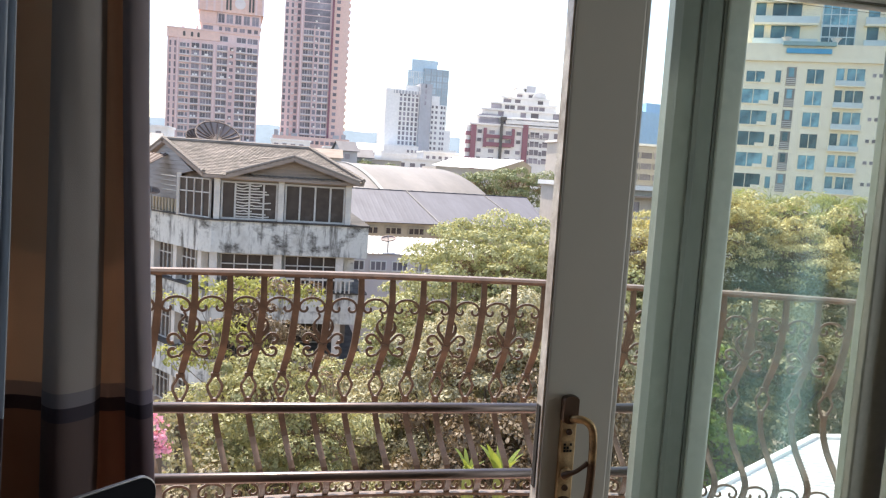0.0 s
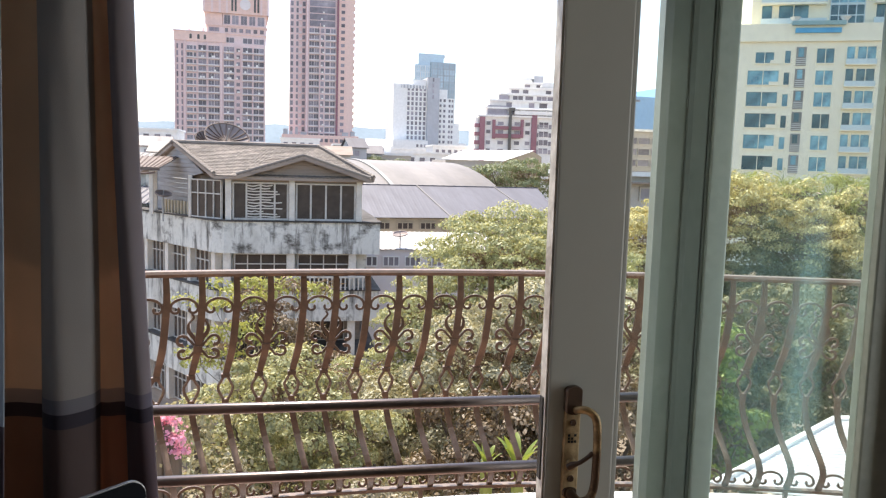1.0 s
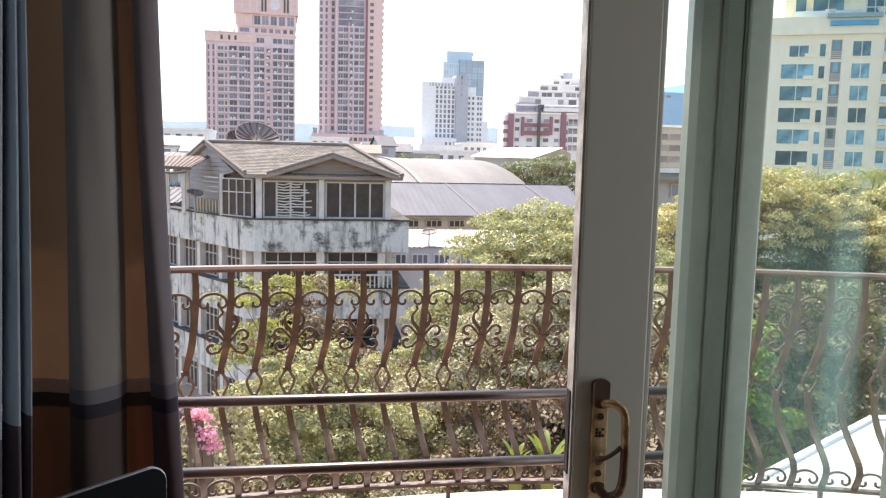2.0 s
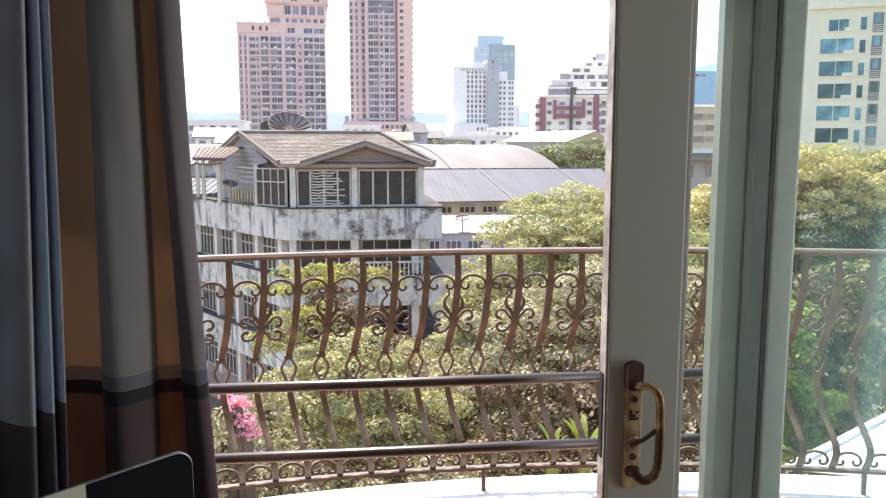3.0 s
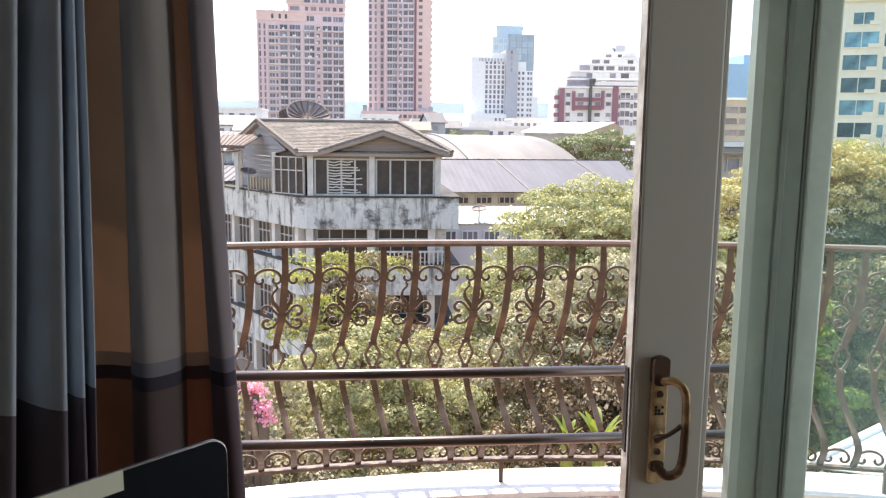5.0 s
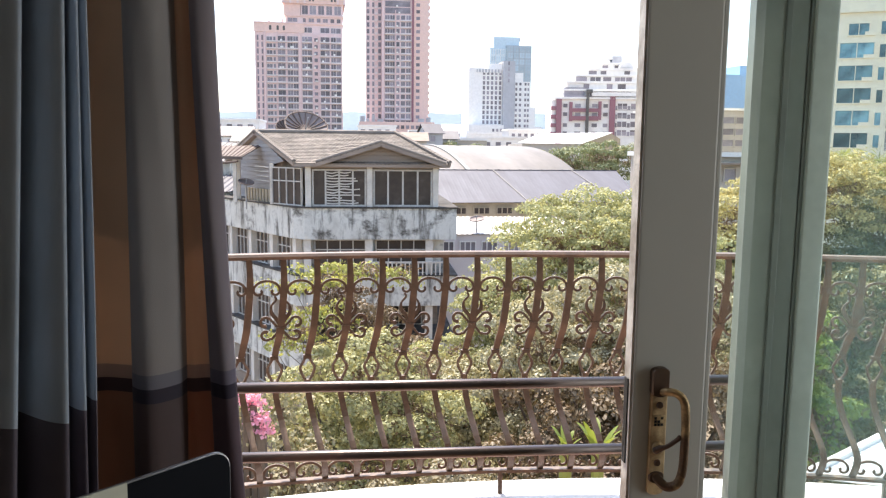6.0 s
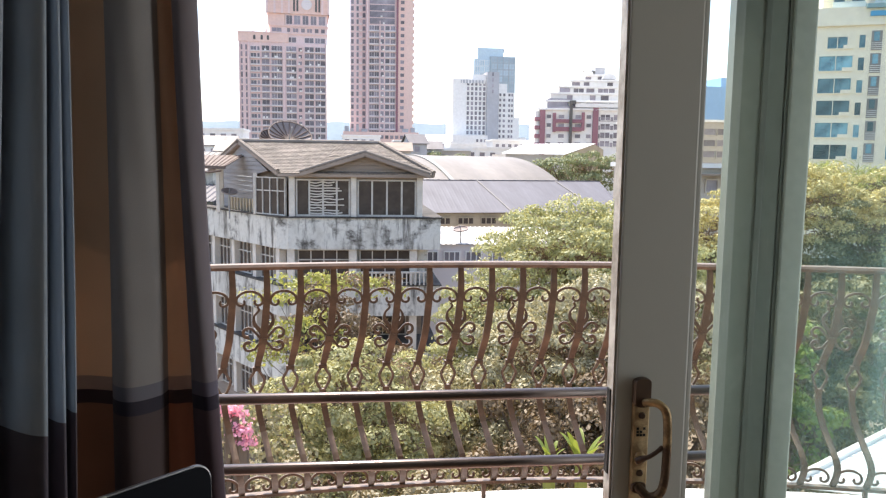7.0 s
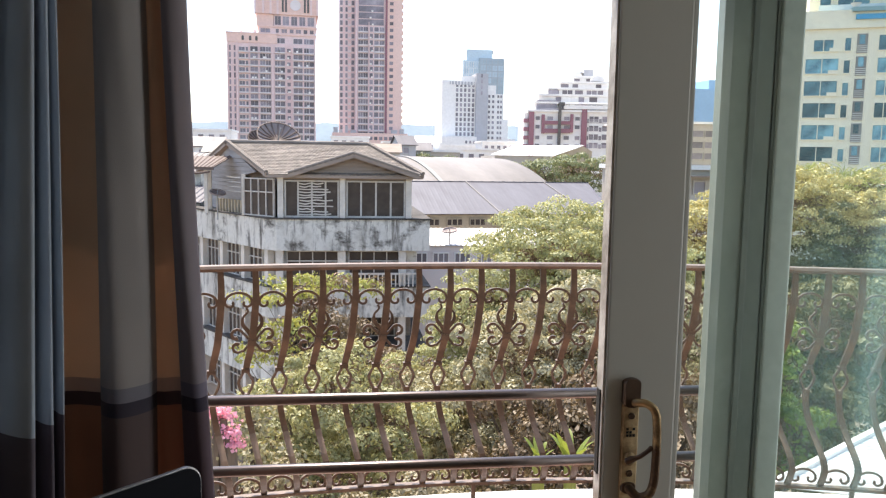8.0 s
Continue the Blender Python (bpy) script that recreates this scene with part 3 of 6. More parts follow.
def lozenge(w, d, z0, z1, m=10):
    """A flat plate with rounded ends, standing out of the door by d."""
    pts = []
    for i in range(m + 1):
        a = math.pi * i / m
        pts.append((w / 2 * math.cos(a), z1 - w / 2 * 0.55 + w / 2 * 0.55 * math.sin(a)))
    for i in range(m + 1):
        a = math.pi + math.pi * i / m
        pts.append((w / 2 * math.cos(a), z0 + w / 2 * 0.55 + w / 2 * 0.55 * math.sin(a)))
    n = len(pts)
    V = [(x, 0, z) for x, z in pts] + [(x, -d * 0.7, z) for x, z in pts] + [(x * 0.86, -d, (z - (z0 + z1) / 2) * 0.985 + (z0 + z1) / 2) for x, z in pts]
    F = [(i, (i + 1) % n, n + (i + 1) % n, n + i) for i in range(n)] + [(n + i, n + (i + 1) % n, 2 * n + (i + 1) % n, 2 * n + i) for i in range(n)]
    return V, F + [tuple(range(2 * n, 3 * n))]


hang("plate", mesh_of("plate", *lozenge(0.031, 0.008, hz0, hz1), M["brass_plate"]), hp)
hang("cap", mesh_of("cap", *lozenge(0.033, 0.014, 0.992, 1.046), M["bronze"]), hp, label="dark bronze upper cap")
hang("foot", mesh_of("foot", *lozenge(0.029, 0.011, 0.83, 0.852), M["bronze"]), hp)
for z in (0.976, 0.868):
    sc = bmesh.new()
    bmesh.ops.create_cone(sc, cap_ends=True, segments=14, radius1=0.0068, radius2=0.005, depth=0.004, matrix=pose(0.001, -0.0095, z, 90))
    part("screw", sc, M["bronze"], hp)
sq = boxes((-0.0105, 0.0105, -0.0092, -0.0075, 0.936, 0.957, 0))
for i in range(3):
    for j in range(3):
        if (i + j) % 4 != 3:
            box(sq, -0.0085 + i * 0.006, -0.004 + i * 0.006, -0.0102, -0.009, 0.938 + j * 0.006, 0.9425 + j * 0.006, mi=1)
part("pierced_square", sq, [M["brass_plate"], M["black"]], hp)
lev = spline([(-0.006, -0.012, 0.893), (0.002, -0.02, 0.9), (0.012, -0.026, 0.906), (0.026, -0.03, 0.918), (0.034, -0.03, 0.925)], 4)
hang("latch_lever", mesh_of("latch_lever", *sweep(lev, ring(0.0042, 8), scale=[1.7, 1.7, 1.6, 1.5, 1.4, 1.2, 1.1, 1, 1, 1, 1, 1, 1, 1.05, 1.1, 1.1, 0.8]), M["bronze"], smooth=True), hp)
hub = bmesh.new()
bmesh.ops.create_uvsphere(hub, u_segments=12, v_segments=8, radius=0.0115, matrix=pose(0, -0.009, 0.896) @ Matrix.Diagonal((1, 0.6, 1.15, 1)))
part("lever_hub", hub, M["brass_plate"], hp, smooth=True)
bow = spline([(0.0, -0.006, 0.999), (0.008, -0.02, 1.004), (0.022, -0.03, 1.004), (0.035, -0.034, 0.99), (0.039, -0.035, 0.955), (0.039, -0.035, 0.9), (0.037, -0.035, 0.862), (0.03, -0.032, 0.838), (0.014, -0.024, 0.829), (0.001, -0.013, 0.84), (-0.003, -0.006, 0.846)], 5)
hang("pull_bow", mesh_of("pull_bow", *sweep(bow, [(x * 1.25, y * 0.85) for x, y in ring(0.0068, 10)], up=(0, 1, 0)), M["brass"], smooth=True), hp)

leaf_b = sliding_door(0.732, 1.41, 0.058, "white painted fixed glazed door leaf behind the open one", 0.103, 0.046, M["pane_green"], M["stile_dimmed"], 0.028)
part("edge_strip", boxes((-0.002, 0.016, -0.004, 0.0, 0.0, 1.89), bev=0.0012), M["edge_green"], leaf_b, "pale strip along the door edge")
# raised dark strip stands in for the shaded groove of the stile
part("cover_strip", boxes((0.056, 0.068, -0.003, 0.0, 0.0, 1.89), bev=0.0014), M["groove_green"], leaf_b, "dark strip for the shade of the groove")

# two guard tubes across the open half
guard = thing("guard_rail", "two dull steel tubes across the open doorway", "guard rail")
for zc in (0.9715, 0.8325):
    hang("tube", mesh_of("tube", *sweep([(OPEN_L - 0.03, 0.152, zc), (0.2, 0.152, zc), (0.84, 0.152, zc)], ring(0.0105, 16)), M["steel"], smooth=True), guard)
part("end_plate", boxes((0.83, 0.85, 0.1, 0.166, 0.02, HEAD - 0.05), bev=0.003), M["frame"], guard, "white painted upright that holds the tubes")
part("end_plate", boxes((OPEN_L - 0.06, OPEN_L - 0.02, 0.14, 0.166, 0.76, 1.04), bev=0.003), M["steel"], guard)


# ---------------------------------------------------------------- curtains
def curtain(label, x0, x1, y, z0, z1, folds, depth, material, flare=0.0, seed=1, sharp=0.6, lean=0.0, saw=0.0):
    """A hanging cloth with folds that open towards the hem, a hem and a heading band."""
    rnd = random.Random(seed)
    ph = [rnd.uniform(0, 6.28) for _ in range(4)]
    nu, nv = 220, 44
    V = []
    for j in range(nv + 1):
        s = j / nv
        z = z1 + (z0 - z1) * s
        for i in range(nu + 1):
            u = i / nu
            w = u + 0.018 * math.sin(9 * u + ph[0]) + 0.01 * math.sin(3.1 * s + ph[1])
            a = 2 * math.pi * folds * w
            f = math.sin(a) + sharp * 0.35 * math.sin(2 * a + ph[2]) * (1 - saw) + saw * (0.5 * math.sin(2 * a) + 0.3 * math.sin(3 * a)) + 0.25 * math.sin(0.43 * a + ph[3])
            amp = depth * (0.75 + 0.35 * s)
            x = x0 + (x1 - x0) * u + flare * s * (u - 0.3) + 0.006 * math.sin(7 * s + 5 * u) + lean * s + 0.012 * math.cos(a)
            V.append((x, y + amp * f + 0.004 * math.sin(11 * s + 13 * u), z))
    F = [(j * (nu + 1) + i, j * (nu + 1) + i + 1, (j + 1) * (nu + 1) + i + 1, (j + 1) * (nu + 1) + i) for j in range(nv) for i in range(nu)]
    me = mesh_of("curtain", V, F, material, smooth=True)
    o = single("curtain", me, label, "curtain", group="curtains by the doors")
    so = o.modifiers.new("cloth thickness", "SOLIDIFY")
    so.thickness = 0.0016
    return o


def drape(label, strips, z0, z1, zt, zb, mats):
    """A cloth hung in broad flat folds. strips: (x at zt, x at zb, depth, bulge, cloth) from left to right."""
    nv, per = 44, 26
    cols = []
    for (xt, xb, y, h, mi), (xt2, xb2, *_) in zip(strips, strips[1:]):
        for k in range(per):
            t = k / per
            cols.append((xt + (xt2 - xt) * t, xb + (xb2 - xb) * t, y, h, t, mi))
    V, F, mid = [], [], []
    n = len(cols)
    for j in range(nv + 1):
        z = z1 + (z0 - z1) * j / nv
        s = (z - zt) / (zb - zt)
        for i, (a, b, y, h, t, mi) in enumerate(cols):
            x = a + (b - a) * s + 0.003 * math.sin(5 * z + i * 0.06)
            yy = y - h * max(0.0, math.sin(math.pi * t)) ** 0.45 * (1 + 0.08 * math.sin(3.7 * z + mi * 2.0))
            yy += 0.004 * math.sin(i * 0.19 + 2.6 * z) + 0.0016 * math.sin(9 * z + i * 0.33)
            V.append((x, yy, z))
    for j in range(nv):
        for i in range(n - 1):
            F.append((j * n + i, j * n + i + 1, (j + 1) * n + i + 1, (j + 1) * n + i))
            mid.append(cols[i][5])
    me = mesh_of("curtain", V, F, mats, index=mid, smooth=True)
    o = single("curtain", me, label, "curtain", group="curtains by the doors")
    so = o.modifiers.new("cloth thickness", "SOLIDIFY")
    so.thickness = 0.0016
    return o


def cloth(name, c, low):
    return steps_mat(name, 0, [(-1.2, c), (-0.1, c)], bands=[(0.0, low), (1.066, (0.16, 0.15, 0.21)), (1.089, (0.62, 0.64, 0.76)), (1.112, (1, 1, 1))])


GOLD, SLATE = cloth("gold_brown_cloth", (0.64, 0.48, 0.35), (0.5, 0.4, 0.38)), cloth("slate_grey_cloth", (0.28, 0.265, 0.265), (0.34, 0.265, 0.27))
RUST, MAUVE = cloth("rust_brown_cloth", (0.6, 0.43, 0.32), (0.54, 0.38, 0.35)), cloth("mauve_grey_cloth", (0.21, 0.185, 0.205), (0.42, 0.33, 0.36))
drape("striped brown and grey curtain with dark cross bands, drawn aside",
      [(-0.66, -0.66, -0.19, 0.03, 1), (-0.56, -0.56, -0.185, -0.012, 0), (-0.45, -0.45, -0.19, 0.03, 1), (-0.385, -0.385, -0.182, -0.01, 0), (-0.289, -0.291, -0.19, 0.045, 1),
       (-0.224, -0.226, -0.185, -0.008, 2), (-0.197, -0.188, -0.192, 0.024, 3), (-0.166, -0.146, -0.19, 0.0, 3)], 0.04, 2.3, 1.6, 1.09, [GOLD, SLATE, RUST, MAUVE])
slate = steps_mat("slate_curtain_cloth", 0, [(-1.2, (0.46, 0.53, 0.62)), (-0.2, (0.46, 0.53, 0.62))],
                  bands=[(0.0, (0.32, 0.24, 0.25)), (1.085, (1, 1, 1))])


def pleats(label, folds, z0, z1, zt, zb, material):
    """A cloth gathered into upright tubes. folds: (left at zt, left at zb, right at zt, right at zb, depth of the crest, depth of the fold)."""
    nv, per = 40, 20
    V, F = [], []
    n = len(folds) * (per + 1)
    for j in range(nv + 1):
        z = z1 + (z0 - z1) * j / nv
        s = (z - zt) / (zb - zt)
        for f, (a, b, c, d, y, h) in enumerate(folds):
            for k in range(per + 1):
                t = k / per
                back = h * (1 - math.sin(math.pi / 2 * t) ** 1.2)        # how far behind its crest the cloth lies
                x = (a + (b - a) * s) * (1 - t) + (c + (d - c) * s) * t - 0.42 * back + 0.0015 * math.sin(4.3 * z + 2.1 * f)
                V.append((x, y + back + 0.002 * math.sin(6 * z + f), z))
    for j in range(nv):
        F += [(j * n + i, j * n + i + 1, (j + 1) * n + i + 1, (j + 1) * n + i) for i in range(n - 1)]
    o = single("curtain", mesh_of("curtain", V, F, material, smooth=True), label, "curtain", group="curtains by the doors")
    so = o.modifiers.new("cloth thickness", "SOLIDIFY")
    so.thickness = 0.0016
    return o


pleats("slate grey curtain with a dark brown lower part",
       [(-0.72, -0.74, -0.64, -0.66, -0.38, 0.04), (-0.66, -0.68, -0.56, -0.58, -0.36, 0.04), (-0.58, -0.6, -0.49, -0.51, -0.38, 0.04), (-0.5, -0.53, -0.41, -0.44, -0.36, 0.04),
        (-0.425, -0.457, -0.348, -0.376, -0.375, 0.05), (-0.36, -0.39, -0.305, -0.323, -0.36, 0.062), (-0.326, -0.346, -0.308, -0.317, -0.314, 0.045), (-0.326, -0.335, -0.309, -0.319, -0.275, 0.04)], 0.04, 2.3, 1.57, 1.117, slate)
navy = steps_mat("navy_curtain_cloth", 0, [(1.0, (0.06, 0.065, 0.09)), (2.0, (0.06, 0.065, 0.09))], bands=[(0.0, (0.6, 0.6, 1.2)), (1.1, (1, 1, 1))])
curtain("dark navy curtain bunched beside the fixed leaf", 1.268, 1.72, -0.05, 0.04, 2.3, 4.5, 0.014, navy, seed=12)
single("curtain_rail", mesh_of("curtain_rail", *sweep([(-1.1, -0.27, 2.33), (1.75, -0.27, 2.33)], ring(0.012, 10)), M["silver"], smooth=True), "steel curtain rail over the doorway", "curtain rail")
rail_br = bpy.data.objects["curtain_rail"]
for bx in (-1.0, 0.3, 1.65):
    hang("bracket", box_mesh("bracket", (bx - 0.012, bx + 0.012, -0.28, -0.06, 2.318, 2.342), M["silver"]), rail_br)

# ---------------------------------------------------------------- desk and laptop
desk = thing("desk", "dark wooden desk beside the doorway", "desk", at=(-0.52, -0.72, 0))
part("tabletop", boxes((-0.48, 0.46, -0.3, 0.26, 0.9, 0.93), bev=0.003), M["desk"], desk)
for lx in (-0.44, 0.42):
    for ly in (-0.26, 0.22):
        part("leg", boxes((lx - 0.025, lx + 0.025, ly - 0.025, ly + 0.025, 0, 0.9), bev=0.003), M["desk"], desk)
lap = thing("laptop", "open black laptop with a silver rim on the desk", "laptop", at=(-0.078, -0.65, 0.93), turn=45)


def rounded(w, h, r, d0, d1, top_only=True, m=7):
    """A panel in the x-z plane from x = -w to 0, with round upper corners."""
    pts = [(-w, 0), (0, 0)]
    for i in range(m + 1):
        a = math.pi / 2 * i / m
        pts.append((-r + r * math.cos(a), h - r + r * math.sin(a)))
    for i in range(m + 1):
        a = math.pi / 2 + math.pi / 2 * i / m
        pts.append((-w + r + r * math.cos(a), h - r + r * math.sin(a)))
    n = len(pts)
    V = [(x, d0, z) for x, z in pts] + [(x, d1, z) for x, z in pts]
    return V, [tuple(range(n)), tuple(range(2 * n - 1, n - 1, -1))] + [(i + n, (i + 1) % n + n, (i + 1) % n, i) for i in range(n)]


hang("lid", mesh_of("lid", *rounded(0.34, 0.237, 0.016, -0.001, 0.0025), M["silver"]), lap, label="thin silver lid")
hang("screen", mesh_of("screen", *rounded(0.3376, 0.2358, 0.0152, -0.0025, -0.001), M["laptop"]), lap, (-0.0012, 0, 0), label="dark switched-off screen")
part("base", boxes((-0.34, 0, -0.23, 0.004, 0, 0.014), bev=0.004), M["laptop"], lap)
part("tape_strip", boxes((-0.34, -0.096, -0.0045, -0.0028, 0.222, 0.2385)), M["tape"], lap, "pale paper tape along the screen's rim")

# ---------------------------------------------------------------- balcony
ARC_X, ARC_R = 0.5, 5.7
ARC_Y = 1.515 - ARC_R


def arc(x, dr=0.0, cx=ARC_X):
    """A point of the balcony's curve above x, dr further out, and its turn in degrees."""
    a = math.asin((x - cx) / ARC_R)
    r = ARC_R + dr
    return cx + r * math.sin(a), ARC_Y + r * math.cos(a), -math.degrees(a)


xs = [-2.2 + 0.1 * i for i in range(55)]


def arc_band(d0, d1, z0, z1, cx):
    V, F = [], []
    for x in xs:
        for d, z in ((d0, z0), (d1, z0), (d1, z1), (d0, z1)):
            a = arc(x, d, cx)
            V.append((a[0], a[1], z))
    for i in range(len(xs) - 1):
        F += [(4 * i + k, 4 * i + (k + 1) % 4, 4 * i + 4 + (k + 1) % 4, 4 * i + 4 + k) for k in range(4)]
    return V, F + [(0, 1, 2, 3)[::-1], tuple(4 * (len(xs) - 1) + k for k in range(4))]


slabV, slabF = [], []
for x in xs:
    a = arc(x, 0.11, 0.7)
    for y, z in ((0.145, -0.16), (a[1], -0.16), (a[1], -0.012), (0.145, -0.012)):
        slabV.append((a[0], y, z))
for i in range(len(xs) - 1):
    slabF += [(4 * i + k, 4 * i + (k + 1) % 4, 4 * i + 4 + (k + 1) % 4, 4 * i + 4 + k) for k in range(4)]
slabF += [(3, 2, 1, 0), tuple(4 * (len(xs) - 1) + k for k in range(4))]
balcony = thing("balcony_floor", "curved balcony slab with red-brown tiles", "balcony floor", kind="structure")
hang("slab", mesh_of("slab", slabV, slabF, M["concrete"]), balcony)
kerb = thing("balcony_kerb", "white painted curved kerb with brown cladding inside", "kerb", kind="structure")
hang("kerb_body", mesh_of("kerb_body", *arc_band(-0.1, 0.115, -0.012, 0.112, 0.7), M["kerb"]), kerb)

# ---------------------------------------------------------------- the wrought iron railing
rail = thing("balcony_railing", "brown wrought iron balcony railing with scrolls on a white kerb", "railing")
rx = [-2.2 + 0.06 * i for i in range(92)]
hang("handrail", mesh_of("handrail", *sweep([(arc(x)[0], arc(x)[1], 1.047) for x in rx], [(-0.022, -0.011), (0.022, -0.011), (0.025, 0.0), (0.018, 0.009), (0, 0.012), (-0.018, 0.009), (-0.025, 0.0)]), M["iron"]), rail)
hang("bottom_rail", mesh_of("bottom_rail", *sweep([(arc(x)[0], arc(x)[1], 0.204) for x in rx], flat(0.028, 0.012)), M["iron"]), rail)

# one baluster: a flat S-bent bar with a collar and a diamond eye
up_line = spline([(0, 0, 1.036), (0.002, 0, 0.96), (-0.003, 0.004, 0.88), (-0.014, 0.014, 0.775), (-0.03, 0.03, 0.70), (-0.037, 0.036, 0.664)], 4)
low_line = spline([(-0.037, 0.044, 0.576), (-0.032, 0.05, 0.51), (-0.016, 0.028, 0.43), (0.008, -0.048, 0.335), (0.019, -0.044, 0.28), (0.022, 0, 0.21)], 4)
eye_a = spline([(-0.038, 0.036, 0.672), (-0.053, 0.038, 0.645), (-0.063, 0.04, 0.624), (-0.056, 0.042, 0.598), (-0.039, 0.044, 0.566)], 4)
eye_b = [Vector((-0.074 - p.x, p.y, p.z)) for p in eye_a]
bal = joined(sweep(up_line, flat(0.025, 0.012), up=(0, 1, 0), scale=[0.82 + 0.2 * math.sin(math.pi * i / (len(up_line) - 1)) for i in range(len(up_line))]), sweep(low_line, flat(0.022, 0.012), up=(0, 1, 0)), sweep([(-0.038, 0.044, 0.562), (-0.038, 0.044, 0.578)], flat(0.024, 0.018), up=(0, 1, 0)),
             sweep(eye_a, ring(0.0056, 6)), sweep(eye_b, ring(0.0056, 6)))
bal_me = mesh_of("baluster", *bal, M["iron"])
collar_me = mesh_of("collar", *sweep([(-0.037, 0.036, 0.66), (-0.037, 0.036, 0.674)], flat(0.03, 0.02), up=(0, 1, 0)), M["iron"])
knot_me = mesh_of("knot", *sweep([(-0.0155, 0.014, 0.764), (-0.0135, 0.014, 0.786)], flat(0.03, 0.022), up=(0, 1, 0)), M["iron"])


def curl(cx, cz, r0, r1, a0, a1, n=16):
    return [Vector((cx + (r0 + (r1 - r0) * i / n) * math.cos(a0 + (a1 - a0) * i / n), 0, cz + (r0 + (r1 - r0) * i / n) * math.sin(a0 + (a1 - a0) * i / n))) for i in range(n + 1)]


PI = math.pi
# a C scroll that fills the gap between two bars, both ends rolled in
left_end = curl(-0.026, -0.008, 0.005, 0.02, PI * 2.2, PI, 16)
top_arc = [Vector((0.046 * math.cos(a), 0, -0.006 + 0.034 * math.sin(a))) for a in (PI - PI * i / 14 for i in range(1, 14))]
c_line = left_end + top_arc + [Vector((-p.x, 0, p.z)) for p in reversed(left_end)]
scroll_me = mesh_of("scroll", *sweep(c_line, flat(0.009, 0.0065), up=(0, 1, 0)), M["iron"])
# a side scroll of the middle ornament
up_s = spline([(0.004, 0, 0.0), (0.018, 0, 0.018), (0.034, 0, 0.036)], 3) + curl(0.052, 0.026, 0.021, 0.011, PI * 0.85, -PI * 0.62, 16)
dn_s = spline([(0.004, 0, 0.0), (0.016, 0, -0.012), (0.03, 0, -0.03)], 3) + curl(0.05, -0.016, 0.019, 0.01, -PI * 0.75, PI * 0.7, 16)
fl_s = spline([(0.004, 0, 0.01), (0.012, 0, 0.035), (0.03, 0, 0.06), (0.03, 0, 0.085), (0.014, 0, 0.105), (0.02, 0, 0.118)], 4)
side = [sweep(p, flat(0.0095, 0.0075), up=(0, 1, 0), scale=[0.85 + 0.55 * (i / (len(p) - 1)) ** 3 for i in range(len(p))]) for p in (up_s, dn_s)] + [sweep(fl_s, flat(0.009, 0.007), up=(0, 1, 0), scale=[0.8 + 0.7 * math.sin(math.pi * min(1.0, i / 12)) for i in range(len(fl_s))])]
orn_v, orn_f = joined(*side)
orn_v = [Vector((v[0] * 1.06, v[1], v[2] * 1.06)) for v in orn_v]
orn_r = mesh_of("ornament_scroll", orn_v, orn_f, M["iron"])
orn_l = mesh_of("ornament_scroll", [(-v[0], v[1], v[2]) for v in orn_v], [f[::-1] for f in orn_f], M["iron"])
STEP = 0.1172
for i in range(-13, 28):
    x = -0.383 + STEP * i
    ax, ay, at = arc(x)
    hang("baluster", bal_me, rail, (ax, ay, 0), (0, 0, at))
    hang("collar", collar_me, rail, (ax, ay, 0), (0, 0, at))
    if i % 2:
        hang("knot", knot_me, rail, (ax, ay, 0), (0, 0, at))
        hang("ornament_scroll", orn_r, rail, (ax - 0.014, ay + 0.014, 0.775), (0, 0, at))
        hang("ornament_scroll", orn_l, rail, (ax - 0.014, ay + 0.014, 0.775), (0, 0, at))
    mx, my, mt = arc(x + STEP / 2)
    hang("scroll", scroll_me, rail, (mx, my, 0.93), (0, 0, mt))
    hang("scroll", scroll_me, rail, (mx + 0.022, my, 0.245), (0, 0, mt))
for x in (-1.6, 0.54, 1.98):
    ax, ay, at = arc(x)
    hang("foot_post", box_mesh("foot_post", (-0.008, 0.008, -0.008, 0.008, 0.1, 0.2), M["iron"]), rail, (ax, ay, 0), (0, 0, at))


# ================================================================ outside
GROUND = -12.5
single("ground", box_mesh("ground", (-4500, 4500, -600, 4500, GROUND - 0.5, GROUND), M["ground"]), "dark soil and grass between the buildings", "ground", kind="structure")
ours = thing("wall_below", "pale outer wall of the storeys below the balcony", "wall", kind="structure")
part("wall_lower", boxes((-12, 12, -6, 0.13, GROUND, -0.17)), M["plaster"], ours)

# ---------------------------------------------------------------- windows
WIN = {}


def window(parent, at, turn, w, h, cols, transom, fm, gm, bar=0.05, depth=0.1, panes=True):
    """A window as a part: frame with bars, a pane behind it. The local x runs along the wall, -y is outwards."""
    key = (round(w, 2), round(h, 2), cols, transom, fm.name, gm.name, bar)
    if key not in WIN:
        hb = bar / 2
        xs_ = [0, bar] + [v for k in range(1, cols) for v in (w * k / cols - hb, w * k / cols + hb)] + [w - bar, w]
        zs_ = [0, bar] + ([h * transom - hb, h * transom + hb] if transom else []) + [h - bar, h]
        fme = mesh_of("window", *lattice(xs_, zs_, lambda i, j: i % 2 == 0 or j % 2 == 0, -depth, 0.0), fm)
        WIN[key] = (fme, box_mesh("pane", (bar * 0.5, w - bar * 0.5, -depth * 0.45, -depth * 0.1, bar * 0.5, h - bar * 0.5), gm))
    fme, pme = WIN[key]
    o = hang("window", fme, parent, at, (0, 0, turn))
    hang("pane", pme, o)
    return o


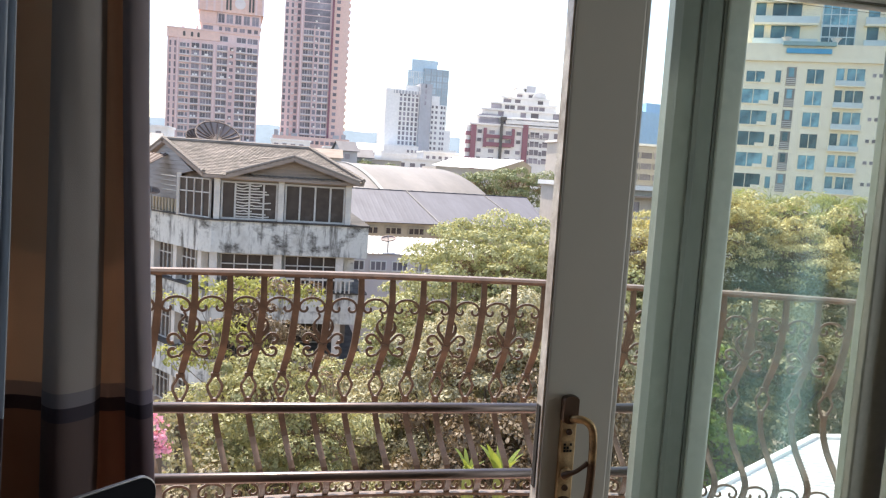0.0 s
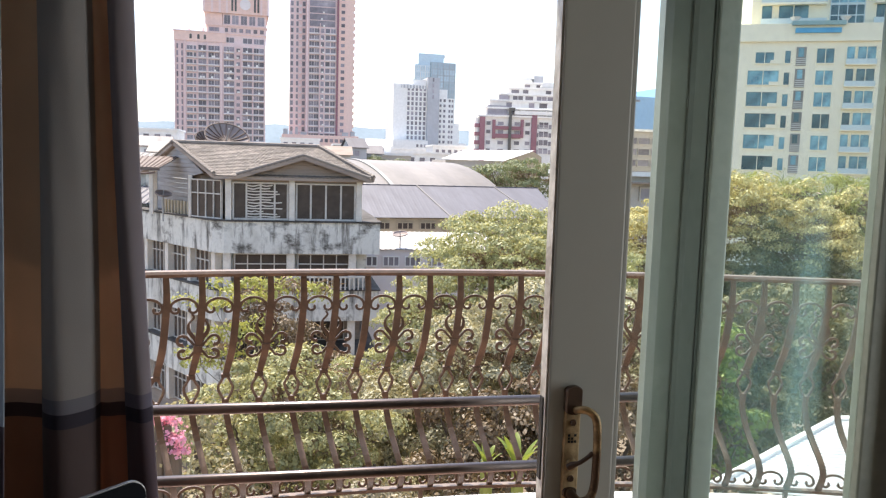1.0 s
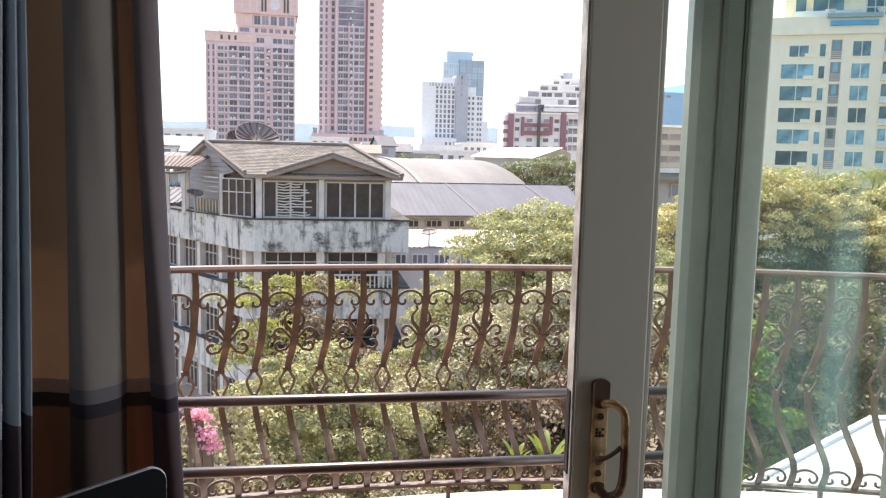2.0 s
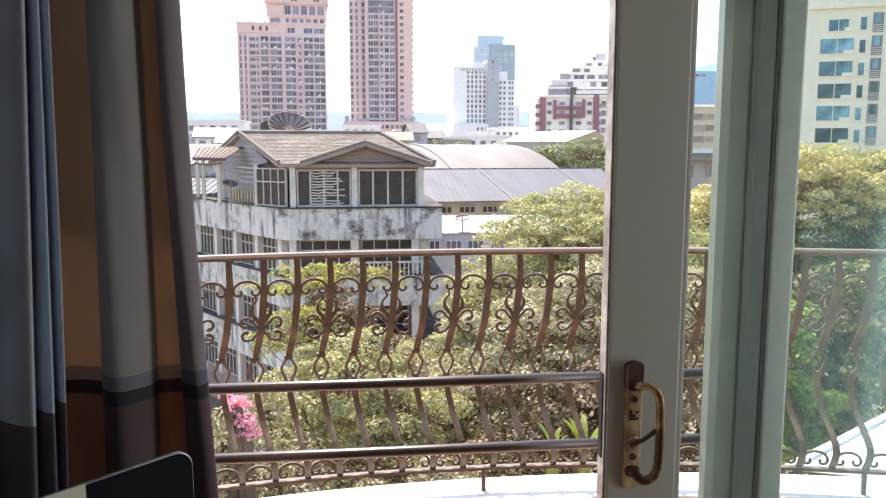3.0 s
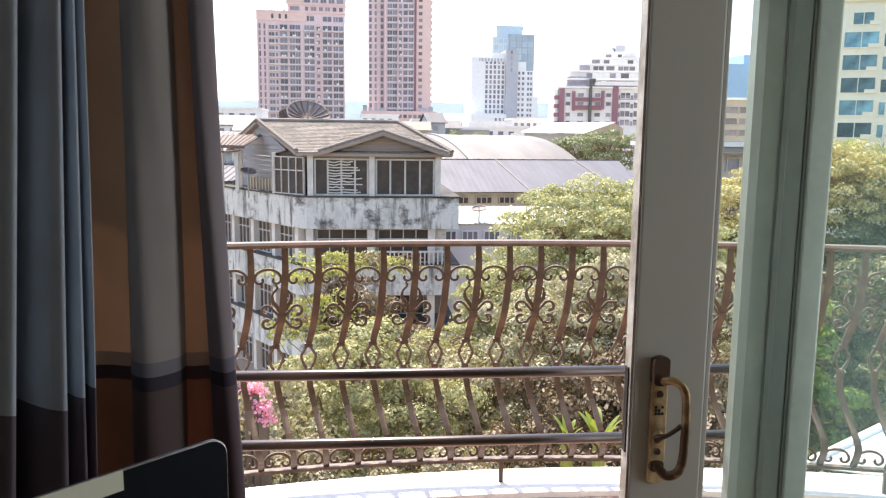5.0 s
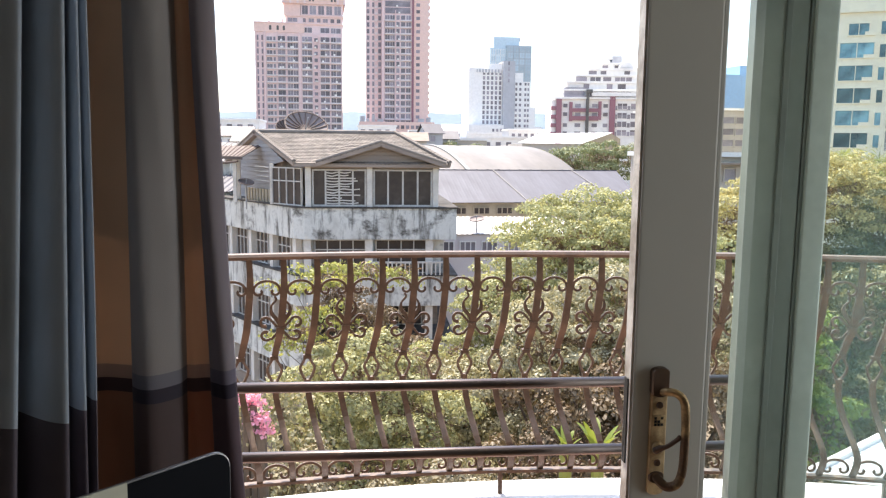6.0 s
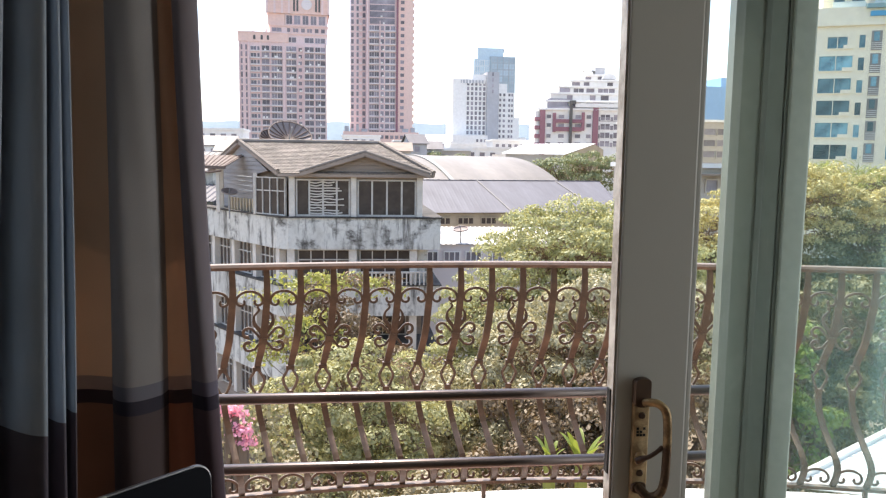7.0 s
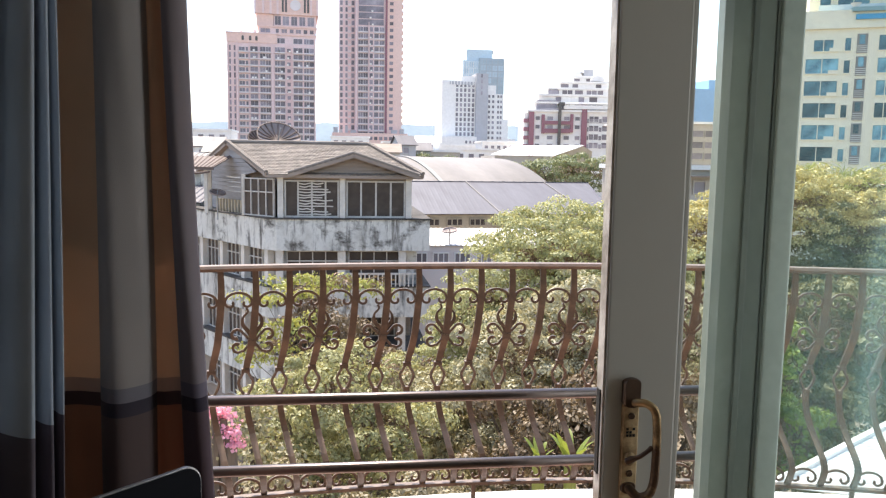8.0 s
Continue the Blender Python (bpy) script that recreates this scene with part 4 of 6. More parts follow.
def far_windows(parent, xs_w, zs, h, y, gm, fm, turn=0.0):
    """Rows of far windows on a wall that faces -y: each an object of its own on shared data."""
    for x, w in xs_w:
        key = ("far", round(w, 2), round(h, 2), gm.name, fm.name)
        if key not in WIN:
            t = 0.12
            mid = [w / 2 - 0.06, w / 2 + 0.06] if w > 2.2 else []
            fme = mesh_of("window", *lattice([-t, 0] + mid + [w, w + t], [-t, 0, h, h + t], lambda i, j: i % 2 == 0 or j % 2 == 0, -0.2, 0.0), fm)
            WIN[key] = (fme, box_mesh("pane", (0, w, -0.06, 0.1, 0, h), gm))
        for z in zs:
            hang("pane", WIN[key][1], hang("window", WIN[key][0], parent, (x, y, z), (0, 0, turn)))


# ---------------------------------------------------------------- the old house opposite
house = thing("old_house", "weathered concrete house with stained parapets and a tiled attic storey", "house")
FRONT, C, S = 34.0, Vector((-3.2, 34.0)), Vector((-5.3, 8.0)).normalized()      # front wall line, corner, way back along the side
SIDE_TURN = math.degrees(math.atan2(-S.y, -S.x))


def prism(poly, z0, z1):
    n = len(poly)
    V = [(x, y, z0) for x, y in poly] + [(x, y, z1) for x, y in poly]
    return V, [tuple(range(n))[::-1], tuple(range(n, 2 * n))] + [(i, (i + 1) % n, n + (i + 1) % n, n + i) for i in range(n)]


def plan(inset, back=13.0, right=3.95):
    """The house's outline, set in from its outer face; the left front corner is rounded off."""
    sid = Vector((S.y, -S.x)).normalized()          # points right, into the house
    p1 = Vector((C.x, C.y)) + S * 1.1 + sid * inset
    p2 = Vector((C.x, C.y)) + S * 0.5 + sid * inset * 0.95 + Vector((0.0, inset * 0.2 - 0.08))
    p3 = Vector((C.x + 0.25, FRONT + inset))
    p0 = Vector((C.x, C.y)) + S * back + sid * inset
    return [tuple(p0), tuple(p1), tuple(p2), tuple(p3), (C.x + 1.0, FRONT + inset), (right - inset, FRONT + inset), (right - inset, FRONT + back * 0.9)]


floors = [(-1.24, -2.66), (-4.35, -5.75), (-7.45, -8.85)]      # parapet bands, top and foot
core = plan(0.55)
hang("storey_core", mesh_of("storey_core", *prism(core, -5.7, -2.0), M["old_wall"]), house)
gallery = core[:3] + [(core[2][0] + 0.55, FRONT + 0.6), (core[2][0] + 0.55, FRONT + 3.4), (3.4, FRONT + 3.4), core[-1]]
hang("gallery_core", mesh_of("gallery_core", *prism(gallery, GROUND, -5.7), M["planks"]), house, label="brown wall deep in the open gallery")
for k, (zt, zb) in enumerate(floors):
    hang("parapet", mesh_of("parapet", *prism(plan(0.0), zb, zt), M["old_wall"]), house, label="water-stained white parapet")
    hang("coping", mesh_of("coping", *prism(plan(-0.07), zt, zt + 0.07), M["coping"]), house, label="black stained coping")
    z0, h = zb - 1.62, 1.58
    for x in (-2.85, -0.05, 2.72):
        hang("column", box_mesh("column", (-0.17, 0.17, -0.17, 0.17, 0, 1.7), M["old_col"]), house, (x, FRONT + 0.3, zb - 1.7))
    for x in (-2.55, 0.25):
        window(house, (x, FRONT + (0.5 if k == 0 else 3.35), z0), 0, 2.35, h, 4, 0.7, M["winframe"], M["darkglass"])
    for j in range(4):
        p = C + S * (0.9 + 2.35 * (j + 1)) + Vector((S.y, -S.x)) * 0.45
        window(house, (p.x, p.y, z0), SIDE_TURN + 0, 1.75, h, 4, 0.7, M["winframe"], M["darkglass"])
        q = C + S * (0.72 + 2.35 * j) + Vector((S.y, -S.x)) * 0.3
        hang("column", box_mesh("column", (-0.17, 0.17, -0.17, 0.17, 0, 1.7), M["old_col"]), house, (q.x, q.y, zb - 1.7), (0, 0, SIDE_TURN))
# balcony balusters on the second band
post_me = box_mesh("balcony_post", (-0.03, 0.03, -0.03, 0.03, 0, 0.55), M["old_col"])
for i in range(16):
    hang("balcony_post", post_me, house, (0.2 + 0.2 * i, FRONT - 0.05, -4.3))
hang("balcony_rail", box_mesh("balcony_rail", (0.1, 3.4, -0.05, 0.05, 0, 0.08), M["old_col"]), house, (0, FRONT - 0.05, -3.75))

# attic storey: canted window bays below the roof
W0, W1 = -1.17, 0.52
hang("attic_core", mesh_of("attic_core", *prism([(-4.2, 36.4), (-2.55, 34.5), (3.0, 34.5), (1.6, 41.0), (-6.4, 41.0)], -1.2, 0.8), M["planks"]), house, label="grey weathered attic wall")
for x in (-2.78, -0.02, 2.98):
    hang("post", box_mesh("post", (-0.13, 0.13, -0.13, 0.13, -1.2, 0.72), M["old_col"]), house, (x, FRONT + 0.22, 0))
window(house, (-2.62, FRONT + 0.32, W0), 0, 2.45, W1 - W0, 4, 0, M["winframe"], M["darkglass"], bar=0.08)
window(house, (0.14, FRONT + 0.32, W0), 0, 2.7, W1 - W0, 4, 0, M["winframe"], M["darkglass"], bar=0.08)
bay = Vector((-4.55, 36.0))
bt = math.degrees(math.atan2(34.35 - 36.0, -2.98 + 4.55))
window(house, (bay.x, bay.y, W0), bt, 2.2, W1 - W0 + 0.04, 4, 0.64, M["winframe"], M["darkglass"])
hang("post", box_mesh("post", (-0.09, 0.09, -0.09, 0.09, -1.2, 0.72), M["old_col"]), house, (-4.62, 36.05, 0))
hang("window_head", box_mesh("window_head", (-2.95, 3.15, -0.06, 0.08, 0, 0.14), M["planks"]), house, (0, FRONT + 0.22, 0.55))
# broken blind slats hanging behind the second casement
rb = random.Random(5)
for i in range(12):
    z = W0 + 0.14 + i * 0.127
    l0, l1 = -1.97 + rb.uniform(-0.02, 0.03), -0.6 + rb.uniform(-0.3, 0.2)
    if i % 4 == 2:
        l1 -= 0.5
    mid_x = (l0 + l1) / 2
    pts = spline([(l0, 0, z), ((l0 + mid_x) / 2, 0, z + rb.uniform(-0.045, -0.01)), (mid_x, 0, z + rb.uniform(-0.01, 0.02)), ((l1 + mid_x) / 2, 0, z + rb.uniform(-0.035, 0.0)), (l1, 0, z + rb.uniform(-0.02, 0.03))], 4)
    hang("blind_slat", mesh_of("blind_slat", *sweep(pts, flat(0.052, 0.008), up=(0, 1, 0)), M["old_col"]), house, (0, FRONT + 0.265, 0))



def ribbed(a, b, c, d, n, h=0.06):
    """A ribbed sheet on the quad a b (eave) d c (ridge)."""
    a, b, c, d = (Vector(p) for p in (a, b, c, d))
    nrm = (b - a).cross(c - a).normalized()
    V, F = [], []
    for i in range(n + 1):
        for off, k in ((0.0, 0), (0.16, 1), (0.3, 1), (0.46, 0)):
            t = min(1.0, (i + off) / n)
            V += [a.lerp(b, t) + nrm * h * k, c.lerp(d, t) + nrm * h * k]
    m = len(V) // 2
    F = [(2 * i, 2 * i + 2, 2 * i + 3, 2 * i + 1) for i in range(m - 1)]
    return V, F


def tile_slope(a, b, c, d, nu, nv, lift=0.05):
    """Courses of wavy tiles on the quad a b (eave) d c (ridge): each tile stands proud of the one below."""
    a, b, c, d = (Vector(p) for p in (a, b, c, d))
    nrm = (b - a).cross(c - a).normalized()
    V, F = [], []
    prof = (0.0, 0.55, 1.0, 0.55)
    for j in range(nv):
        for i in range(nu):
            o = len(V)
            for r, lf in ((j / nv, 1.0), ((j + 1.12) / nv, 0.1)):
                r = min(r, 1.0)
                e0, e1 = a.lerp(c, r), b.lerp(d, r)
                for k in range(4):
                    p = e0.lerp(e1, (i + k * 0.96 / 3) / nu)
                    V.append(p + nrm * lift * (0.35 + lf * 0.9 + 0.8 * prof[k]))
            lip = len(V)
            for k in range(4):
                V.append(V[o + k] - nrm * lift * 1.4)
            F += [(o + k, o + k + 1, o + 5 + k, o + 4 + k) for k in range(3)] + [(lip + k, lip + k + 1, o + k + 1, o + k) for k in range(3)]
    return V, F


RK = Vector((2.35, -4.75))                      # way from ridge to front eave, in plan
ZR, ZE, YR = 2.18, 0.74, 38.6
rl, rr = Vector((-5.72, YR, ZR)), Vector((1.25, YR, ZR))
el, er = Vector((rl.x + RK.x, YR + RK.y, ZE)), Vector((rr.x + RK.x, YR + RK.y, ZE))
bl, br = Vector((rl.x - RK.x, YR - RK.y, ZE)), Vector((rr.x - RK.x, YR - RK.y, ZE))
roof = hang("roof", mesh_of("roof", [el, er, rr, rl, bl, br] + [v - Vector((0, 0, 0.12)) for v in (el, er, rr, rl, bl, br)],
                            [(0, 1, 2, 3), (3, 2, 5, 4), (6, 9, 8, 7), (9, 10, 11, 8), (0, 6, 7, 1), (4, 5, 11, 10), (0, 3, 9, 6), (3, 4, 10, 9), (1, 7, 8, 2), (2, 8, 11, 5)], M["planks"]), house)
hang("roof_tiles", mesh_of("roof_tiles", *tile_slope(el, er, rl, rr, 40, 22, 0.032), M["rooftile"]), roof, kind="stuff")
hang("roof_tiles", mesh_of("roof_tiles", *tile_slope(br, bl, rr, rl, 30, 16, 0.032), M["rooftile"]), roof, kind="stuff")
cap_me = mesh_of("ridge_cap", *sweep([rl + Vector((-0.1, 0, 0.07)), rr + Vector((0.1, 0, 0.07))], ring(0.12, 8)), M["rooftile"])
hang("ridge_cap", cap_me, roof)
for p, q in ((rl, el), (rr, er), (rl, bl)):
    hang("barge_board", mesh_of("barge_board", *sweep([p + Vector((0, 0, 0.02)), q + Vector((0, 0, 0.02))], flat(0.1, 0.2)), M["planks"]), roof)
vt_me = mesh_of("verge_tile", *sweep([(0, 0, 0), (0.3, 0, 0.0), (0.34, 0, 0.0)], ring(0.085, 7), scale=[1.15, 0.95, 0.7]), M["rooftile"])


def verge_tiles(parent, p, q, lift):
    """Round tiles lapped up a rake from p to q."""
    d = q - p
    n = int(d.length / 0.27)
    turn = math.degrees(math.atan2(d.y, d.x))
    rise = -math.degrees(math.atan2(d.z, math.hypot(d.x, d.y)))
    for i in range(n):
        c = p + d * (i / n)
        hang("verge_tile", vt_me, parent, (c.x, c.y, c.z + lift), (0, rise, turn))


for p, q in ((el, rl), (er, rr), (bl, rl)):
    verge_tiles(roof, p, q, 0.13)
# gable wall on the left: grey boards
gw = [Vector((bl.x + 0.55, bl.y - 0.5)), Vector((el.x - 0.35, el.y + 0.7))]
mid = (gw[0] + gw[1]) / 2
stop = gw[1] + (gw[0] - gw[1]) * 0.26            # the window bay takes over below the eaves


def board_at(z, t_of):
    t = t_of(z)
    p, q = mid + (gw[0] - mid) * t, mid + (gw[1] - mid) * t
    return p, (stop if z < ZE - 0.08 else q)


shrink = lambda z: min(1.0, max(0.01, (ZR - 0.12 - max(z, ZE - 0.08)) / (ZR - 0.04 - ZE)))
into = Vector((0.05, 0.02))
for i in range(17):
    z = -1.15 + i * 0.2
    if z > ZR - 0.3:
        break
    (p0, q0), (p1, q1) = board_at(z, shrink), board_at(z + 0.19, shrink)
    V = [(p0.x, p0.y, z), (q0.x, q0.y, z), (q1.x + 0.02, q1.y, z + 0.19), (p1.x + 0.02, p1.y, z + 0.19)]
    V += [(x + into.x, y + into.y, zz) for x, y, zz in V]
    hang("board", mesh_of("board", V, [(0, 1, 2, 3), (7, 6, 5, 4), (0, 4, 5, 1), (3, 2, 6, 7), (0, 3, 7, 4), (1, 5, 6, 2)], M["slats"]), house)
# front gable
ga, g0, g1 = Vector((0.48, 33.7, 1.64)), Vector((-2.4, 33.7, 0.72)), Vector((3.42, 33.7, 0.7))
back_in = Vector((-1.45, 2.95, 0.0))
roof2 = hang("gable_roof", mesh_of("gable_roof", [g0, ga, g1, g0 + Vector((0, 0.12, 0)), ga + back_in, g1 + Vector((0, 0.12, 0)), g0 - Vector((0, 0, 0.1)), ga - Vector((0, 0, 0.12)), g1 - Vector((0, 0, 0.1))],
                                   [(0, 1, 4, 3), (1, 2, 5, 4), (0, 6, 7, 1), (1, 7, 8, 2)], M["planks"]), house)
hang("roof_tiles", mesh_of("roof_tiles", *tile_slope(g0 + Vector((-0.02, 0.3, 0)), g0 + Vector((0, 0.02, 0)), ga + back_in, ga, 12, 13, 0.032), M["rooftile"]), roof2, kind="stuff")
hang("roof_tiles", mesh_of("roof_tiles", *tile_slope(g1 + Vector((0, 0.02, 0)), g1 + Vector((0, 0.3, 0)), ga, ga + back_in, 12, 13, 0.032), M["rooftile"]), roof2, kind="stuff")
for p, q in ((g0, ga), (ga, g1)):
    hang("barge_board", mesh_of("barge_board", *sweep([p + Vector((0, -0.03, 0.0)), q + Vector((0, -0.03, 0.0))], flat(0.08, 0.17)), M["planks"]), roof2)
    verge_tiles(roof2, *((p, q) if p.z < q.z else (q, p)), 0.12)
hang("gable_wall", mesh_of("gable_wall", [(-2.3, 34.2, 0.62), (3.3, 34.2, 0.62), (0.48, 34.2, 1.6), (-2.3, 34.3, 0.62), (3.3, 34.3, 0.62), (0.48, 34.3, 1.6)], [(0, 1, 2), (5, 4, 3)], M["planks"]), house)
for i in range(6):
    z = 0.66 + i * 0.165
    t = (1.62 - z - 0.14) / (1.69 - 0.7)
    if t > 0.02:
        hang("board", box_mesh("board", (0.48 - 2.8 * t, 0.48 + 2.85 * t, -0.03, 0.05, 0, 0.155), M["planks"]), house, (0, FRONT + 0.12, z))
# terrace rail on the left
for i in range(9):
    p = C + S * (3.4 + i * 0.33)
    hang("terrace_baluster", box_mesh("terrace_baluster", (-0.06, 0.06, -0.04, 0.04, 0, 0.62), M["yellowwall"]), house, (p.x + 0.25, p.y, -1.17), (0, 0, SIDE_TURN))
for i, p in enumerate((C + S * 6.8, C + S * 10.0)):
    hang("terrace_post", box_mesh("terrace_post", (-0.09, 0.09, -0.09, 0.09, 0, 2.1), M["old_col"]), house, (p.x + 0.2, p.y, -1.17))


canopy = hang("canopy", mesh_of("canopy", *ribbed((-7.7, 37.2, 1.0), (-6.0, 36.2, 0.98), (-7.9, 39.6, 1.5), (-5.4, 38.6, 1.55), 9, 0.04), M["gutter"]), house, label="rusty sheet canopy over the terrace")
hang("fascia", mesh_of("fascia", *sweep([(-7.7, 37.18, 0.97), (-6.0, 36.18, 0.95)], flat(0.05, 0.14)), M["gutter"]), canopy)
hang("gutter_pipe", mesh_of("gutter_pipe", *sweep(spline([(-7.6, 37.0, 0.78), (-6.9, 36.6, 0.72), (-6.2, 36.2, 0.8)], 4), ring(0.05, 8)), M["gutter"]), canopy)
for x, y in ((-6.45, 36.75), (-7.5, 38.6)):
    hang("canopy_post", box_mesh("canopy_post", (-0.08, 0.08, -0.08, 0.08, -1.17, 1.0), M["old_col"]), house, (x, y, 0))
for k in range(4):
    hang("service_pipe", mesh_of("service_pipe", *sweep([(-5.6 + 0.02 * k, 37.3, 0.55 - 0.22 * k), (-4.75 + 0.02 * k, 35.95, 0.53 - 0.22 * k)], ring(0.022, 6)), M["pole"]), house)


def dish_mesh(r, depth, ribs=18, rings=5):
    """A parabolic mesh dish opening along +z: ribs, hoops and a thin skin with a rim."""
    V, F = [], []
    for i in range(rings + 1):
        q = r * i / rings
        for k in range(ribs):
            a = 2 * math.pi * k / ribs
            V.append((q * math.cos(a), q * math.sin(a), depth * (q / r) ** 2))
    for i in range(rings):
        F += [(i * ribs + k, i * ribs + (k + 1) % ribs, (i + 1) * ribs + (k + 1) % ribs, (i + 1) * ribs + k) for k in range(ribs)]
    return V, F


def sat_dish(at, r, tilt, turn, label, m, mast, ribs=18):
    d = thing("satellite_dish", label, "satellite dish", at=at, turn=turn)
    hang("reflector", mesh_of("reflector", *dish_mesh(r, r * 0.28), m), d, (0, 0, mast), (tilt, 0, 0))
    rib_me = mesh_of("rib", *sweep([(q * r, 0, r * 0.28 * q * q + 0.03) for q in (0.05, 0.35, 0.7, 1.0)], flat(0.05, 0.06)), M["gutter"])
    for k in range(ribs):
        hang("rib", rib_me, d, (0, 0, mast)).matrix_basis = pose(0, 0, mast, tilt) @ pose(0, 0, 0, 0, 0, 20 * k)
    hang("rim", mesh_of("rim", *sweep([(r * math.cos(2 * math.pi * k / 36), r * math.sin(2 * math.pi * k / 36), r * 0.28) for k in range(36)], flat(0.06, 0.06), closed=True), M["gutter"] if ribs else m), d, (0, 0, mast), (tilt, 0, 0))
    hang("mast", mesh_of("mast", *sweep([(0, 0, -0.4), (0, 0, mast)], ring(0.05 * r + 0.02, 8)), M["pole"]), d)
    f = pose(0, 0, mast, tilt)
    hang("feed_arm", mesh_of("feed_arm", *sweep([f @ Vector((0, 0, 0)), f @ Vector((0, 0, r * 0.75))], ring(0.03, 6)), M["pole"]), d)
    return d


sat_dish((-3.4, 40.6, 1.5), 1.12, 40, 20, "large brown mesh satellite dish behind the tiled roof", M["dish"], 0.9)
sat_dish((-4.4, 41.4, 1.4), 0.7, 45, 30, "smaller brown mesh satellite dish behind the tiled roof", M["dish"], 0.9)

sat_dish((-6.1, 37.8, -1.17), 0.36, 20, 30, "tilted grey satellite dish on the terrace of the old house", M["dish"], 0.85, 0)

# ---------------------------------------------------------------- sheds behind
shed = thing("long_shed", "long shed with a grey sheet roof and dim windows", "shed", at=(20.3, 60.0, 0), turn=8)
hang("roof", mesh_of("roof", *ribbed((-27, -8.2, -2.02), (-2.5, -8.2, -2.02), (-27, 0, -0.08), (-0.65, 0, -0.08), 60, 0.004), M["tin"]), shed)
for sx in (-4.5, -11.0, -17.5):
    hang("roof_seam", mesh_of("roof_seam", *sweep([(sx, 0, -0.04), (sx + 0.1, -8.2, -1.98)], flat(0.1, 0.03)), M["vault"]), shed)
hang("ridge_cap", box_mesh("ridge_cap", (-27, -0.65, -0.12, 0.12, -0.1, -0.04), M["tin"]), shed)
hang("wall", box_mesh("wall", (-27, -2.7, -7.7, 7, GROUND, -2.1), M["yellowwall"]), shed)
hang("back_roof", mesh_of("back_roof", *ribbed((1.2, 8, -2.02), (-27, 8, -2.02), (-0.65, 0, -0.08), (-27, 0, -0.08), 30), M["tin"]), shed)
for i in range(14):
    window(shed, (-26 + i * 1.62, -7.75, -2.85), 0, 1.15, 0.5, 3, 0, M["yellowwall"], M["darkglass"], bar=0.06)

vt = thing("vaulted_hall", "large hall with a pale curved sheet roof", "hall", at=(14.9, 75.0, 0), turn=15)
Vv, Fv = [], []
NA, NL = 24, 26
for j in range(NL + 1):
    for i in range(NA + 1):
        s = -1 + 2 * i / NA
        rib = 0.05 if j % 2 else 0.0
        Vv.append((-44 + 44 * j / NL, s * 10.6, 1.85 - 2.1 * s * s - 0.0 + rib))
for j in range(NL):
    Fv += [(j * (NA + 1) + i, j * (NA + 1) + i + 1, (j + 1) * (NA + 1) + i + 1, (j + 1) * (NA + 1) + i) for i in range(NA)]
hang("roof", mesh_of("roof", Vv, Fv, M["vault"]), vt)
end_v = [(0, -10.4, GROUND)] + [(0, -10.4 + 20.8 * i / 24, 1.8 - 2.1 * (-1 + 2 * i / 24) ** 2) for i in range(25)] + [(0, 10.4, GROUND)]
hang("end_wall", mesh_of("end_wall", end_v + [(-0.3, y, z) for _, y, z in end_v], [tuple(range(27)), tuple(range(53, 26, -1))], M["yellowwall"]), vt)
hang("side_wall", box_mesh("side_wall", (-44, -0.3, -10.3, -10.0, GROUND, -0.3), M["yellowwall"]), vt)
for j in (-10.0, -20, -31):
    hang("roof_seam", mesh_of("roof_seam", *sweep([(j, s * 10.6, 1.92 - 2.1 * s * s) for s in [-1 + i / 10 for i in range(21)]], flat(0.35, 0.08)), M["concrete"]), vt)

lean = thing("white_shed", "low shed with a white sheet roof", "shed", at=(5.0, 42, 0))
hang("roof", mesh_of("roof", *ribbed((-2, 0, -3.3), (7, 0.3, -3.3), (-2, 5, -2.72), (7, 5, -2.72), 30, 0.03), M["leanroof"]), lean)
hang("wall", box_mesh("wall", (-1.8, 6.8, 0.3, 4.8, GROUND, -3.34), M["paleslab"]), lean)
for i in range(6):
    window(lean, (-1.2 + 1.25 * i, 0.3, -4.3), 0, 0.95, 0.6, 3, 0, M["whitewall"], M["farglass"], bar=0.06)
sat_dish((6.05, 42.5, -3.3), 0.42, 16, -25, "small grey satellite dish on the white shed roof", M["dish"], 0.75, 0)

wl = thing("white_warehouse", "distant warehouse with a white pitched roof", "warehouse", at=(21.2, 108, 0))
hang("roof", mesh_of("roof", *ribbed((-0.6, 0, 2.55), (8.7, 0, 2.5), (4.3, 7, 4.05), (15.4, 7, 4.3), 20, 0.04), M["whiteroof"]), wl)
hang("wall", box_mesh("wall", (0.2, 8.4, 0.5, 12, GROUND, 2.45), M["beige"]), wl)
hang("end_wall", mesh_of("end_wall", [(8.5, 0.3, GROUND), (17.4, 9.5, GROUND), (17.4, 9.5, 3.4), (15.2, 7, 4.15), (8.5, 0.3, 2.4)], [(0, 1, 2, 3, 4)], M["yellowwall"]), wl)

